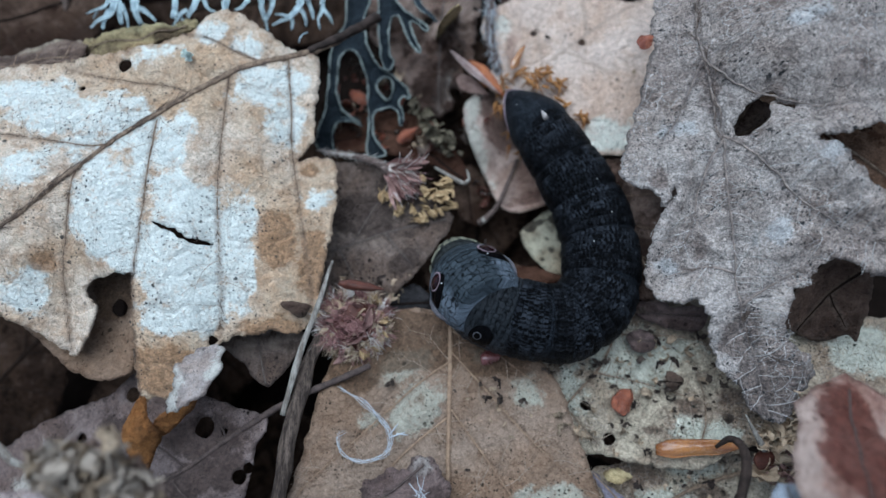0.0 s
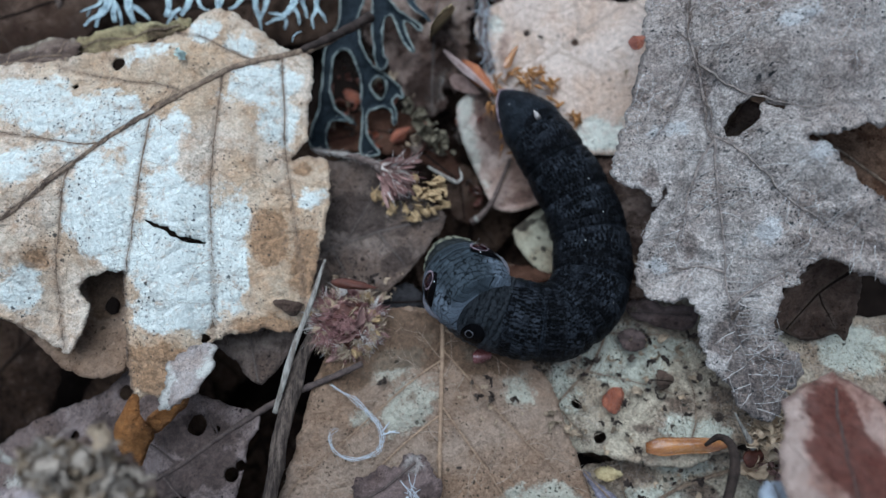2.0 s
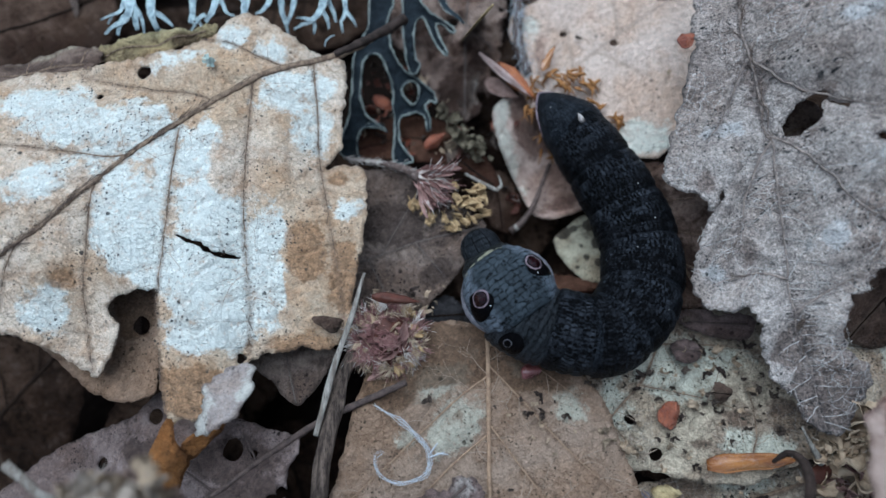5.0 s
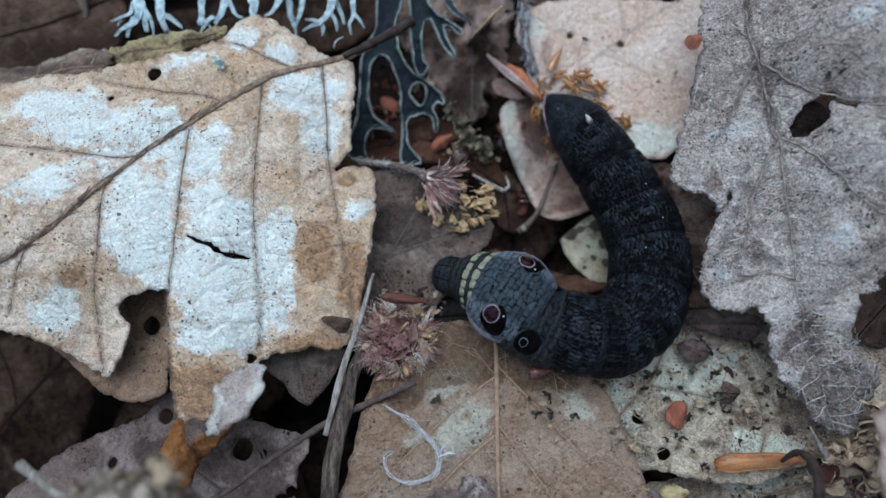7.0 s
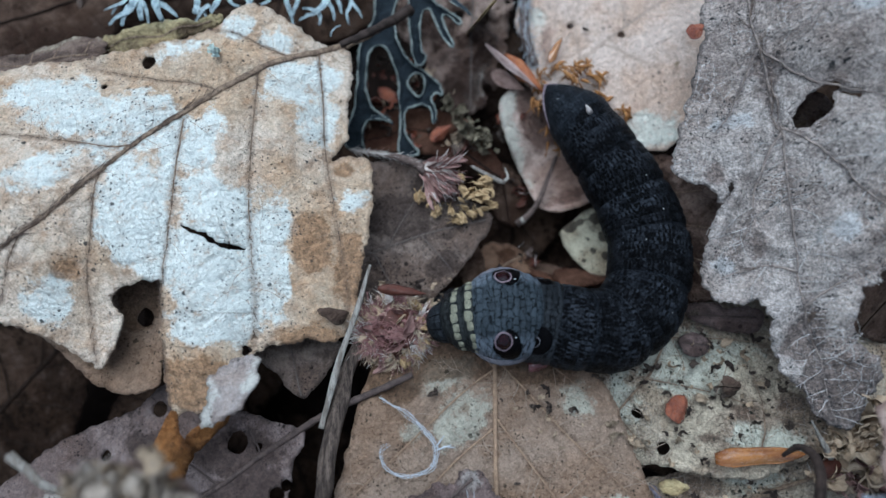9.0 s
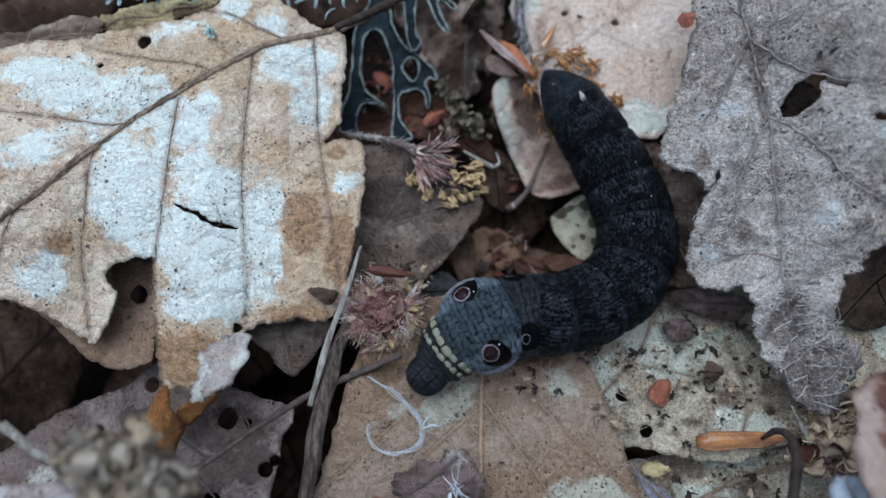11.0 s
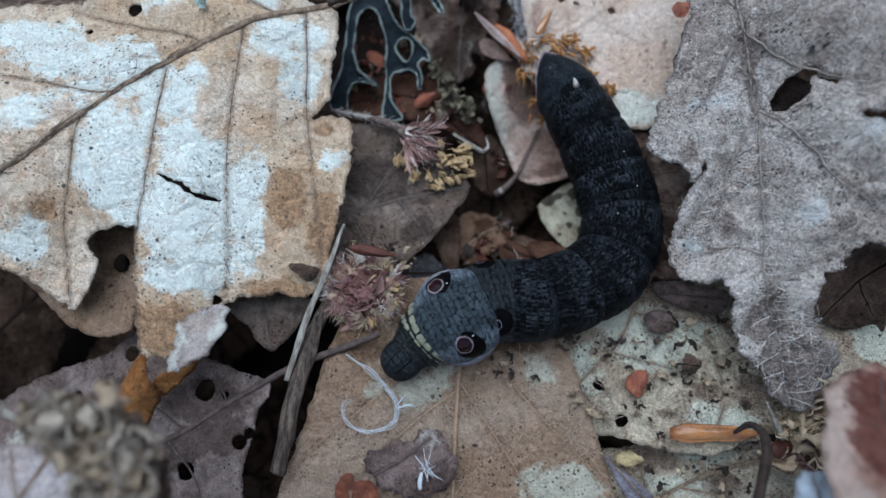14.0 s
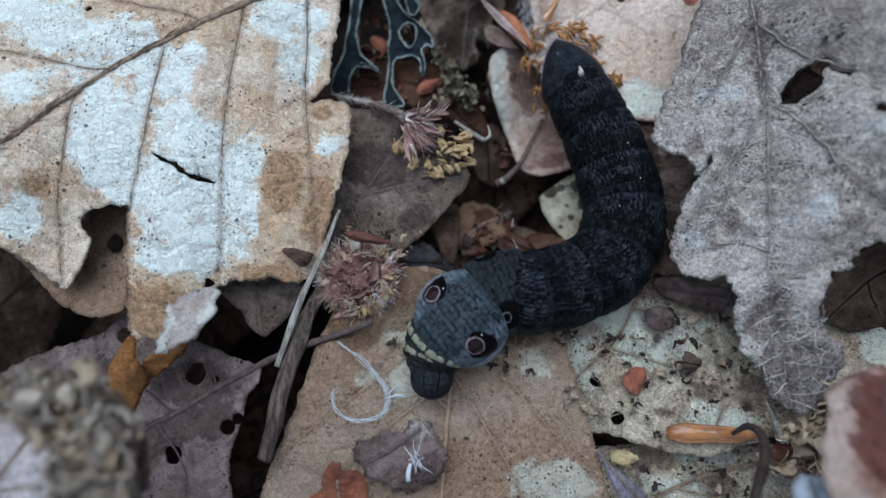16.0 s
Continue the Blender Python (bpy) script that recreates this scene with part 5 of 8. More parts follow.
leaf('leaf_scrap', 'pale bluish grey leaf scrap close before the camera', leaf_ice,
     [(37.5, -16.4), (38.4, -14.5), (40.2, -14.1), (41.9, -14.9), (43.1, -17.0), (42.5, -20.5), (38.0, -21.0), (37.0, -18.5)],
     [(38.0, -15.0, 27.0), (41.5, -15.0, 28.5), (42.5, -19.5, 30.0), (38.0, -20.0, 28.0), (40.0, -17.0, 29.0)],
     midrib=[(39.5, -14.5), (40.0, -20.5)],
     bleach=[(39.5, -15.5, 2.6, 1.6, 0.0)],
     seed=89,
     step=0.5,
     puff=0.2,
     rib_size=(0.15, 0.1),
     ribs=rib_dull)
leaf('leaf_scrap', 'crumpled grey-brown leaf under the crumbly debris', leaf_hazel,
     [(-41.5, -9.6), (-38.0, -8.6), (-34.0, -9.6), (-30.6, -12.4), (-28.8, -17.0), (-29.0, -23.0), (-33.5, -24.0), (-35.6, -18.6), (-37.6, -14.4)],
     [(-41.0, -10.0, 33.5), (-36.0, -10.0, 33.0), (-31.0, -13.5, 32.5), (-30.0, -21.0, 32.5), (-34.0, -21.0, 33.0), (-35.0, -14.0, 34.0)],
     seed=97,
     step=0.5,
     jag=0.7,
     wrinkle=0.8,
     crumple=1.6,
     ribs=rib_brown)
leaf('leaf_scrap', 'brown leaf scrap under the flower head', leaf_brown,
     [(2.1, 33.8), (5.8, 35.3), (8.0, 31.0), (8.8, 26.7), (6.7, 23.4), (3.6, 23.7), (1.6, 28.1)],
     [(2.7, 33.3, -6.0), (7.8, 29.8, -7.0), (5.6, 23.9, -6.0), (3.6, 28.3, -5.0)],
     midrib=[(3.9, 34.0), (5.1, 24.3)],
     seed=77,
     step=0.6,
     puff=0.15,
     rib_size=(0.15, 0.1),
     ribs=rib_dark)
leaf('leaf_scrap', 'dark torn leaf scrap on the edge of the pale leaf', leaf_dark,
     [(-24.5, 8.1), (-22.1, 8.4), (-19.6, 8.1), (-20.0, 7.0), (-21.3, 5.8), (-22.7, 6.9)],
     [(-24.4, 8.1, 11.2), (-19.8, 8.0, 9.2), (-21.5, 5.9, 9.6)],
     seed=79,
     step=0.5,
     puff=0.1,
     ribs=rib_dark)
leaf('leaf_scrap', 'small purplish leaf flake on decayed leaf', leaf_purple,
     [(28.4, 3.8), (30.4, 4.8), (32.3, 4.1), (33.5, 3.1), (32.9, 1.3), (30.9, 0.7), (29.2, 2.0)],
     [(28.7, 3.8, 4.2), (32.3, 4.1, 4.6), (33.1, 1.8, 4.4), (29.6, 1.5, 4.2)],
     midrib=[(28.8, 3.1), (32.9, 2.7)],
     seed=81,
     step=0.4,
     jag=0.3,
     puff=0.1,
     rib_size=(0.1, 0.06),
     ribs=rib_stalk)
leaf('leaf_scrap', 'dark crumpled plant clump on decayed leaf', leaf_dark,
     [(33.2, -2.8), (34.3, -1.9), (36.0, -2.4), (36.9, -3.8), (35.9, -4.8), (34.2, -4.6)],
     [(33.5, -2.8, 5.5), (35.1, -2.1, 6.5), (36.8, -4.0, 5.2), (34.6, -4.5, 5.2), (34.6, -3.2, 7.0)],
     midrib=[(33.6, -3.3), (36.4, -3.6)],
     seed=83,
     step=0.4,
     jag=0.5,
     puff=0.1,
     rib_size=(0.1, 0.06),
     ribs=rib_dark)

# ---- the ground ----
# Darker than wet humus: shade of the deep gaps is put into the colour.
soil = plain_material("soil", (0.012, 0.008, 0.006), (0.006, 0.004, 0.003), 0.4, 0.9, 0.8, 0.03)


def ground():
    """Dark crumbly soil, fine near the camera and reaching to the horizon."""
    line = sorted([s * v for v in list(range(2, 120, 2)) + [140, 180, 260, 500, 1200, 4000, 20000, 200000] for s in (1, -1)] + [0])
    n = len(line)
    verts = [(x, y + 15, -30 + 4.0 * noise.noise((x * 0.06, y * 0.06, 1)) + 1.4 * noise.noise((x * 0.25, y * 0.25, 5))) for x in line for y in line]
    faces = [(i * n + j, (i + 1) * n + j, (i + 1) * n + j + 1, i * n + j + 1) for i in range(n - 1) for j in range(n - 1)]
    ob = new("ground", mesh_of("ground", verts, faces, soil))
    tagged(ob, "crumbly woodland soil under the litter, blackened for gap shade", "ground", kind="structure")


ground()


# ---- the caterpillar ----
def rows_of(s, uv, wide, high, wobble):
    """Skin cells in rings: for each place the row's edge, the cell's edge and the cell's own number."""
    wob = s.add("ShaderNodeTexNoise", Vector=uv, Scale=0.9, Detail=3.0)
    node = s.add("ShaderNodeVectorMath")
    node.operation = "MULTIPLY_ADD"
    s.put(node.inputs[0], s.shift(wob.outputs["Color"], (-0.5, -0.5, 0.0))), s.put(node.inputs[1], (wobble, wobble, 0.0)), s.put(node.inputs[2], uv)
    sep = s.add("ShaderNodeSeparateXYZ", Vector=node.outputs[0])
    row = s.calc("MULTIPLY", sep.outputs[1], 1 / high)
    number, part_of = s.calc("FLOOR", row), s.calc("FRACT", row)
    along = s.calc("ADD", s.calc("MULTIPLY", sep.outputs[0], 1 / wide), s.calc("MULTIPLY", number, 7.31))
    along = s.calc("ADD", along, s.calc("MULTIPLY", s.random(), 50.0))
    edge = s.add("ShaderNodeTexVoronoi", Scale=1.0)
    edge.voronoi_dimensions, edge.feature = "1D", "DISTANCE_TO_EDGE"
    own = s.add("ShaderNodeTexVoronoi", Scale=1.0)
    own.voronoi_dimensions = "1D"
    s.put(edge.inputs["W"], along), s.put(own.inputs["W"], along)
    middle = s.calc("ABSOLUTE", s.calc("SUBTRACT", part_of, 0.5))
    return middle, edge.outputs["Distance"], s.add("ShaderNodeSeparateColor", Color=own.outputs["Color"]).outputs


def skin(name, ground_col, mark, amount, light, ticks=1.0):
    """Dark skin in narrow rings, with short black strokes along the body and pale ticks between them."""
    s = Shader(name)
    uv = s.add("ShaderNodeUVMap").outputs[0]
    s.coord = s.shift(s.coord, s.random())
    middle, edge, own = rows_of(s, uv, 0.66, 0.85, 1.1)
    grain = s.noise(4.5, 3.0, 0.7)
    wide = s.noise(0.3, 3.0)
    col = s.mix(s.ramp(wide, 0.38, 0.62), ground_col, light)
    col = s.mix(s.calc("MULTIPLY", s.ramp(own[2], 0.55, 0.8), 0.5 * ticks), col, tuple(1.7 * v for v in light))
    reach = s.calc("MULTIPLY_ADD", own[0], 0.5, 0.1)
    reach = s.calc("MULTIPLY", reach, s.calc("SUBTRACT", 1.0, s.calc("MULTIPLY", s.calc("POWER", middle, 2.0), 3.6)))
    stroke = s.ramp(s.calc("SUBTRACT", edge, reach), -0.03, 0.03, 1.0, 0.0)
    stroke = s.calc("MULTIPLY", stroke, s.ramp(s.noise(0.45, 3.0), 0.36, 0.5, 0.35, 1.0))
    col = s.mix(s.calc("MULTIPLY", stroke, amount), col, mark)
    patch_dark = s.ramp(s.noise(0.42, 4.0, 0.6), 0.55, 0.64)
    col = s.mix(s.calc("MULTIPLY", patch_dark, 0.85 * ticks), col, mark)
    col = s.mix(s.ramp(grain, 0.45, 0.75, 0.0, 0.55), col, mark)
    fold = s.ramp(middle, 0.41, 0.49)
    col = s.mix(s.calc("MULTIPLY", fold, s.ramp(s.noise(0.8, 2.0), 0.4, 0.6, 0.15, 0.8)), col, mark)
    dots = s.ramp(s.voronoi(0.45), 0.035, 0.06, 1.0, 0.0)
    col = s.mix(s.calc("MULTIPLY", dots, s.ramp(wide, 0.62, 0.64)), col, (0.3, 0.29, 0.27))
    h = s.calc("SUBTRACT", s.calc("MULTIPLY", grain, 0.5), s.calc("ADD", s.calc("MULTIPLY", stroke, 1.0), s.calc("MULTIPLY", fold, 1.5)))
    return s.done(col, s.ramp(grain, 0.3, 0.7, 0.36, 0.56), h, 0.55, 0.05)


def scaled_skin(name, a, b, mark, side=None, wide_mm=1.2, high_mm=0.8, blots=0.9):
    """Grey skin parted by thin dark lines into small oblong cells in rings, with black squiggles; paler on the flanks."""
    s = Shader(name)
    uv = s.add("ShaderNodeUVMap").outputs[0]
    middle, edge, own = rows_of(s, uv, wide_mm, high_mm, 1.3)
    fine, wide = s.noise(4.0, 3.0, 0.7), s.noise(0.3, 3.0)
    col = s.mix(s.ramp(wide, 0.35, 0.65), a, b)
    if side:
        round_it = s.calc("ABSOLUTE", s.add("ShaderNodeSeparateXYZ", Vector=uv).outputs[0])
        lined = s.calc("ADD", round_it, s.calc("MULTIPLY", s.calc("SUBTRACT", s.noise(0.5, 4.0), 0.5), 3.0))
        col = s.mix(s.ramp(lined, 3.2, 5.6, 0.0, 0.95), col, side)
    col = s.mix(s.calc("MULTIPLY", own[1], 0.5), col, tuple(1.8 * v for v in a))
    col = s.mix(s.ramp(fine, 0.4, 0.75, 0.0, 0.5), col, tuple(0.35 * v for v in a))
    broken, torn = s.ramp(s.noise(0.6, 3.0), 0.38, 0.56, 0.35, 1.0), s.ramp(s.noise(0.5, 3.0, at=s.stretch(1, 1, 1.3)), 0.4, 0.58, 0.3, 1.0)
    row_line = s.calc("MULTIPLY", s.ramp(middle, 0.42, 0.47), broken)
    cell_line = s.calc("MULTIPLY", s.ramp(edge, 0.02, 0.065, 1.0, 0.0), torn)
    line = s.calc("MAXIMUM", row_line, cell_line)
    col = s.mix(s.calc("MULTIPLY", line, 0.92), col, mark)
    squiggle = s.add("ShaderNodeTexNoise", Vector=s.stretch(0.8, 1.5, 1.0, at=uv), Scale=1.0, Detail=4.0, Roughness=0.6, Distortion=1.0).outputs["Fac"]
    blot = s.ramp(squiggle, 0.6, 0.63)
    col = s.mix(s.calc("MULTIPLY", blot, blots), col, mark)
    h = s.calc("SUBTRACT", s.calc("MULTIPLY", fine, 0.5), s.calc("ADD", s.calc("MULTIPLY", line, 1.6), s.calc("MULTIPLY", blot, 0.5)))
    return s.done(col, s.ramp(fine, 0.3, 0.7, 0.36, 0.52), h, 0.4, 0.08)


skin_body = skin("skin_body", (0.0098, 0.0108, 0.0132), (0.0005, 0.0005, 0.0007), 0.98, (0.0215, 0.0232, 0.0275))
skin_band = skin("skin_band", (0.0056, 0.006, 0.0073), (0.0006, 0.0006, 0.0008), 0.98, (0.0118, 0.0125, 0.0148))
skin_joint = skin("skin_joint", (0.0105, 0.012, 0.015), (0.0012, 0.0013, 0.0016), 0.45, (0.017, 0.0192, 0.0235), 0.2)
skin_plate = skin("skin_plate", (0.0125, 0.0145, 0.018), (0.001, 0.001, 0.0013), 0.5, (0.022, 0.025, 0.030), 0.5)
skin_grey = scaled_skin("skin_grey", (0.031, 0.0372, 0.0428), (0.0155, 0.0187, 0.0215), (0.001, 0.0012, 0.0016), (0.135, 0.15, 0.174))
skin_mid = scaled_skin("skin_mid", (0.0135, 0.0148, 0.0165), (0.0068, 0.0074, 0.0084), (0.0007, 0.0007, 0.0009), (0.024, 0.0255, 0.029), 0.8, 0.8, 1.0)
skin_thorax = scaled_skin("skin_thorax", (0.019, 0.02, 0.019), (0.0095, 0.01, 0.0107), (0.001, 0.001, 0.0014))
skin_cream = plain_material("skin_cream", (0.25, 0.235, 0.16), (0.12, 0.112, 0.078), 1.6, 0.5, 0.25, 0.15, dark=(0.03, 0.028, 0.02), dirt=0.6)
skin_head = skin("skin_head", (0.016, 0.0175, 0.0195), (0.003, 0.003, 0.0035), 0.5, (0.027, 0.029, 0.0325), 0.3)
skin_black = plain_material("skin_black", (0.0025, 0.0022, 0.0025), (0.0015, 0.0013, 0.0015), 1.0, 0.35, 0.05, 0.03)
skin_pupil = plain_material("skin_pupil", (0.016, 0.0036, 0.0052), (0.006, 0.0016, 0.0022), 1.0, 0.16, 0.03, 0.3)
skin_rim = plain_material("skin_rim", (0.21, 0.155, 0.168), (0.1, 0.072, 0.08), 1.0, 0.4, 0.05, 0.12)
skin_fold = plain_material("skin_fold", (0.17, 0.155, 0.165), (0.09, 0.085, 0.095), 1.2, 0.5, 0.2, 0.12, dark=(0.012, 0.011, 0.012), dirt=0.7)
skin_horn = plain_material("skin_horn", (0.42, 0.37, 0.33), (0.30, 0.25, 0.22), 1.0, 0.4, 0.1, 0.12)
skin_dot = plain_material("skin_dot", (0.62, 0.6, 0.58), (0.5, 0.48, 0.46), 1.0, 0.4, 0.05, 0.2, dirt=0.1)


def hoop(profile, sides=40, squash=0.94, fold=0.0):
    """A body piece: rings round the x axis, from (x, radius) pairs, a little flat below. Gives vertices, faces and cell coordinates."""
    verts, faces, uv = [], [], []
    for i, (x, r) in enumerate(profile):
        for k in range(sides):
            a = 2 * math.pi * k / sides
            rr = r * (1 + fold * math.cos(a * 9) * 0.5)
            z = rr * math.cos(a)
            verts.append((x, rr * math.sin(a), z if z > 0 else z * squash))
            uv.append(((a if a < math.pi else a - 2 * math.pi) * 6.0, x))
    n = len(profile)
    for i in range(n - 1):
        for k in range(sides):
            j = (k + 1) % sides
            faces.append((i * sides + k, (i + 1) * sides + k, (i + 1) * sides + j, i * sides + j))
    faces += [tuple(range(sides)), tuple((n - 1) * sides + k for k in range(sides))[::-1]]
    return verts, faces, uv


def smooth_profile(points, n, fold=0.0):
    p = np.asarray(points, float)
    line = curve(p, 0.25)
    x = np.linspace(p[0, 0], p[-1, 0], n)
    return list(zip(x, np.interp(x, line[:, 0], line[:, 1]) + fold * np.cos(2 * math.pi * x / 1.25)))


def patch(profile, x, angle, rx, ra, off, grow=0.0, turn=0.0, hole=0.0, rings=6, sides=28, skew=0.0, box=1.0):
    """A small oval on a body piece, lying on its skin: at x along it and angle (degrees) from the back."""
    px, pr = [p[0] for p in profile], [p[1] for p in profile]
    verts, faces = [], []
    for i in range(rings + 1):
        f = hole + (1 - hole) * i / rings
        for k in range(sides):
            a = 2 * math.pi * k / sides
            ca, sa = math.copysign(abs(math.cos(a)) ** box, math.cos(a)), math.copysign(abs(math.sin(a)) ** box, math.sin(a))
            du, dv = f * rx * ca, f * ra * sa * (1 + skew * ca)
            c, s = math.cos(radians(turn)), math.sin(radians(turn))
            xx, arc = x + du * c - dv * s, dv * c + du * s
            r = np.interp(xx, px, pr)
            phi = radians(angle) + arc / max(1.0, np.interp(x, px, pr))
            bulge = off + grow * (1 - f * f)
            verts.append((xx, (r + bulge) * math.sin(phi), (r + bulge) * math.cos(phi)))
    for i in range(rings):
        for k in range(sides):
            j = (k + 1) % sides
            faces.append((i * sides + k, (i + 1) * sides + k, (i + 1) * sides + j, i * sides + j))
    if not hole:
        faces.append(tuple(range(sides)))
    return verts, faces


LENGTHS = [0, 6.6, 14.2, 21.8, 28.4, 34.4, 40.5, 46.5, 52, 58.8, 66, 71]
# the axis of the hind body, which stays where it is, but for the tail end, which swings: seconds and its place
TAIL = [(0.0, 11.8, 43.6), (9.0, 11.8, 43.6), (12.5, 13.0, 44.1), (16.0, 14.2, 44.6)]
HIND = [(16.0, 37.8, 4.0), (20.0, 31.0, 4.6), (23.5, 23.7, 5.0), (24.7, 16.8, 6.0)]
# the bend of the middle: seconds and three points of its axis
MIDDLE = [
    (0.0, (23.7, 9.9, 7.5), (19.5, 5.8, 8.5), (14.3, 5.4, 9.5)),
    (5.0, (23.4, 10.6, 7.5), (19.4, 6.0, 8.5), (14.4, 5.2, 9.5)),
    (9.0, (22.8, 9.4, 7.5), (18.4, 5.2, 8.5), (13.0, 5.0, 9.5)),
    (11.5, (22.3, 10.5, 7.5), (17.3, 6.8, 8.5), (11.6, 4.8, 9.5)),
    (16.0, (22.4, 10.2, 7.5), (17.2, 6.7, 8.5), (11.8, 4.8, 9.5)),
]
# the fore body: seconds, back of the second eyed segment, of the first, of the breast, and the head
FORE = [
    (0.0, (8.1, 7.1, 15.0), (4.4, 10.6, 16.5), (2.7, 15.1, 6.5), (2.8, 15.5, -1.0)),
    (3.5, (8.2, 7.3, 15.0), (4.6, 10.7, 16.5), (3.0, 15.1, 6.5), (3.1, 15.5, -1.0)),
    (4.0, (7.1, 7.9, 15.0), (4.1, 11.3, 16.5), (2.6, 15.6, 7.5), (1.9, 16.8, 0.5)),
    (4.5, (7.1, 7.9, 15.0), (4.0, 12.0, 16.5), (2.8, 16.2, 8.5), (1.8, 18.1, 2.0)),
    (5.0, (6.9, 7.6, 15.0), (3.7, 11.8, 16.5), (1.6, 15.5, 13.0), (0.3, 18.0, 9.0)),
]
LATER = [
    (7.5, (7.2, 7.0, 15.0), (2.6, 10.2, 16.5), (-1.8, 12.4, 13.0), (-5.8, 12.6, 7.0)),
    (8.0, (7.4, 6.8, 15.0), (2.7, 9.3, 16.5), (-1.9, 11.2, 13.0), (-6.0, 10.8, 7.0)),
    (8.5, (7.5, 6.5, 15.0), (2.6, 8.6, 16.5), (-2.0, 9.3, 13.0), (-5.3, 9.0, 7.0)),
    (9.0, (7.6, 6.1, 15.0), (1.8, 7.0, 16.5), (-3.6, 6.6, 14.0), (-5.8, 6.3, 9.0)),
    (11.5, (6.6, 4.4, 15.0), (0.3, 2.4, 16.5), (-4.8, -1.4, 13.0), (-7.7, -4.3, 9.0)),
]
AFTER = [
    (12.0, (6.0, 4.4, 15.0), (0.1, 2.0, 16.5), (-5.3, -1.7, 13.0), (-8.7, -4.3, 9.0)),
    (12.5, (6.1, 4.4, 15.0), (0.1, 2.0, 16.5), (-5.4, -2.0, 13.0), (-8.9, -5.2, 9.0)),
    (13.0, (6.2, 4.6, 15.0), (-0.2, 1.9, 16.5), (-5.1, -1.8, 13.0), (-8.4, -5.0, 9.0)),
    (13.5, (6.1, 4.3, 15.0), (-0.1, 1.8, 16.5), (-5.4, -2.0, 13.0), (-8.1, -4.3, 9.0)),
    (14.0, (6.0, 4.3, 15.0), (0.0, 1.7, 16.5), (-4.4, -1.4, 13.0), (-7.3, -4.4, 9.0)),
    (14.5, (6.2, 4.2, 15.0), (0.1, 1.3, 16.5), (-4.2, -2.4, 13.0), (-6.5, -6.0, 9.0)),
    (15.0, (6.2, 4.2, 15.0), (0.3, 1.0, 16.5), (-4.4, -2.8, 13.0), (-5.7, -6.4, 9.0)),
    (15.5, (6.7, 4.0, 15.0), (1.2, -0.3, 16.5), (-2.4, -4.9, 13.0), (-2.1, -9.1, 8.0)),
    (16.0, (7.4, 4.3, 15.0), (1.5, 0.1, 16.5), (-1.8, -4.6, 13.0), (-1.8, -7.9, 9.0)),
]


def spine(row):
    """The body's axis at the time of a row, as a function of the length from the tail."""
    t = row[0]
    times = [m[0] for m in MIDDLE]
    middle = [[np.interp(t, times, [m[k + 1][i] for m in MIDDLE]) for i in range(3)] for k in range(3)]
    drop = (5.8, 6.2, 4.2, 0.0)
    fore = [(x, y, z - d) for (x, y, z), d in zip(row[1:], drop)]
    tail = [(*[float(np.interp(t, [r[0] for r in TAIL], [r[k] for r in TAIL])) for k in (1, 2)], 3.0)]
    swing = float(np.interp(t, (9.0, 12.5, 16.0), (0.0, 0.8, 1.0)))
    hind = [(x + d * swing, y, z) for (x, y, z), d in zip(HIND, (0.9, 0.45, 0.0, 0.0))]
    p, u = np.array(tail + hind + middle + fore), np.array(LENGTHS, float)
    slope = np.gradient(p, u, axis=0)

    def at(s):
        i = int(np.clip(np.searchsorted(u, s) - 1, 0, len(u) - 2))
        w = u[i + 1] - u[i]
        f = (s - u[i]) / w
        a, b = p[i], p[i + 1]
        ma, mb = slope[i] * w, slope[i + 1] * w
        place = (2 * f ** 3 - 3 * f * f + 1) * a + (f ** 3 - 2 * f * f + f) * ma + (3 * f * f - 2 * f ** 3) * b + (f ** 3 - f * f) * mb
        way = ((6 * f * f - 6 * f) * a + (3 * f * f - 4 * f + 1) * ma + (6 * f - 6 * f * f) * b + (3 * f * f - 2 * f) * mb) / w
        return Vector(place), Vector(way).normalized()

    return at


def body_pose(at, s, t):
    """The pose of a body piece at length s and time t: x ahead along the axis, z to the back, the fore body rolled a little later on."""
    place, x = at(s)
    y = Vector((0, 0, 1)).cross(x).normalized()
    z = x.cross(y)
    m = Matrix((x, y, z)).transposed().to_4x4()
    m = m @ pose(0, 0, 0, float(np.interp(s, (40, 50, 56, 63), (0, 26, 12, 0)) * np.interp(t, (5, 8), (0, 1))))
    m.translation = (place - HOME) * MM
    return m


HOME = Vector((18.0, 20.0, 0.0))
MOVING = []


def body_radius(s):
    return float(np.interp(s, [0, 3, 6, 10, 16, 24, 32, 40, 48], [2.2, 3.7, 4.6, 5.2, 5.6, 5.9, 6.0, 5.9, 5.8]))


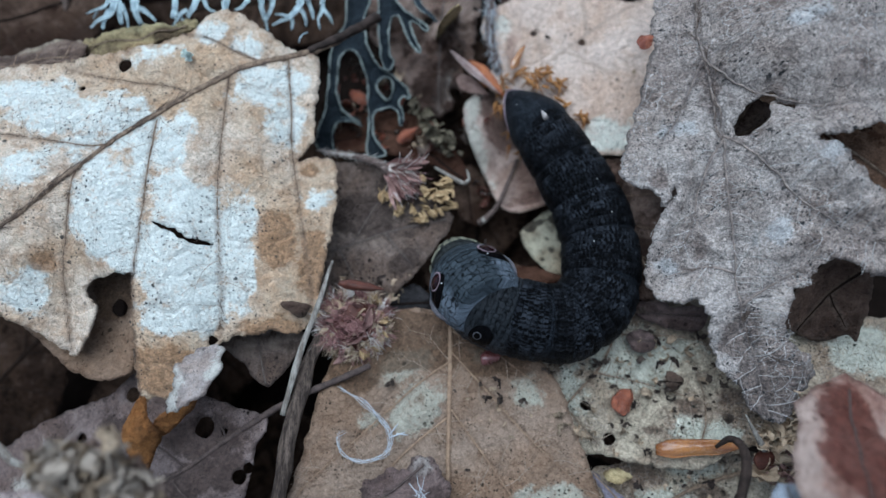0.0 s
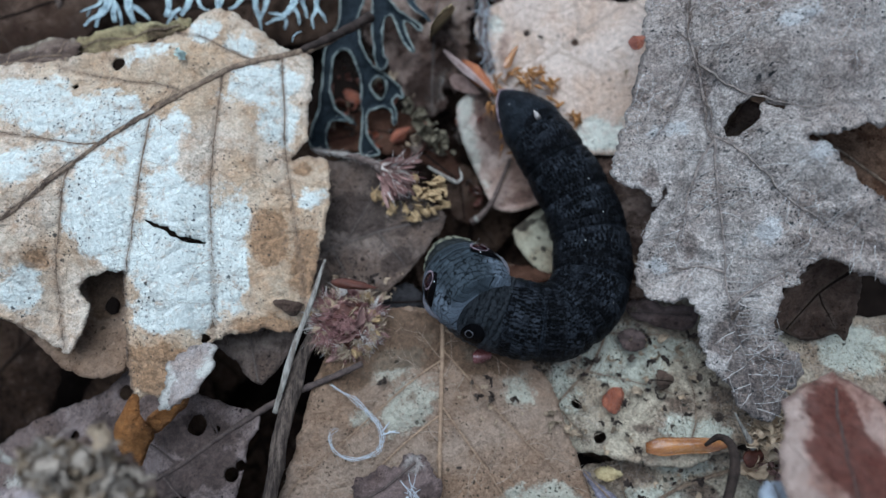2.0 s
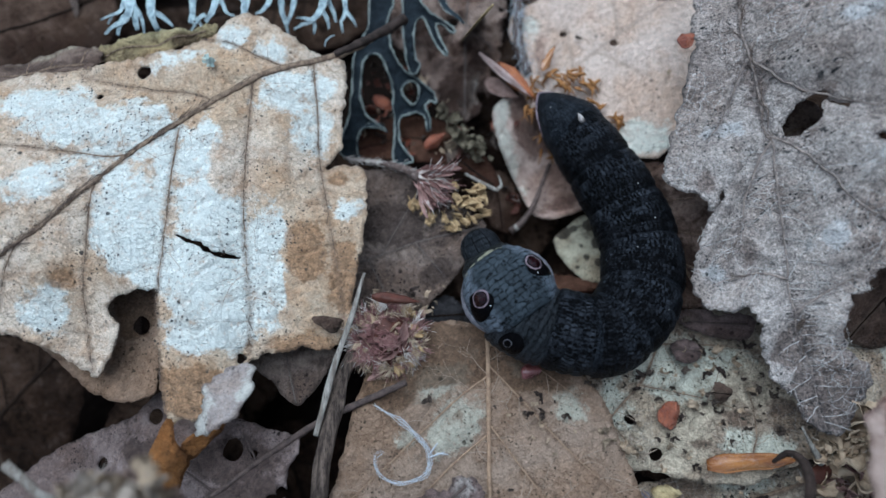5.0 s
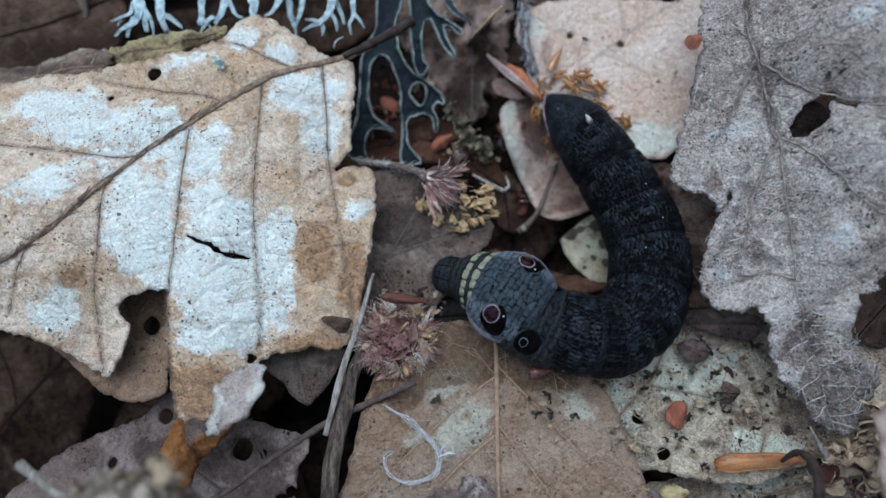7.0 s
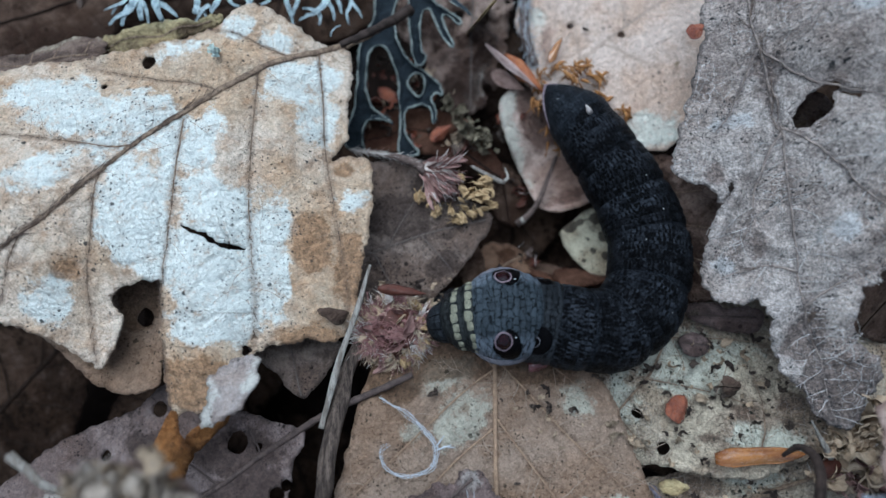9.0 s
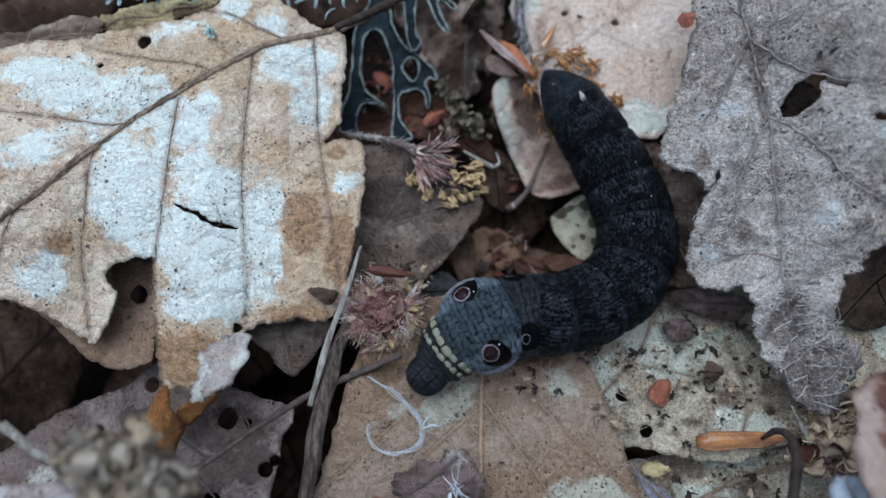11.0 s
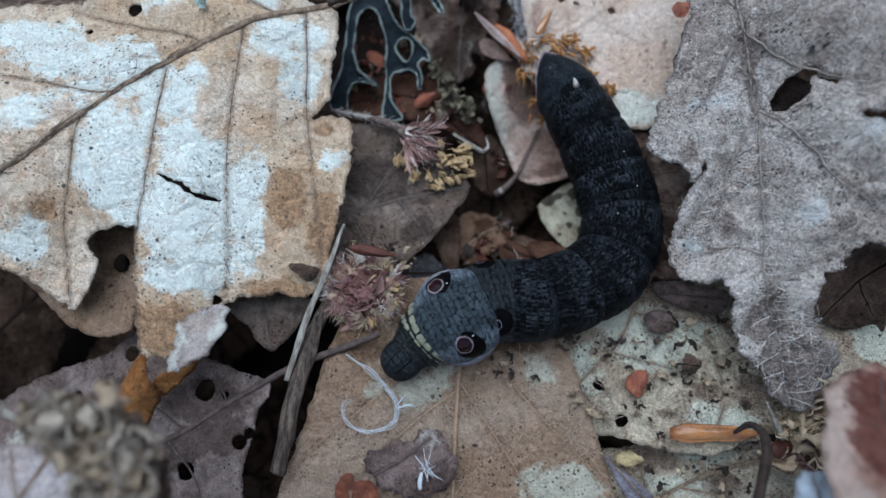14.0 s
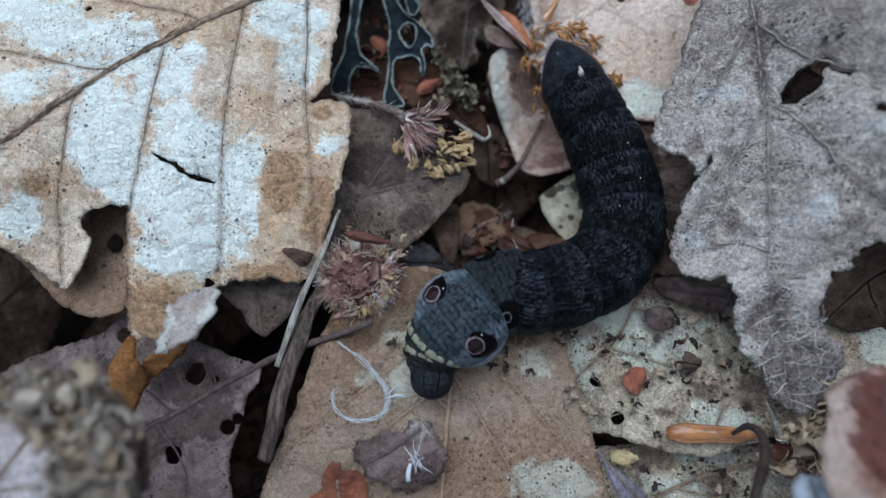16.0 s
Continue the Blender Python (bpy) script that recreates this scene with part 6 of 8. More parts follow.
def caterpillar():
    ob = thing("caterpillar", HOME, "dark grey hawk-moth caterpillar with eye-like spots, curled on dead leaves", "caterpillar")

    def piece(name, s, me, label=""):
        p = part(name, me, ob, label)
        MOVING.append((p, s))
        return p

    # tail: a pointed wedge with the anal plate and a small pale horn
    prof = smooth_profile([(-4.9, 0.15), (-4.2, 1.05), (-3.0, 2.15), (-1.2, 3.3), (0.8, 4.3), (2.6, 4.9), (4.0, 5.05), (5.4, 4.8)], 24)
    v, f, uv = hoop(prof)
    tail = piece("tail_segment", 3.2, mesh_of("tail", v, f, skin_plate, uv=uv), "dark tapered tail end with a pale rim")
    v, f = tube([(4.7, 0, 4.7), (4.4, 0, 5.2), (4.0, 0, 5.5), (3.6, 0, 5.62)], (0.56, 0.42, 0.24, 0.05), 10)
    part("horn", mesh_of("horn", v, f, skin_horn), tail, "short pale tail horn")
    v, f = tube(curve([(1.6, -4.65, 0.2), (-1.2, -3.35, 0.4), (-3.0, -2.2, 0.4), (-4.2, -1.1, 0.4), (-4.95, 0, 0.4), (-4.2, 1.1, 0.4), (-3.0, 2.2, 0.4), (-1.2, 3.35, 0.4), (1.6, 4.65, 0.2)], 0.4), (0.05, 0.17, 0.2, 0.17, 0.05), 6)
    part("plate_rim", mesh_of("rim", v, f, skin_rim), tail, "thin pale rim of the tail plate")
    v, f = patch(prof, 4.5, 0, 0.8, 2.6, 0.03, 0.05)
    part("horn_patch", mesh_of("patch", v, f, skin_band, uv=[(x * 3, y * 3) for x, y, _ in v]), tail, "black skin behind the horn")
    # rings of the body
    count = 40
    for i in range(count):
        s = 7.2 + (49.0 - 7.2) * i / (count - 1)
        r = body_radius(s)
        seg = i % 6
        joint = -0.26 if seg == 0 else 0.0
        r += joint + 0.2 * math.sin(math.pi * seg / 6) + 0.05 * noise.noise((i * 1.7, 0.3, 2))
        prof = [(-1.35, r - 0.5), (-0.8, r - 0.14), (-0.35, r - 0.02), (0.0, r), (0.35, r - 0.02), (0.8, r - 0.14), (1.35, r - 0.5)]
        v, f, uv = hoop(prof, 44)
        piece("body_ring", s, mesh_of("ring", v, f, skin_joint if seg == 0 else skin_band if seg in (4, 5) else skin_body, uv=uv))
    # second eyed segment, with the smaller dark spots
    prof = smooth_profile([(-4.4, 5.2), (-3, 5.75), (0, 6.0), (2.6, 5.9), (4.2, 5.4)], 56, 0.07)
    v, f, uv = hoop(prof, 56)
    seg = piece("eyed_segment", 52.2, mesh_of("eyed", v, f, skin_mid, uv=uv), "dark segment with two small black eye-spots")
    for side in (-1, 1):
        v, f = patch(prof, 0.9, side * 53, 1.75, 2.2, 0.06, 0.1)
        part("eye_spot", mesh_of("spot", v, f, skin_black), seg, "small black eye-spot")
        v, f = patch(prof, 1.4, side * 53, 0.6, 0.8, 0.18, 0.03, hole=0.84, rings=2)
        part("eye_ring", mesh_of("ring", v, f, skin_fold), seg, "thin pinkish ring")
    # first eyed segment: swollen, grey, with the large spots
    prof = smooth_profile([(-5.2, 5.0), (-4.0, 5.85), (-1.5, 6.45), (1.2, 6.25), (3.4, 5.3), (4.9, 3.9)], 64, 0.06)
    v, f, uv = hoop(prof, 64)
    seg = piece("eyed_segment", 59.0, mesh_of("eyed", v, f, skin_grey, uv=uv), "swollen grey segment with two large eye-spots")
    for side in (-1, 1):
        v, f = patch(prof, -0.3, side * 52, 1.9, 2.6, 0.06, 0.12, skew=-0.35, turn=side * 12)
        part("eye_spot", mesh_of("spot", v, f, skin_black), seg, "large black eye-spot")
        v, f = patch(prof, 0.3, side * 43, 1.2, 1.48, 0.2, 0.05, hole=0.84, rings=3)
        part("eye_ring", mesh_of("ring", v, f, skin_rim), seg, "pinkish ring round the pupil")
        v, f = patch(prof, 0.3, side * 43, 0.86, 1.08, 0.2, 0.2)
        part("pupil", mesh_of("pupil", v, f, skin_pupil), seg, "dark maroon pupil")
        v, f = patch(prof, -1.25, side * 36, 0.11, 0.11, 0.14, 0.1, rings=3, sides=10)
        part("pale_dot", mesh_of("dot", v, f, skin_dot), seg, "tiny white wart beside the eye-spot")
        v, f = patch(prof, 0.2, side * 88, 3.9, 0.85, 0.02, 0.5, turn=side * 4)
        part("side_fold", mesh_of("fold", v, f, skin_fold), seg, "pale lilac fold along the flank")
    # breast rings, narrowing to the head, with two bands of cream plates
    for i, (s, r, cream) in enumerate([(63.7, 5.0, 1), (65.0, 4.6, 0), (66.3, 4.4, 1), (67.6, 3.7, 0), (68.8, 3.2, 0)]):
        prof = [(-1.5, r - 0.5), (-0.8, r - 0.1), (-0.2, r), (0.4, r - 0.05), (0.9, r - 0.25), (1.3, r - 0.6)]
        v, f, uv = hoop(prof, 40)
        p = piece("breast_ring", s, mesh_of("breast", v, f, skin_thorax, uv=uv))
        if cream:
            for k in range(9):
                a = -72 + 18 * k + 4 * noise.noise((k * 2.3, s, 4))
                big = 0.85 + 0.35 * abs(noise.noise((k * 1.9, s, 9)))
                v, f = patch(prof, 0.15 - 0.004 * abs(a) + 0.3 * noise.noise((k * 3.1, s, 2)), a, 0.52 * big, 0.145 * r * min(1.0, big), 0.04, 0.13, skew=0.12, box=0.55)
                part("cream_scale", mesh_of("cream", v, f, skin_cream), p, "cream plate of the neck band")
    # head
    prof = smooth_profile([(-2.4, 2.5), (-1, 2.95), (0.5, 2.95), (1.8, 2.4), (2.6, 1.4), (2.9, 0.3)], 16)
    v, f, uv = hoop(prof, 36)
    head = piece("head", 71.2, mesh_of("head", v, f, skin_head, uv=uv), "small round dark grey head")
    for a in (-60, -20, 20, 60):
        v, f = patch(prof, 0.3, a, 1.9, 0.1, 0.01, 0.02)
        part("head_stripe", mesh_of("stripe", v, f, skin_black), head)


caterpillar()


# ---- lichens ----
def lichen_material(name, face, rim, dark):
    """Strap lichen: dull face and pale rims."""
    s = Shader(name)
    grain, fine = s.noise(0.9, 4.0, 0.6), s.noise(4.0, 3.0, 0.7)
    col = s.mix(s.ramp(grain, 0.35, 0.65), face, dark)
    col = s.mix(s.ramp(s.calc("ADD", s.attr("rim"), s.calc("MULTIPLY", s.calc("SUBTRACT", grain, 0.5), 0.35)), 0.86, 0.93), col, rim)
    col = s.mix(s.ramp(fine, 0.45, 0.8, 0.0, 0.5), col, dark)
    return s.done(col, 0.75, s.calc("ADD", grain, fine), 0.3, 0.2)


lichen_face = plain_material("lichen_face", (0.017, 0.022, 0.0265), (0.008, 0.0105, 0.0128), 0.8, 0.6, 0.5, 0.1)
lichen_rim = plain_material("lichen_rim", (0.3, 0.315, 0.275), (0.13, 0.145, 0.135), 1.2, 0.7, 0.3, dirt=0.6)
lichen_dark = lichen_material("lichen_dark", (0.022, 0.032, 0.039), (0.36, 0.38, 0.34), (0.011, 0.015, 0.018))
lichen_pale = lichen_material("lichen_pale", (0.42, 0.49, 0.49), (0.62, 0.68, 0.66), (0.17, 0.21, 0.22))


def strap(points, widths, seed, flat=0.28):
    """A flat lichen branch with thickened rims: vertices, faces and a field that is 1 at its rims."""
    p = curve(points, 0.45)
    p = p + np.array([(0.16 * noise.noise((x, y, seed)), 0.16 * noise.noise((x, y, seed + 7)), 0.3 * noise.noise((x * 0.5, y * 0.5, seed + 3))) for x, y, _ in p])
    sides = 14
    v, f = tube(p, [w / 2 for w in widths], sides, flat, 0.3, seed)
    rim = np.tile([abs(math.cos(2 * math.pi * k / sides)) for k in range(sides)], len(p))
    v = np.array(v)
    # raised rims
    centre = np.repeat(p, sides, 0)
    v[:, 2] += (rim ** 4) * 0.18
    return v, f, rim


def lichen(label, material, branches, seed):
    ob = thing("lichen", branches[0][0][0], label, "lichen")
    base = np.array(branches[0][0][0])
    for i, (points, widths) in enumerate(branches):
        v, f, rim = strap(np.array(points) - base, [w * (0.78 if seed > 10 else 1.0) for w in widths], seed + i)
        part("branch", mesh_of("strap", v, f, material, fields={"rim": rim}), ob)


def lichen_sheet(label, outline, holes, heights, seed):
    """A flat forked lichen blade with oval gaps, cupped, with raised pale rims."""
    ring = ragged(outline, 0.3, 0.14, seed)
    cuts = [ragged(h, 0.25, 0.1, seed + 1 + i) for i, h in enumerate(holes)]
    flat, tri = cut_sheet(ring, cuts, 0.35, np.random.default_rng(seed))
    far = np.min([to_lines(flat, np.r_[line, line[:1]]) for line in [ring] + cuts], axis=0)
    bumps = np.array([0.7 * noise.noise((x * 0.25, y * 0.25, seed)) + 0.25 * noise.noise((x * 1.1, y * 1.1, seed)) for x, y in flat])
    z = relief(heights)(flat) + bumps + 0.4 * np.exp(-(far / 0.35) ** 2) - 0.25 * np.minimum(far, 1.5)
    base = np.array((*flat.mean(0), float(z.min())))
    ob = thing("lichen", base, label, "lichen")
    verts = np.c_[flat, z] - base
    a, b, c = verts[tri[:, 0]], verts[tri[:, 1]], verts[tri[:, 2]]
    down = np.cross(b - a, c - a)[:, 2] < 0
    tri[down] = tri[down][:, ::-1]
    blade = part("blade", mesh_of("lichen", verts, tri, lichen_face), ob)
    shell = blade.modifiers.new("thickness", "SOLIDIFY")
    shell.thickness, shell.offset = 0.3 * MM, -1
    for i, line in enumerate([ring] + cuts):
        near = np.array([z[np.argmin(((flat - q) ** 2).sum(1))] for q in line])
        p = np.c_[line, near + 0.05] - base
        r = [0.03 + 0.17 * max(0.0, min(1.0, 0.75 + 1.3 * noise.noise((x * 0.5, y * 0.5, seed + 5)))) for x, y in line]
        part("rim", mesh_of("rim", *tube(np.r_[p, p[:1]], r + r[:1], 6, 0.8, 0.6, seed), lichen_rim), blade, "whitish raised rim")


lichen_sheet("dark blue-grey strap lichen with pale rims and oval gaps", [
    (-17.3, 67.2), (-17.3, 62.4), (-17.5, 59.1), (-20.0, 55.2), (-20.4, 51.3), (-20.5, 47.6), (-21.1, 43.2), (-22.4, 39.9), (-22.9, 37.7), (-21.5, 36.7), (-18.8, 35.9), (-19.8, 37.9), (-19.5, 40.7), (-18.2, 42.0),
    (-16.5, 41.5), (-14.4, 40.9), (-16.5, 42.6), (-17.9, 43.6), (-18.6, 45.1), (-19.1, 47.6), (-19.0, 50.3), (-18.6, 52.9), (-17.6, 54.4), (-16.5, 54.7), (-15.2, 53.7), (-14.3, 51.7), (-13.6, 49.6), (-13.2, 47.1),
    (-13.4, 44.4), (-13.0, 41.9), (-13.2, 39.5), (-13.7, 35.4), (-11.5, 35.0), (-9.7, 35.3), (-11.1, 36.9), (-12.2, 38.6), (-12.5, 41.3), (-12.3, 43.0), (-10.7, 43.8), (-9.1, 44.2), (-7.8, 43.0), (-7.7, 40.5),
    (-7.0, 40.7), (-7.1, 43.4), (-8.1, 44.9), (-6.8, 46.0), (-5.9, 45.1), (-6.1, 46.8), (-7.2, 48.1), (-8.9, 49.7), (-10.6, 50.6), (-12.2, 52.4), (-13.5, 54.8), (-13.9, 57.2), (-14.3, 60.5), (-13.1, 63.3), (-13.1, 67.1)],
    [[(-11.5, 48.9), (-10.4, 49.7), (-9.1, 49.1), (-8.8, 47.7), (-9.2, 46.1), (-10.1, 45.3), (-11.1, 46.2), (-11.9, 47.5)]],
    [(-15.0, 66.0, 0.0), (-17.5, 56.5, -1.5), (-21.8, 38.5, -4.0), (-12.0, 36.0, -3.0), (-8.0, 46.0, -2.2), (-19.5, 47.0, -2.5)], 91)
lichen_sheet("dark forked lichen strap with whitish rims", [
    (-11.4, 65.8), (-8.9, 65.8), (-8.5, 62.5), (-7.2, 61.0), (-5.6, 59.7), (-2.6, 57.4), (-2.7, 56.4), (-4.5, 58.2), (-6.2, 58.8), (-4.7, 55.0), (-3.7, 52.7), (-4.9, 53.3), (-6.5, 56.4), (-7.8, 59.9), (-9.3, 59.6), (-9.6, 55.6), (-9.4, 52.8), (-8.3, 51.4), (-9.7, 49.8), (-10.9, 51.6), (-11.4, 56.5), (-11.5, 61.1)],
    [], [(-10.0, 65.0, 1.0), (-9.6, 50.5, -0.5), (-3.0, 57.0, 1.2), (-4.4, 53.4, 0.5)], 95)
lichen("small grey lichen straps with pale rims", lichen_dark, [
    ([(-5.9, 65.5, 1.5), (-4.1, 61.3, 1.8), (-2.2, 59.4, 2.0), (-1.1, 58.0, 2.0)], (1.6, 1.3, 0.9, 0.5)),
    ([(-18.0, 41.9, -2.8), (-15.9, 42.2, -3.0), (-14.4, 41.1, -3.6)], (0.7, 0.6, 0.4)),
], 3)
lichen("pale blue-grey bushy lichen behind the dead leaf", lichen_pale, [
    ([(-58.4, 69.0, 2.0), (-56.1, 60.7, 5.0), (-56.4, 57.7, 5.5), (-58.4, 56.7, 5.0), (-60.2, 55.6, 4.5)], (2.6, 2.6, 2.0, 1.3, 0.5)),
    ([(-56.4, 58.1, 5.5), (-57.5, 56.6, 5.0), (-57.9, 55.3, 4.5)], (1.5, 1.1, 0.6)),
    ([(-56.0, 61.7, 5.0), (-55.1, 58.6, 5.0), (-54.9, 56.3, 4.5)], (1.6, 1.5, 0.8)),
    ([(-54.5, 67.9, 2.0), (-52.7, 59.6, 5.0), (-52.0, 57.4, 5.0), (-51.6, 56.2, 4.0)], (2.0, 1.8, 1.7, 0.9)),
    ([(-52.2, 59.0, 5.0), (-50.8, 58.5, 4.5), (-49.3, 57.1, 4.0)], (1.3, 1.0, 0.4)),
    ([(-47.1, 67.8, 2.0), (-46.2, 61.2, 4.0), (-46.2, 57.5, 4.0)], (1.6, 1.5, 1.0)),
    ([(-42.7, 67.7, 2.0), (-42.4, 60.4, 4.5), (-44.0, 57.9, 4.0)], (1.9, 1.7, 0.9)),
    ([(-39.0, 68.4, 1.0), (-37.9, 61.7, 3.0), (-38.0, 59.3, 3.0)], (2.6, 2.2, 1.0)),
    ([(-32.9, 66.6, 2.0), (-33.7, 59.8, 5.0), (-35.4, 58.4, 5.0)], (1.5, 1.3, 0.5)),
    ([(-32.9, 66.8, 0.0), (-32.2, 61.7, 1.0), (-31.5, 59.4, 1.0), (-31.2, 57.4, 0.0)], (1.3, 1.2, 0.9, 0.4)),
    ([(-30.2, 65.7, 0.0), (-30.4, 61.5, 1.0), (-31.4, 58.7, 1.0)], (1.1, 1.0, 0.5)),
    ([(-24.0, 66.5, 2.0), (-24.9, 59.9, 4.0), (-26.5, 57.7, 4.0), (-28.0, 57.4, 3.5), (-29.3, 56.4, 3.5)], (2.0, 1.7, 1.5, 1.0, 0.4)),
    ([(-26.3, 57.9, 4.0), (-25.9, 57.0, 3.5), (-26.1, 55.8, 3.0)], (1.0, 0.8, 0.4)),
    ([(-24.2, 63.3, 2.0), (-23.2, 60.5, 2.0), (-22.6, 58.6, 2.0)], (1.0, 0.8, 0.4)),
    ([(-57.6, 65.1, 3.0), (-57.5, 59.7, 5.0), (-59.0, 58.5, 5.0), (-60.9, 57.9, 4.6)], (1.3, 1.0, 0.7, 0.3)),
    ([(-59.0, 58.5, 5.0), (-59.7, 57.3, 4.6)], (0.6, 0.3)),
    ([(-54.9, 59.6, 5.0), (-54.0, 57.7, 4.8), (-53.9, 55.7, 4.2)], (0.9, 0.7, 0.3)),
    ([(-51.7, 56.6, 4.0), (-50.7, 56.0, 3.6), (-50.4, 55.0, 3.2)], (0.7, 0.5, 0.3)),
    ([(-46.3, 59.1, 4.0), (-45.0, 57.8, 3.8), (-44.7, 56.4, 3.4)], (0.9, 0.6, 0.3)),
    ([(-44.0, 59.1, 4.0), (-44.9, 58.4, 4.2), (-46.0, 56.8, 3.8), (-46.9, 55.9, 3.4)], (0.9, 0.7, 0.5, 0.3)),
    ([(-41.8, 62.2, 4.0), (-40.5, 59.5, 4.0), (-39.3, 59.0, 3.8)], (1.0, 0.8, 0.4)),
    ([(-26.5, 57.7, 4.0), (-27.6, 58.2, 4.2), (-28.9, 58.3, 4.0)], (0.9, 0.6, 0.3)),
    ([(-24.9, 59.9, 4.0), (-23.8, 58.1, 3.6), (-23.7, 56.7, 3.2)], (1.0, 0.7, 0.3)),
    ([(-21.3, 64.3, 2.0), (-21.0, 60.3, 2.6), (-21.7, 58.2, 2.4), (-21.4, 56.6, 2.0)], (1.1, 1.0, 0.7, 0.3)),
    ([(-21.0, 60.3, 2.6), (-19.9, 59.0, 2.4), (-19.3, 57.8, 2.0)], (0.8, 0.6, 0.3)),
    ([(-22.8, 49.3, 11.2), (-22.4, 49.7, 12.0), (-21.8, 50.0, 12.5), (-21.0, 50.3, 12.6)], (0.45, 0.4, 0.35, 0.25)),
], 21)


# ---- stalks, straws, threads ----
straw_pale = plain_material("straw_pale", (0.36, 0.325, 0.275), (0.15, 0.12, 0.095), 1.8, 0.55, 0.5, along=(1, 0.12, 1), dark=(0.05, 0.038, 0.03), dirt=0.8)
bark = plain_material("bark", (0.17, 0.125, 0.095), (0.035, 0.025, 0.02), 1.5, 0.75, 0.9, along=(1, 0.13, 1), dirt=0.8)
stalk_brown = plain_material("stalk_brown", (0.16, 0.115, 0.095), (0.07, 0.048, 0.04), 1.4, 0.6, 0.4, dirt=0.7)
stalk_dark = plain_material("stalk_dark", (0.05, 0.034, 0.027), (0.02, 0.014, 0.011), 0.8, 0.75, 0.4)
fibre_white = plain_material("fibre_white", (0.46, 0.46, 0.46), (0.32, 0.32, 0.33), 1.0, 0.7, 0.1, dirt=0.2)


def stick(name, label, category, material, points, radii, flat=1.0, sides=14, rough=0.5, seed=0):
    base = np.array(points[0])
    v, f = tube(curve(np.array(points) - base, 0.6), radii, sides, flat, rough, seed, rate=0.22)
    ob = new(name, mesh_of(name, v, f, material))
    ob.location = base * MM
    return tagged(ob, label, category)


stick("straw", "pale split grass straw leaning over the flower head", "straw", straw_pale, [(-16.8, 14.7, 9.0), (-18.4, 8.8, 9.5), (-20.8, 1.7, 9.5), (-22.5, -4.4, 9.0), (-23.5, -8.1, 8.5)], (0.2, 0.34, 0.45, 0.48, 0.42), 0.45, seed=2)
stick("twig", "dark weathered twig with a broken end", "twig", bark, [(-18.3, 5.2, 5.5), (-20.4, -1.2, 7.0), (-21.7, -7.7, 8.5), (-22.5, -13.1, 9.5), (-23.0, -19.1, 10.5), (-23.2, -20.3, 10.5)], (0.7, 1.0, 1.15, 1.2, 1.15, 0.9), 0.85, seed=5)
stick("leaf_stalk", "thin brown leaf stalk with a pale tip", "stalk", stalk_brown, [(13.0, 34.4, -2.0), (11.4, 30.4, -2.5), (9.8, 26.8, -2.5), (8.0, 24.5, -3.0), (6.1, 23.1, -3.0)], (0.3, 0.33, 0.38, 0.45, 0.55), seed=7)
stick("stalk_tip", "pale knob of a thin stalk", "stalk", straw_pale, [(7.2, 23.8, -2.6), (6.7, 23.4, -2.6)], (0.55, 0.6, 0.4), seed=8)
stick("dark_stalk", "dark bent stalk standing up before the leaves", "stalk", stalk_dark, [(37.8, -12.0, 13.0), (38.8, -10.7, 15.0), (39.5, -11.3, 17.0), (38.9, -13.6, 19.0), (36.6, -17.1, 22.0), (33.9, -20.9, 25.0)], (0.25, 0.6, 0.65, 0.65, 0.65, 0.65), seed=9)
stick("bristle", "stiff pale grass splinter", "straw", straw_pale, [(42.7, -7.7, 12.0), (44.2, -10.2, 11.0), (46.0, -12.9, 10.0)], (0.14, 0.3, 0.45), 0.6, seed=11)
stick("pale_stem", "pale thin curved stem end", "stem", straw_pale, [(-1.4, 32.3, 0.0), (1.5, 30.2, 1.0), (3.6, 29.0, 1.5), (4.4, 29.7, 1.5), (4.0, 31.6, 1.0)], (0.22, 0.3, 0.33, 0.26, 0.1), 0.7, seed=13)
stick("pale_stem", "pale bent stem under crumbly debris", "stem", straw_pale, [(-55.9, -9.1, 24.0), (-53.0, -10.6, 25.0), (-50.8, -11.8, 26.0), (-48.9, -12.5, 26.0)], (0.6, 0.55, 0.5, 0.3), 0.7, seed=14)


def fuzzy_stem():
    """A grey furry stem behind the bud scales."""
    line = curve([(8.0, 68.1, 0.0), (8.5, 62.5, 0.0), (8.3, 57.2, -0.4), (9.0, 53.0, -0.6), (10.0, 50.2, -1.0)], 0.6)
    ob = thing("furry_stem", line[0], "grey furry flower stem lying on the pale leaf", "stem")
    v, f = tube(line - line[0], (0.75, 0.8, 0.8, 0.9, 0.7), 9, 0.8, 0.4, 4)
    part("stem", mesh_of("stem", v, f, stalk_brown), ob)
    rng = np.random.default_rng(17)
    pieces = []
    for k in range(420):
        p = line[int(rng.integers(0, len(line)))] - line[0] + rng.normal(0, 0.4, 3)
        w = rng.normal(0, 0.6, 3) + (0.1, -1.0, 0.2)
        pieces.append(tube([p, p + w * 0.7, p + w * 1.3 + rng.normal(0, 0.25, 3)], (0.045, 0.045, 0.015), 4))
    tagged(part("fur", mesh_of("fur", *joined(*pieces), fibre_white), ob, "whitish fur"), kind="stuff")


fuzzy_stem()


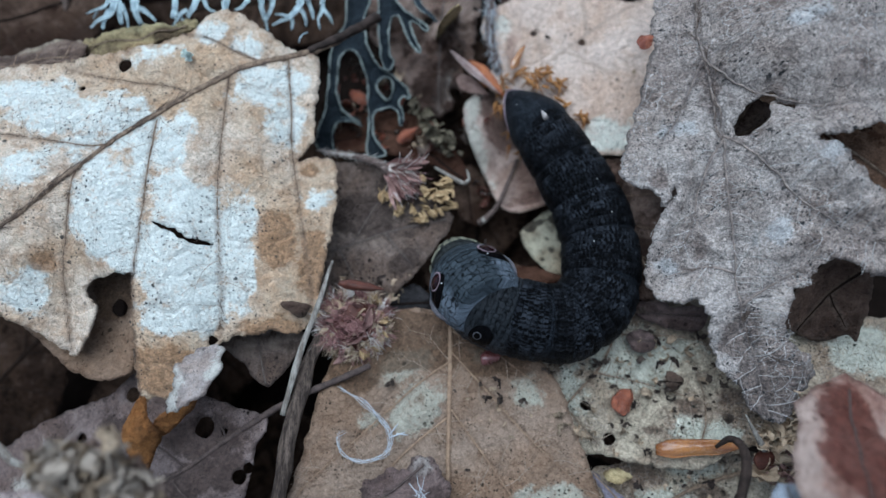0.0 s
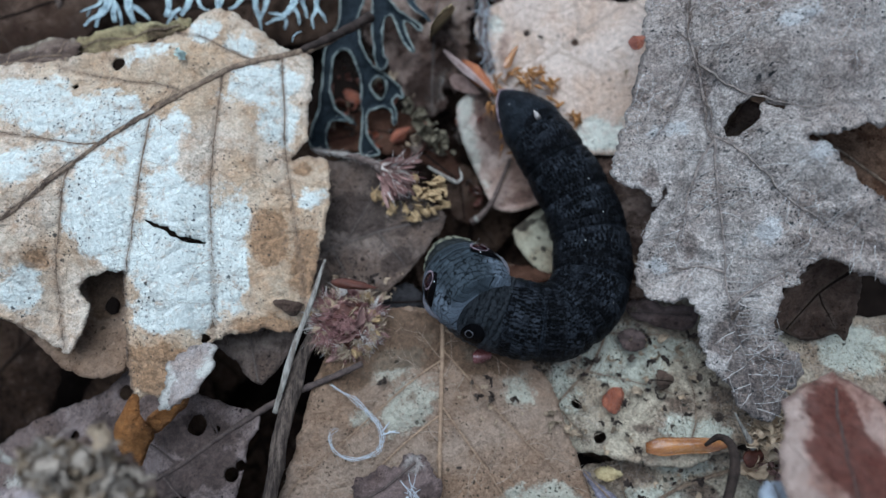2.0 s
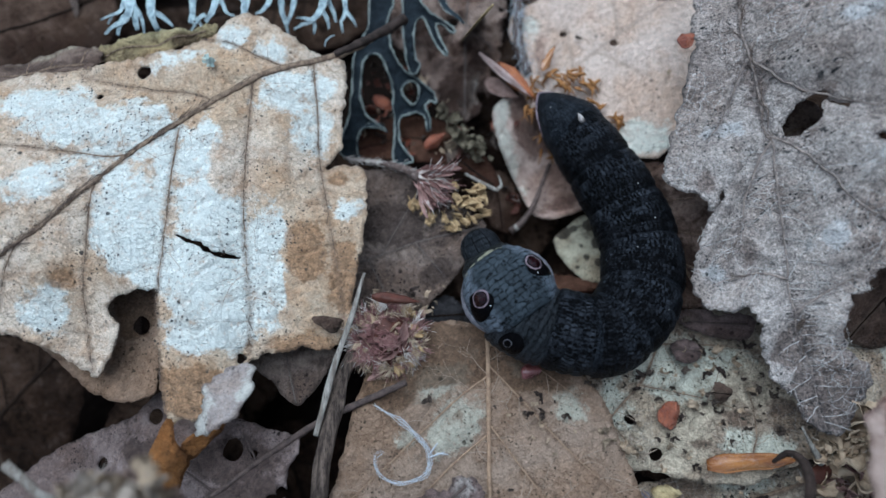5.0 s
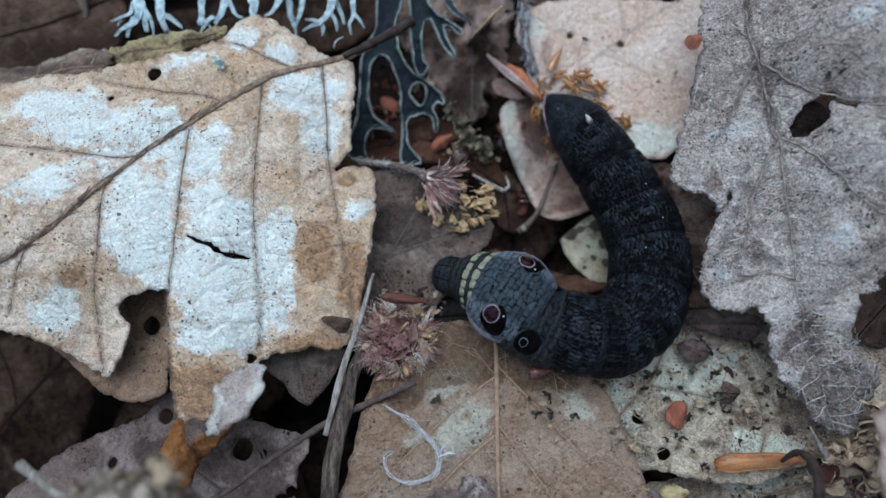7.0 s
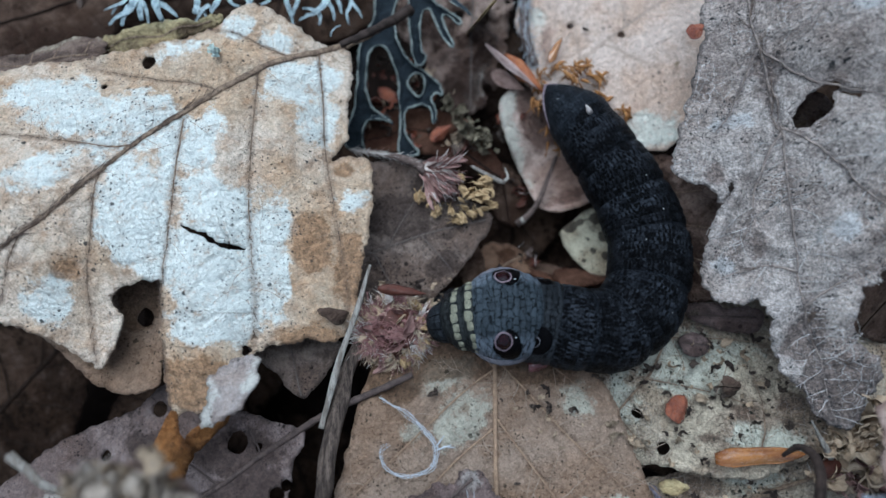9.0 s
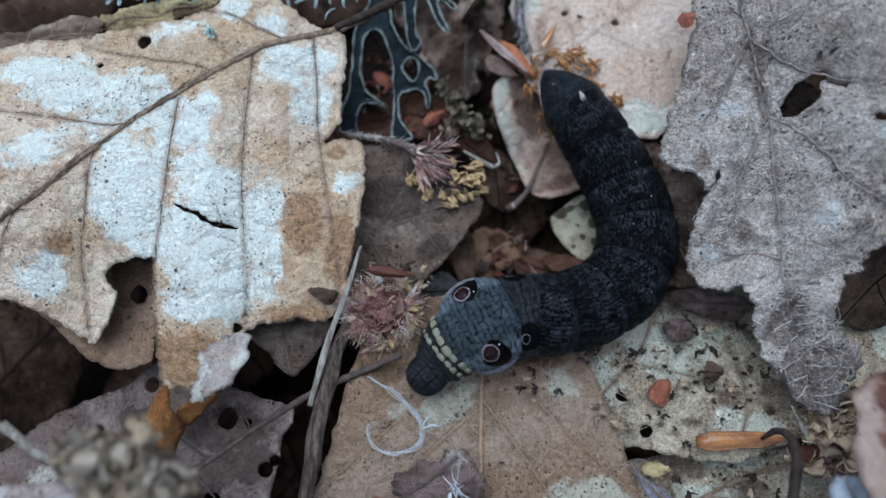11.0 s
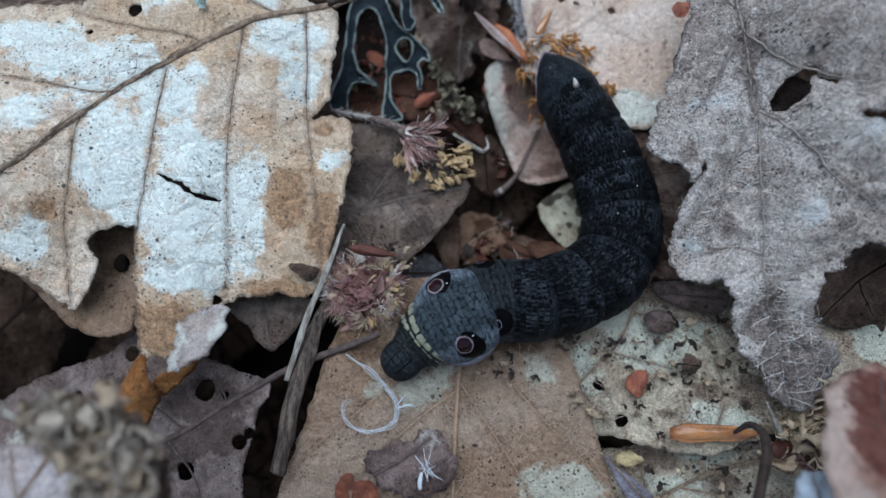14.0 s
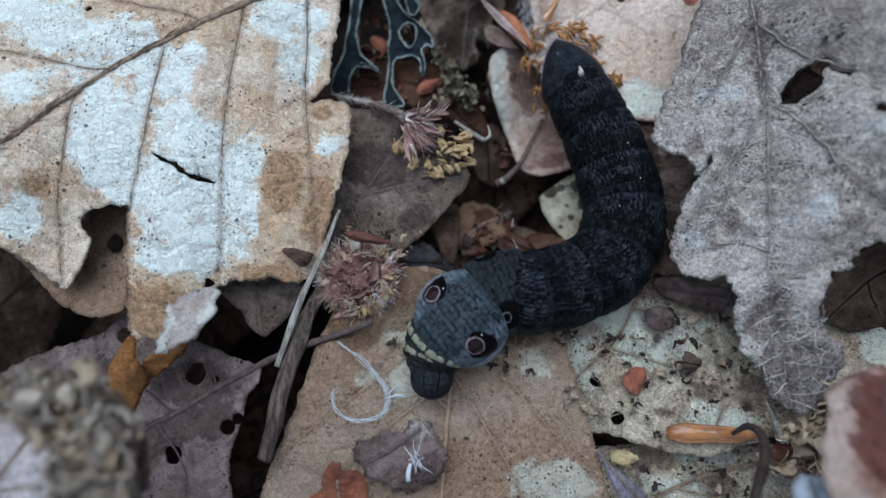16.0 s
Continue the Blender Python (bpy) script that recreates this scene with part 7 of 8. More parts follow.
def fibre():
    """A curl of loose white plant fibre, made of several strands."""
    line = curve([(-15.4, -4.1, 8.4), (-11.9, -6.2, 8.6), (-9.2, -8.5, 9.0), (-7.7, -10.7, 9.2), (-8.1, -13.2, 9.3), (-10.9, -14.5, 9.3), (-13.5, -14.1, 9.3), (-14.9, -12.7, 9.4), (-15.1, -10.9, 9.6), (-14.0, -10.3, 9.8)], 0.6)
    ob = thing("plant_fibre", line[0], "curl of white woolly plant fibre on the tan leaf", "fibre")
    rng = np.random.default_rng(4)
    for i in range(11):
        off = rng.uniform(-0.26, 0.26, 3) * (1, 1, 0.5)
        wave = np.array([[0.5 * noise.noise((k * 0.22, i * 3.7, a)) for a in (0, 7, 14)] for k in range(len(line))])
        a, b = sorted(rng.choice(len(line), 2, replace=False)) if i > 4 else (0, len(line))
        if b - a < 8:
            a, b = 0, len(line) // 2
        v, f = tube((line + off + wave - line[0])[a:b], (0.022, 0.04, 0.04, 0.022), 5)
        part("strand", mesh_of("strand", v, f, fibre_white), ob)
    for p, q in (((-7.8, -11.2, 9.3), (-5.5, -10.4, 9.6)), ((-7.7, -10.8, 9.3), (-6.5, -9.2, 9.6)), ((-6.7, -10.6, 9.5), (-5.0, -10.8, 9.6))):
        v, f = tube(curve(np.array([p, q]) - line[0], 0.5), (0.1, 0.14, 0.05), 5)
        part("strand", mesh_of("strand", v, f, fibre_white), ob)


fibre()


def threads():
    """Fine white threads caught on the small scrap."""
    base = np.array((-3.1, -18.7, 11.4))
    ob = thing("white_threads", base, "tuft of fine white threads on a leaf scrap", "fibre")
    rng = np.random.default_rng(9)
    for i in range(12):
        a = rng.uniform(0, 6.28)
        d = np.array((math.cos(a), math.sin(a), 0)) * rng.uniform(1.0, 3.2)
        p = curve([rng.uniform(-0.6, 0.6, 3) * (1, 1, 0.2), d * 0.5 + (0, 0, 0.5), d], 0.4)
        v, f = tube(p, (0.07, 0.06, 0.03), 5)
        part("thread", mesh_of("thread", v, f, fibre_white), ob)
    v, f = tube(curve([(-0.6, -0.4, 0.2), (-0.8, -1.6, 0.4), (-0.7, -2.6, 0.3)], 0.4), (0.2, 0.35, 0.3), 7, 0.6)
    part("tuft", mesh_of("tuft", v, f, fibre_white), ob)


threads()

# ---- bud scales and flakes ----
scale_red = plain_material("scale_red", (0.40, 0.135, 0.045), (0.24, 0.07, 0.025), 0.9, 0.32, 0.25, 0.3)
scale_amber = plain_material("scale_amber", (0.31, 0.135, 0.04), (0.12, 0.038, 0.013), 0.3, 0.22, 0.1, 0.6, along=(0.6, 1.2, 1), dark=(0.06, 0.02, 0.01), dirt=0.35)
scale_pink = plain_material("scale_pink", (0.50, 0.365, 0.315), (0.33, 0.22, 0.18), 0.6, 0.45, 0.2)
scale_dusty = plain_material("scale_dusty", (0.36, 0.235, 0.185), (0.2, 0.12, 0.092), 0.6, 0.45, 0.2)
scale_flake = plain_material("scale_flake", (0.3, 0.095, 0.045), (0.13, 0.032, 0.017), 0.7, 0.35, 0.7, 0.4, dirt=0.7)
scale_dark = plain_material("scale_dark", (0.09, 0.032, 0.02), (0.05, 0.02, 0.014), 0.6, 0.4, 0.2)
scale_berry = plain_material("scale_berry", (0.13, 0.045, 0.04), (0.08, 0.026, 0.024), 0.6, 0.3, 0.15, 0.5)


def scale_shape(length, width, depth, seed=0, point=0.6, n=15, m=9):
    """A hollow bud scale: a pointed, trough-shaped shell along x."""
    verts, faces = [], []
    for layer in (0, 1):
        for i in range(n):
            t = i / (n - 1)
            w = width * (math.sin(math.pi * (0.06 + 0.94 * t) ** 0.8) ** point) * (0.9 + 0.2 * noise.noise((t * 3, seed, 0))) / 2
            for k in range(m):
                a = (k / (m - 1) - 0.5) * 2
                z = depth * (a * a - 0.5) * math.sin(math.pi * t) + 0.3 * depth * math.sin(math.pi * t + seed) - layer * 0.14
                verts.append(((t - 0.5) * length, a * w + 0.05 * width * noise.noise((t * 5, a * 3, seed)), z + 0.1 * noise.noise((t * 4, a * 2, seed + 5))))
    for layer in (0, 1):
        o = layer * n * m
        for i in range(n - 1):
            for k in range(m - 1):
                q = (o + i * m + k, o + (i + 1) * m + k, o + (i + 1) * m + k + 1, o + i * m + k + 1)
                faces.append(q if layer == 0 else q[::-1])
    edge = [i * m for i in range(n)] + [(n - 1) * m + k for k in range(1, m)] + [i * m + m - 1 for i in range(n - 2, -1, -1)] + [k for k in range(m - 2, 0, -1)]
    for a, b in zip(edge, edge[1:] + edge[:1]):
        faces.append((a, b, b + n * m, a + n * m))
    return verts, faces


def bud_scale(name, label, material, at, length, width, depth, turn, tilt=0, lean=0, seed=0, point=0.6):
    v, f = scale_shape(length, width, depth, seed, point)
    ob = new(name, mesh_of(name, v, f, material))
    ob.matrix_world = pose(*[c * MM for c in at], lean, tilt, turn)
    return tagged(ob, label, "bud scale")


bud_scale("bud_scale", "shiny amber-brown long bud scale lying on decayed leaf", scale_amber, (37.7, -12.9, 7.4), 13.0, 2.9, -0.9, 2, 3, 0, 1, 0.55)
bud_scale("bud_flake", "small shiny red-brown bud flake", scale_flake, (27.7, -6.3, 4.6), 4.2, 3.8, -1.0, 50, 6, 8, 4, 0.5)
bud_scale("bud_flake", "small berry-red bud flake beside the caterpillar", scale_berry, (7.2, 0.1, 7.0), 3.0, 2.4, -1.3, 10, 0, 10, 6, 0.5)
bud_scale("bud_scale", "orange-brown bud scale with a pale outer side", scale_red, (7.6, 47.8, 1.4), 9.0, 3.0, -1.2, -44, 8, 24, 8, 1.2)
bud_scale("bud_scale", "pale lilac-pink pointed bud scale", scale_pink, (5.6, 48.6, 2.2), 11.5, 1.7, -0.8, -41, 8, -14, 9, 1.3)
bud_scale("bud_scale", "dull brownish pink bud scale", scale_dusty, (5.2, 47.4, -0.5), 6.4, 3.0, -0.7, -30, 0, 10, 12, 1.1)
bud_scale("bud_flake", "orange flake on the edge of the grey leaf", scale_flake, (30.6, 47.2, 15.6), 2.6, 2.4, -0.6, 30, 0, 0, 14, 0.5)
bud_scale("bud_scale", "red-brown thin scale above the woolly flower head", scale_dark, (-12.2, 10.7, 9.6), 7.0, 1.9, -1.1, -8, 0, 20, 16, 1.0)
bud_scale("bud_scale", "orange-brown sliver on the pale leaf", scale_amber, (13.2, 51.9, 1.6), 5.4, 1.7, -0.7, 62, 0, 14, 18, 1.0)
bud_scale("bud_scale", "dark red-brown scale among the lichen", scale_flake, (-6.2, 39.1, -2.5), 4.4, 2.4, -0.9, 35, 0, 20, 20, 1.1)
bud_scale("bud_scale", "brown scale deep in the litter", scale_dark, (-20.1, 48.5, -6.0), 4.0, 2.2, -0.6, 60, 0, 0, 22, 1.0)
bud_scale("bud_scale", "amber-brown scale under the lichen", scale_flake, (-15.1, 47.6, -6.5), 5.0, 2.6, -0.6, -30, 0, 0, 23, 1.0)
bud_scale("bud_scale", "dark reddish scale half under the tan flower debris", scale_dark, (46.7, -14.2, 9.0), 4.0, 2.6, -0.8, 20, 0, 0, 24, 0.5)

# ---- dry flower heads ----
bract_pink = plain_material("bract_pink", (0.34, 0.205, 0.17), (0.11, 0.05, 0.043), 0.7, 0.6, 0.3, along=(0.3, 1, 1))
bract_tan = plain_material("bract_tan", (0.44, 0.33, 0.22), (0.28, 0.19, 0.115), 0.8, 0.55, 0.3, along=(0.4, 1, 1))
anther_tan = plain_material("anther_tan", (0.42, 0.29, 0.15), (0.22, 0.135, 0.06), 0.9, 0.55, 0.2)
stamen_orange = plain_material("stamen_orange", (0.33, 0.155, 0.05), (0.17, 0.07, 0.024), 0.9, 0.55, 0.2)
bract_white = plain_material("bract_white", (0.56, 0.49, 0.42), (0.4, 0.3, 0.25), 0.8, 0.6, 0.3, along=(0.3, 1, 1))
wool_pink = plain_material("wool_pink", (0.31, 0.17, 0.15), (0.13, 0.055, 0.05), 0.4, 0.7, 0.1, dirt=0.3)
wool_tan = plain_material("wool_tan", (0.5, 0.39, 0.27), (0.34, 0.235, 0.15), 0.4, 0.7, 0.1, dirt=0.3)
wool = plain_material("wool", (0.62, 0.55, 0.48), (0.42, 0.35, 0.3), 1.0, 0.8, 0.1, dirt=0.2)
lichen_mint = plain_material("lichen_mint", (0.76, 0.84, 0.76), (0.62, 0.72, 0.63), 1.5, 0.8, 0.3, dirt=0.1)
crumb_moss = plain_material("crumb_moss", (0.25, 0.205, 0.135), (0.1, 0.08, 0.05), 1.0, 0.85, 0.5)
crumb_buff = plain_material("crumb_buff", (0.36, 0.27, 0.18), (0.18, 0.125, 0.08), 0.6, 0.8, 0.5)
crumb_grey = plain_material("crumb_grey", (0.36, 0.29, 0.225), (0.16, 0.125, 0.095), 0.6, 0.8, 0.5)


def anther_mesh(material):
    """A dry anther: two small pods side by side, on a bit of filament."""
    verts, faces = [], []
    for side in (-0.2, 0.2):
        p = [(x, side + 0.06 * math.cos(x * 3), 0.12 * math.sin(x * 2.5)) for x in np.linspace(-0.75, 0.75, 7)]
        verts, faces = joined((verts, faces), tube(p, (0.08, 0.22, 0.26, 0.26, 0.24, 0.2, 0.07), 7))
    verts, faces = joined((verts, faces), tube([(-1.7, 0.1, -0.3), (-1.1, 0.05, 0), (-0.6, 0, 0.05)], (0.06, 0.07, 0.08), 5))
    return mesh_of("anther", verts, faces, material)


def hook_mesh(material):
    """A curled orange stamen."""
    v, f = tube(curve([(-1.6, 0, -0.5), (-0.6, 0.1, 0.1), (0.3, 0, 0.35), (0.9, -0.35, 0.3), (1.1, -0.8, 0.1)], 0.3), (0.08, 0.1, 0.15, 0.27, 0.28, 0.1), 7)
    return mesh_of("stamen", v, f, material)


ANTHER, HOOK = anther_mesh(anther_tan), hook_mesh(stamen_orange)
BRACTS = [mesh_of("bract", *scale_shape(4.6 - 0.5 * k, 0.85 + 0.25 * k, 0.7, k + 30, 0.5, 11, 5), (bract_pink, bract_pink, bract_tan, bract_white)[k]) for k in range(4)]


WIDE = [mesh_of("bract", *scale_shape(4.4 - 0.5 * k, 1.7 + 0.3 * k, 1.3, k + 50, 0.8, 13, 7), (bract_pink, bract_pink, bract_tan, bract_tan)[k]) for k in range(4)]


def aim(at, way, roll=0.0):
    """A pose with x along way."""
    q = Vector(way).to_track_quat("X", "Z")
    return Matrix.Translation(Vector(at) * MM) @ q.to_matrix().to_4x4() @ pose(0, 0, 0, roll)


def hairs(ob, roots, ways, length, seed, radius=0.035, material=None):
    """Woolly hairs in one mesh."""
    rng = np.random.default_rng(seed)
    pieces = []
    for r, w in zip(roots, ways):
        w = np.array(w) / (np.linalg.norm(w) + 1e-9)
        l = length * rng.uniform(0.5, 1.2)
        bend = rng.normal(0, 0.25, 3)
        pieces.append(tube([r, r + w * l * 0.5 + bend * 0.3 * l, r + w * l + bend * l], (radius, radius, radius * 0.3), 4))
    tagged(part("wool", mesh_of("wool", *joined(*pieces), material or wool), ob, "fine soft hairs"), kind="stuff")


def flower_bundle():
    """A dry male flower: pinkish bracts from a woolly stalk, with tan anthers at their ends."""
    base = np.array((-10.3, 31.9, 1.5))
    ob = thing("dry_flower", base, "dry flower head with pinkish bracts and tan anthers", "flower head", "dry flowers")
    v, f = tube(curve(np.array([(-20.8, 34.5, 2.0), (-17.4, 33.9, 2.5), (-13.5, 32.8, 3.5), (-10.4, 31.5, 4.0), (-8.7, 30.2, 4.0)]) - base, 0.6), (0.35, 0.4, 0.5, 0.75, 0.8), 8, 0.9, 0.5)
    part("stalk", mesh_of("stalk", v, f, stalk_brown), ob, "woolly greyish stalk")
    rng = np.random.default_rng(12)
    v, f = tube(curve([(0.5, -0.5, 1.5), (2.5, -1.8, 2.2), (4.5, -3.0, 2.0), (6.0, -3.8, 1.4)], 0.5), (0.7, 1.5, 1.6, 0.8), 10, 0.8, 0.6)
    part("core", mesh_of("core", v, f, bract_pink), ob)
    roots, ways = [], []
    for i in range(44):
        t = rng.uniform(0, 1)
        a = rng.normal(-35, 20)
        way = np.array((math.cos(radians(a)), math.sin(radians(a)), rng.uniform(-0.25, 0.45)))
        at = np.array((0.6, -0.8, 1.8)) + way * (1.2 + 4.6 * t) + (0, 0, 0.9 * math.sin(math.pi * t))
        part("bract", BRACTS[int(rng.choice([0, 0, 1, 3]))], ob, m=aim(at, way, rng.uniform(-60, 60)) @ Matrix.Scale(rng.uniform(0.75, 1.2), 4))
        roots.append(at), ways.append(way + rng.normal(0, 0.3, 3))
    for spot, n, spread in (((-8.7, 25.9, 3.2), 7, 1.1), ((-7.2, 24.1, 3.0), 5, 0.8), ((-3.9, 22.7, 3.2), 7, 1.0), ((-1.1, 23.3, 3.0), 4, 0.7), ((-2.4, 26.2, 4.5), 8, 1.0), ((0.1, 26.2, 4.5), 8, 1.0), ((0.6, 28.3, 4.0), 6, 0.8), ((-3.6, 28.7, 5.0), 3, 0.7), ((1.5, 25.0, 3.0), 3, 0.7)):
        for k in range(n + n // 2):
            c = np.array(spot) + (rng.normal(0, spread) * 0.75, rng.normal(0, spread) * 0.6, rng.uniform(-0.5, 0.9))
            out = np.array(c) - (base + (2.5, -2.0, 0))
            way = out / np.linalg.norm(out) + rng.normal(0, 0.55, 3) * (1, 1, 0.5)
            part("anther", ANTHER, ob, m=aim(np.array(c) - base, way, rng.uniform(0, 360)))
    hairs(ob, [r + rng.normal(0, 0.3, 3) for r in roots * 4], [w + rng.normal(0, 0.2, 3) for w in ways * 4], 2.6, 5, 0.05, wool_pink)
    hairs(ob, [r + rng.normal(0, 0.4, 3) for r in roots * 3], [w + rng.normal(0, 0.2, 3) for w in ways * 3], 2.6, 15, 0.05)
    stem = curve(np.array([(-21.3, 34.6, 2.2), (-13.4, 32.7, 3.8), (-8.7, 30.1, 4.4)]) - base, 0.2)
    hairs(ob, list(stem) * 5, [rng.normal(0, 0.35, 3) + (2, -0.5, 0.05) for _ in range(5 * len(stem))], 1.8, 6, 0.035)


def woolly_head():
    """A woolly pinkish flower head: curled bracts all ways, white hairs and tan tips."""
    base = np.array((-13.8, 5.2, 5.0))
    ob = thing("dry_flower", base, "woolly pinkish dry flower head with whitish hairs", "flower head", "dry flowers")
    rng = np.random.default_rng(22)
    v, f = tube([(-3.8, 0.4, 0), (-2, 0.3, 0.8), (0, 0, 1.4), (2, 0.3, 1.2), (3.8, 0.6, 0.2)], (1.0, 3.2, 4.0, 3.4, 1.2), 12, 0.55, 0.5)
    part("core", mesh_of("core", v, f, scale_dark), ob)
    roots, ways = [], []
    for i in range(54):
        a, e = rng.uniform(0, 2 * math.pi), rng.uniform(-0.1, 1.3)
        d = np.array((math.cos(a) * math.cos(e) * 1.05, math.sin(a) * math.cos(e), math.sin(e) * 0.75))
        at = d * rng.uniform(3.2, 5.3) * (1 + 0.12 * math.sin(3 * a)) + (0, 0, 0.4)
        side = np.cross(d, rng.normal(0, 1, 3))
        way = side / np.linalg.norm(side) * rng.uniform(0.3, 1.0) + d * rng.uniform(0.2, 0.9)
        k = int(rng.choice([0, 0, 1, 2]))
        part("bract", WIDE[k], ob, m=aim(at, way, rng.uniform(0, 360)) @ Matrix.Scale(rng.uniform(0.4, 0.85), 4))
        tuft = d + rng.normal(0, 0.5, 3)
        roots += [at + rng.normal(0, 0.2, 3) for _ in range(9)]
        ways += [tuft + rng.normal(0, 0.22, 3) for _ in range(9)]
    for i in range(48):
        a = rng.uniform(-1.4, 1.2) if i < 38 else rng.uniform(2.2, 4.4)
        d = np.array((math.cos(a), math.sin(a), rng.uniform(-0.1, 0.5)))
        part("anther", ANTHER, ob, m=aim(d * rng.uniform(4.2, 5.3), d + rng.normal(0, 0.4, 3), rng.uniform(0, 360)))
    for kind, n, material in ((0, 120, wool_pink), (1, 80, wool_tan), (2, 60, wool)):
        starts, to = [], []
        for i in range(n):
            a, e = rng.uniform(0, 2 * math.pi), math.asin(rng.uniform(-0.1, 1.0))
            if kind:
                e *= 0.55
            d = np.array((math.cos(a) * math.cos(e) * 1.05, math.sin(a) * math.cos(e), math.sin(e) * 0.75))
            tuft = 0.5 * d + rng.normal(0, 0.8, 3)
            c = d * rng.uniform(3.4, 4.9)
            for _ in range(14):
                starts.append(c + rng.normal(0, 0.22, 3)), to.append(tuft + rng.normal(0, 0.16, 3))
        hairs(ob, starts, to, 2.0, 60 + kind, 0.06, material)


def stamens():
    """Orange stamens scattered round the tail."""
    base = np.array((14.7, 46.7, 1.5))
    ob = thing("dry_flower", base, "scattered orange-brown stamens under the caterpillar tail", "flower head", "dry flowers")
    rng = np.random.default_rng(31)
    for spot, n, spread in (((17.1, 48.5, 2.0), 9, 0.9), ((19.5, 46.4, 2.0), 10, 0.9), ((15.6, 47.0, 2.0), 10, 1.1), ((20.9, 42.8, 2.0), 4, 0.6), ((23.7, 40.3, 2.0), 6, 0.6), ((10.5, 46.0, -0.4), 9, 0.8), ((10.0, 42.8, -0.4), 7, 0.8), ((12.8, 35.9, -0.4), 4, 0.6), ((11.9, 38.7, -0.4), 3, 0.5), ((13.6, 49.7, -0.4), 5, 0.8), ((11.1, 48.6, -0.4), 3, 0.5)):
        for k in range(n):
            c = np.array(spot) + (rng.normal(0, spread), rng.normal(0, spread) * 0.7, rng.uniform(-0.6, 0.6))
            a = rng.uniform(0, 2 * math.pi)
            part("stamen", HOOK, ob, m=aim(np.array(c) - base, (math.cos(a), math.sin(a), rng.uniform(-0.2, 0.3)), rng.uniform(-60, 60)))
    roots = [np.array((rng.uniform(-5, 5), rng.uniform(-3, 2.5), 0.3)) for _ in range(60)]
    hairs(ob, roots, [rng.normal(0, 1, 3) + (0, 0, 0.3) for _ in roots], 1.8, 14, 0.04)


def crumb_mesh(k, material):
    """A crumpled bit of bract or moss: a bent, notched flake."""
    n, m = 9, 7
    verts, faces = [], []
    for layer in (0, 1):
        for i in range(n):
            for j in range(m):
                u, w = (i / (n - 1) - 0.5) * (1.8 + 0.3 * (k % 4)), (j / (m - 1) - 0.5) * (1.2 + 0.2 * (k % 3))
                p = (u * 1.5, w * 1.5, k * 3.7)
                verts.append((u + 0.45 * noise.noise(p), w + 0.45 * noise.noise((p[1], p[0], p[2] + 9)), 0.9 * noise.noise((p[0], p[1], p[2] + 20)) + 0.5 * u * u - 0.16 * layer))
    for layer in (0, 1):
        o = layer * n * m
        for i in range(n - 1):
            for j in range(m - 1):
                q = (o + i * m + j, o + (i + 1) * m + j, o + (i + 1) * m + j + 1, o + i * m + j + 1)
                faces.append(q if layer == 0 else q[::-1])
    edge = [i * m for i in range(n)] + [(n - 1) * m + j for j in range(1, m)] + [i * m + m - 1 for i in range(n - 2, -1, -1)] + list(range(m - 2, 0, -1))
    for a, b in zip(edge, edge[1:] + edge[:1]):
        faces.append((a, b, b + n * m, a + n * m))
    return mesh_of("crumb", verts, faces, material)


def debris(label, spots, meshes, seed, size=1.0, hair=0):
    """A heap of crumpled flower bits."""
    base = np.array(spots[0][0])
    ob = thing("flower_debris", base, label, "debris")
    rng = np.random.default_rng(seed)
    roots = []
    for spot, n, spread in spots:
        for k in range(n):
            c = np.array(spot) + (rng.normal(0, spread), rng.normal(0, spread) * 0.8, rng.normal(0, 0.6)) - base
            m = aim(c, rng.normal(0, 1, 3), rng.uniform(0, 360)) @ Matrix.Scale(size * rng.uniform(0.4, 1.2) ** 1.5 * 1.6, 4)
            part("crumb", meshes[int(rng.integers(0, len(meshes)))], ob, m=m)
            roots.append(c)
    if hair:
        picks = [roots[int(i)] for i in rng.integers(0, len(roots), hair)]
        hairs(ob, picks, [rng.normal(0, 1, 3) for _ in picks], 2.2, seed, 0.05)


flower_bundle()
woolly_head()
stamens()
HEAP = [crumb_mesh(k + 30, (crumb_buff, crumb_grey, crumb_grey, crumb_buff)[k % 4]) for k in range(8)]
TAN = [crumb_mesh(k + 6, bract_tan) for k in range(3)] + [crumb_mesh(9, crumb_buff), crumb_mesh(10, bract_pink)]
debris("greyish buff crumbled flower debris, heaped close to the viewer", [((-38.0, -10.9, 36.0), 22, 1.2), ((-35.2, -11.8, 36.0), 26, 1.2), ((-32.8, -13.6, 36.0), 26, 1.2), ((-31.6, -17.4, 36.0), 34, 1.5), ((-34.6, -14.6, 35.0), 34, 1.2), ((-32.0, -20.5, 35.0), 26, 1.5), ((-41.0, -9.9, 35.5), 7, 0.8)], HEAP, 41, 0.95, 60)
debris("tan crumbled flower debris beside the red-brown leaf", [((51.3, -9.1, 11.0), 18, 1.4), ((48.6, -11.6, 10.0), 18, 1.6), ((50.3, -14.8, 9.0), 16, 1.8), ((53.7, -12.1, 10.0), 12, 1.6), ((48.4, -16.6, 8.0), 14, 1.8)], TAN, 43, 1.2, 60)
debris("grey-green crumbs of lichen on the dead leaf", [((-3.6, 42.2, -1.5), 8, 0.6), ((-2.2, 39.6, -1.0), 10, 0.7), ((0.1, 37.2, -0.6), 10, 0.8), ((1.4, 35.3, -0.4), 8, 0.7), ((-4.6, 44.0, -1.5), 6, 0.5)], [crumb_mesh(k, crumb_moss) for k in range(3)], 45, 0.55)


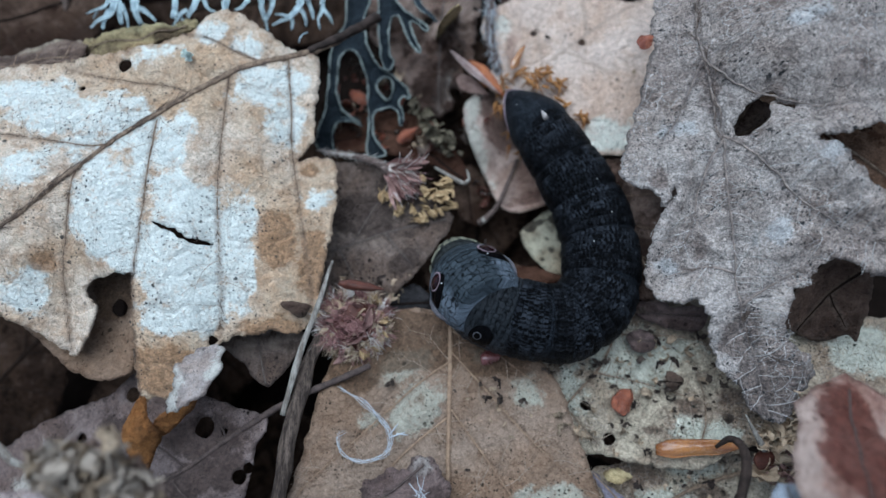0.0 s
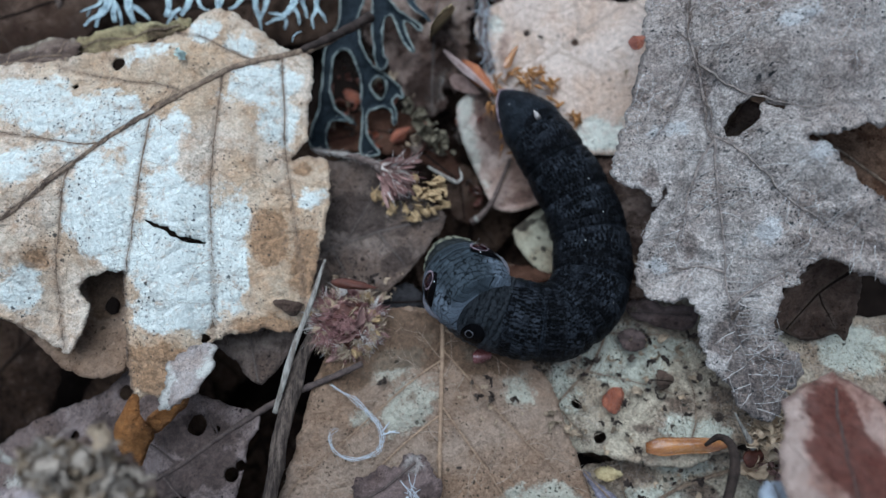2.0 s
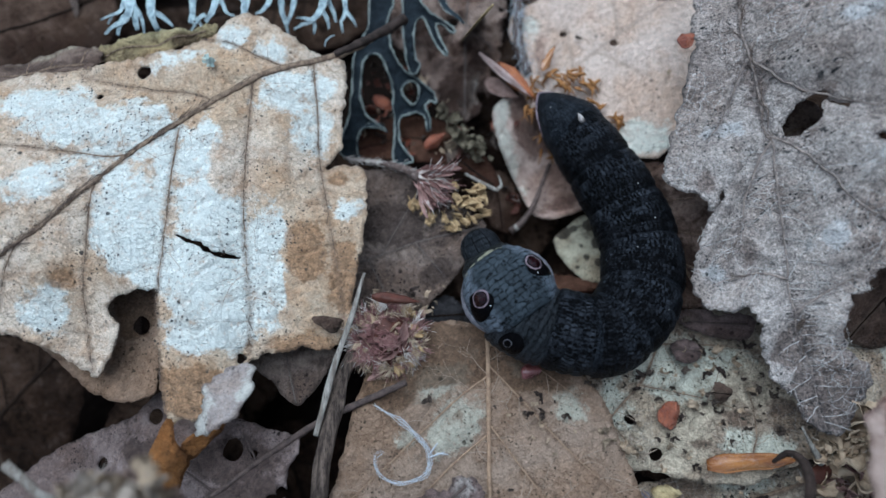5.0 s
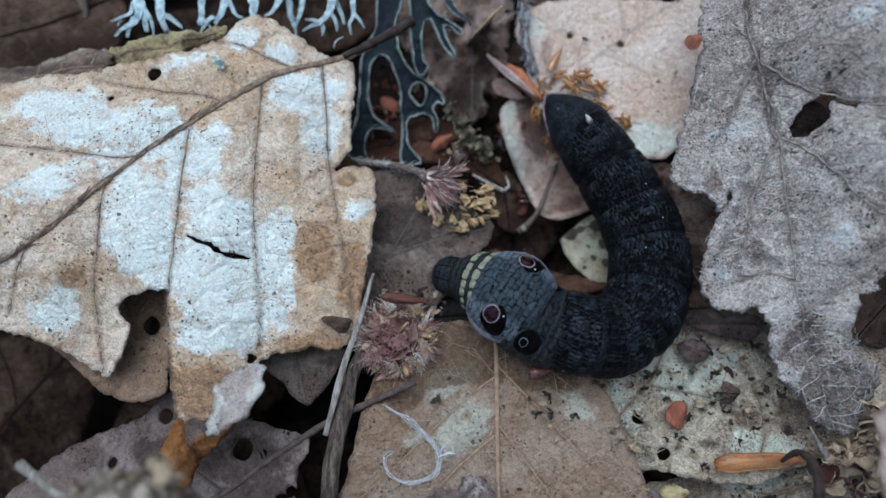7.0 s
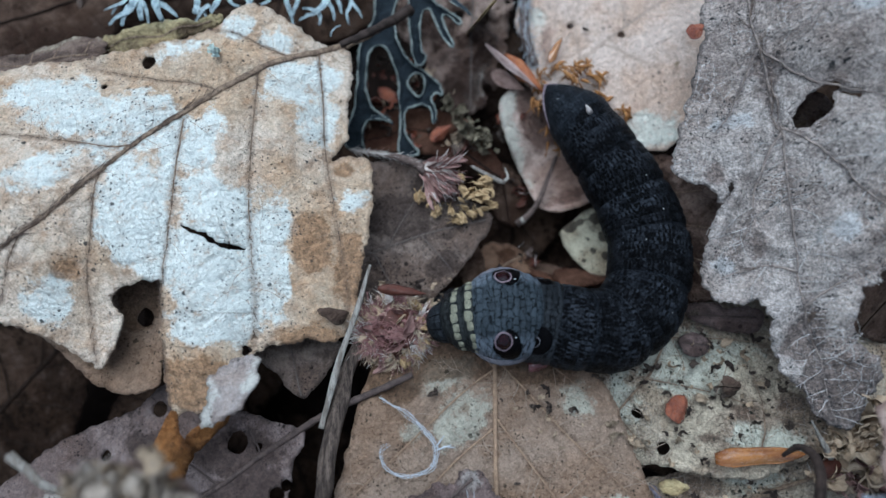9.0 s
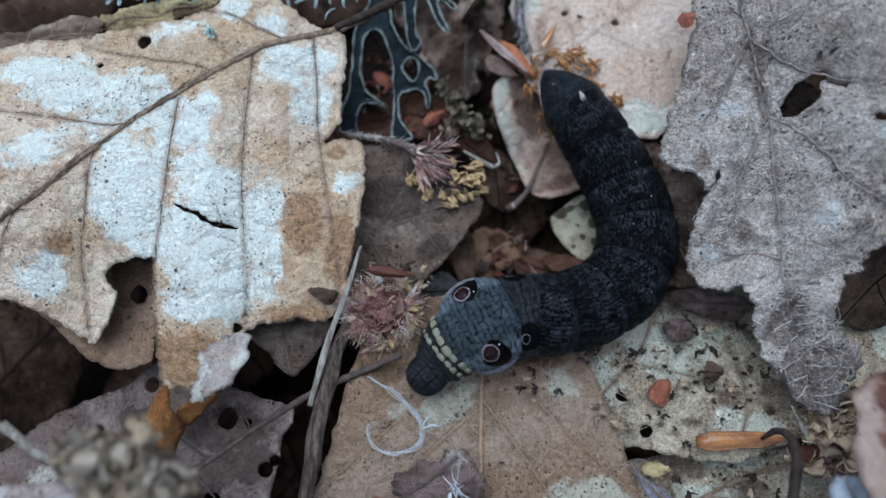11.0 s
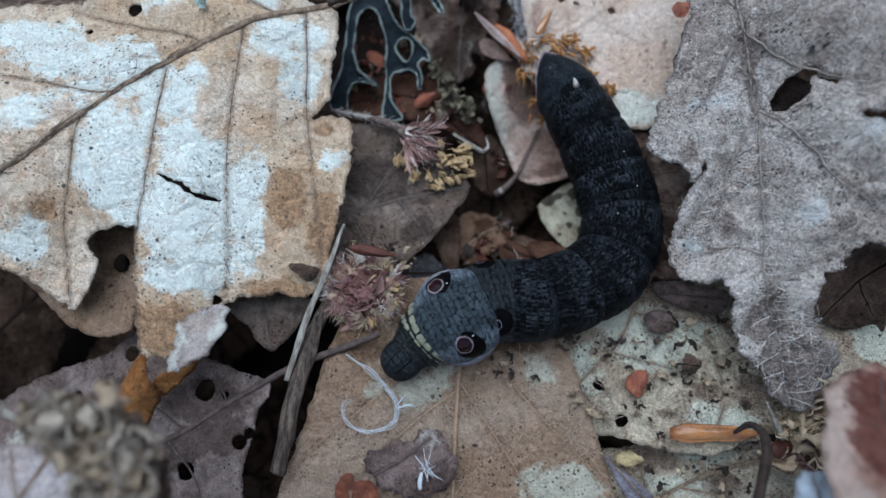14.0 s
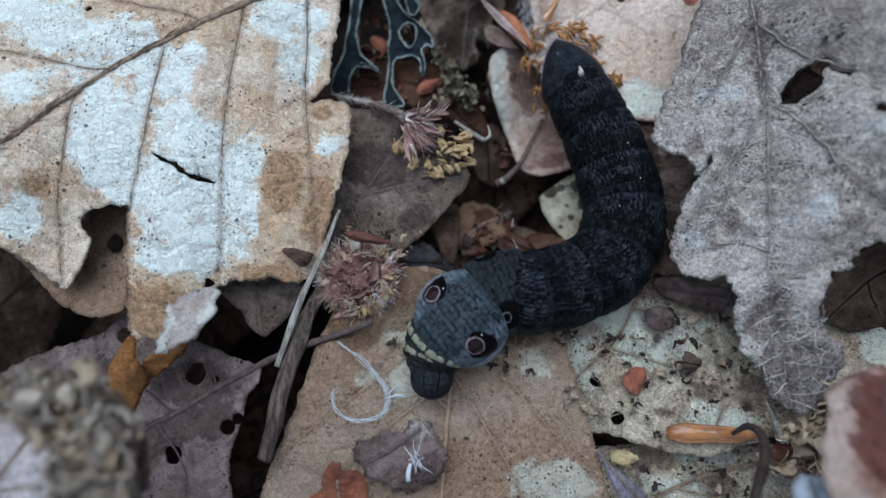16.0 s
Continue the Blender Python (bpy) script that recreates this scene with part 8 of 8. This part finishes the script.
FINE = [crumb_mesh(11, crumb_buff), crumb_mesh(12, bract_tan), crumb_mesh(13, bark), crumb_mesh(14, bark), crumb_mesh(15, stalk_dark)]
debris("tiny brown and black plant crumbs scattered on the decayed leaf", [((37.7, -0.4, 4.6), 26, 4.2), ((40.2, -5.5, 5.0), 26, 3.2), ((34.4, -5.5, 4.4), 22, 3.6), ((28.1, -10.6, 4.2), 18, 3.0), ((30.7, 1.4, 3.4), 18, 3.4), ((23.1, -0.4, 3.2), 10, 2.6)], FINE, 47, 0.34)
debris("tiny plant crumbs along the edge of the tan leaf", [((15.1, -1.2, 6.2), 8, 1.4), ((8.2, -5.4, 6.4), 8, 2.6), ((19.9, -10.3, 6.4), 6, 1.4), ((-7.5, 10.2, 4.4), 10, 1.4), ((-12.9, 11.5, 4.4), 10, 1.8), ((30.1, -19.5, 5.2), 16, 3.0), ((38.3, -19.1, 5.4), 16, 3.0)], FINE, 48, 0.4)
debris("dark brown crumbled litter in the hollow beside the caterpillar", [((2.1, 14.0, -6.0), 16, 2.0), ((7.0, 16.4, -7.0), 16, 2.2), ((8.9, 11.3, -5.0), 14, 1.8), ((4.1, 10.1, -5.0), 12, 1.8), ((17.9, 30.6, -6.0), 12, 1.4), ((6.7, 30.6, -6.0), 12, 1.6)], [crumb_mesh(23, scale_dark), crumb_mesh(24, stalk_brown), crumb_mesh(25, stalk_dark)], 53, 0.55, 30)
debris("dark brown crumbled litter in the hollow under the lichen", [((-18.9, 43.1, -5.0), 14, 2.4), ((-10.8, 48.8, -5.5), 14, 2.4), ((-2.4, 38.1, -3.0), 10, 1.6), ((-8.6, 39.7, -4.5), 12, 2.4), ((-15.2, 53.5, -6.0), 12, 2.4), ((4.7, 41.6, -4.0), 8, 1.5)], [crumb_mesh(16, scale_dark), crumb_mesh(17, bract_tan), crumb_mesh(18, bark), crumb_mesh(19, scale_flake)], 49, 0.7)


debris("small mint-green lichen crust on the pale leaf", [((-39.4, 46.5, 12.6), 7, 0.45), ((-39.0, 45.8, 12.6), 4, 0.3)], [crumb_mesh(21, lichen_mint), crumb_mesh(22, lichen_mint)], 51, 0.35)


def crumbs():
    """Single small bits lying on the leaves."""
    spots = [((7.5, -4.4, 6.6), 0.9), ((8.1, -7.2, 6.8), 0.9), ((9.2, -9.5, 6.8), 1.0), ((10.1, -11.3, 6.8), 0.8), ((7.1, -9.1, 6.6), 0.6), ((-7.8, 12.0, 5.2), 1.0), ((-15.1, 12.0, 9.5), 1.1), ((23.6, 39.9, 2.4), 0.8), ((32.6, 48.4, 2.6), 0.9), ((3.7, -5.9, 6.8), 0.6), ((13.1, -8.3, 6.8), 0.7), ((-3.9, 45.6, -0.8), 0.9), ((20.3, 25.8, 11.0), 0.25)]
    for i, (at, size) in enumerate(spots[:-1]):
        ob = new("plant_crumb", TAN[i % 4])
        ob.matrix_world = aim(at, (math.cos(i * 2.1), math.sin(i * 2.1), 0.1), 40 * i) @ Matrix.Scale(size * 0.45, 4)
        tagged(ob, "small tan plant crumb lying on a dead leaf", "crumb", "crumbs on the leaves")
    dark = mesh_of("dark_crumb", *scale_shape(1.8, 0.9, 0.5, 71, 0.4, 7, 5), bark)
    for i, at in enumerate([(3.6, -16.0, 7.2), (-7.6, -3.4, 6.9), (-8.1, -3.7, 6.9), (36.0, -3.1, 5.2), (34.7, -2.5, 5.2), (23.8, -0.4, 4.0), (16.0, 56.3, 1.2), (18.5, 55.8, 1.0), (41.5, 5.8, 16.8), (45.9, -0.2, 15.8)]):
        ob = new("dark_crumb", dark)
        ob.matrix_world = aim(at, (math.cos(i * 1.7), math.sin(i * 1.7), 0.05), 25 * i) @ Matrix.Scale(0.5 + 0.2 * (i % 3), 4)
        tagged(ob, "small blackish plant crumb lying on a dead leaf", "crumb", "crumbs on the leaves")


crumbs()
base = np.array(pale_leaf.location) / MM
v, f = tube(curve(np.array([(-21.4, 48.3, 10.4), (-18.6, 49.6, 10.4), (-15.8, 51.4, 9.8), (-13.3, 53.6, 8.6), (-10.9, 56.0, 7.4)]) - base, 0.5), (0.5, 0.62, 0.68, 0.72, 0.8, 0.9), 10, 0.85, 0.4, 3)
part("stalk", mesh_of("stalk", v, f, stalk_dark), pale_leaf, "dark brown leaf stalk")


# ---- deeper litter ----
def litter_leaf(seed, material, length, width):
    """A common beech leaf of the litter."""
    n = 14
    out = [(length * (t - 0.5), width / 2 * math.sin(math.pi * t ** 0.85) ** 0.8) for t in np.linspace(0.02, 0.98, n)]
    out += [(x, -y) for x, y in out[::-1]]
    h = [(length * x, width * y, 1.6 * noise.noise((x * 3, y * 3, seed)) + (2.0 if abs(y) > 0.3 else 0)) for x in (-0.5, -0.2, 0.2, 0.5) for y in (-0.45, 0, 0.45)]
    ribs = [[(length * a, 0), (length * (a + 0.14), s * width * 0.42 * math.sin(math.pi * (a + 0.6)))] for a in (-0.35, -0.2, -0.05, 0.1, 0.25) for s in (1, -1)]
    return leaf("beech_leaf", "dark brown beech leaf deep in the litter", material, out, h, [(-length * 0.5, 0), (length * 0.5, 0)], ribs, seed=seed, step=1.6, rib_size=(0.4, 0.2), ribs=rib_dark, group="deep litter")


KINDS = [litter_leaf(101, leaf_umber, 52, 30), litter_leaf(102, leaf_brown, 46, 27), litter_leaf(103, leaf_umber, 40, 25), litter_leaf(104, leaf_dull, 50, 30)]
rng = np.random.default_rng(77)
KINDS[0].matrix_basis = pose(-0.03, 0.03, -0.018, 4, 3, 40)
KINDS[1].matrix_basis = pose(0.02, 0.08, -0.012, 6, -4, 110)
KINDS[2].matrix_basis = pose(0.005, 0.022, -0.018, -5, 4, 200)
KINDS[3].matrix_basis = pose(-0.085, 0.075, -0.006, 5, 8, 290)
for i in range(90):
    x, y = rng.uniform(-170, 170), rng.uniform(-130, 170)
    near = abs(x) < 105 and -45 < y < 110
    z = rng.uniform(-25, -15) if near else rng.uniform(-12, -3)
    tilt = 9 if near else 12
    # near the camera only the umber kinds, whose colour carries the gap shade
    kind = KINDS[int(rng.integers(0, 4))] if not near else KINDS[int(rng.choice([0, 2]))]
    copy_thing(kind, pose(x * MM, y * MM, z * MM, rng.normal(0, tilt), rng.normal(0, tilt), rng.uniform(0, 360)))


def motions():
    rows = FORE + LATER + AFTER
    axes = [(row[0], spine(row)) for row in rows]
    for p, s in MOVING:
        walk(p, [(t, body_pose(at, s, t)) for t, at in axes])


motions()
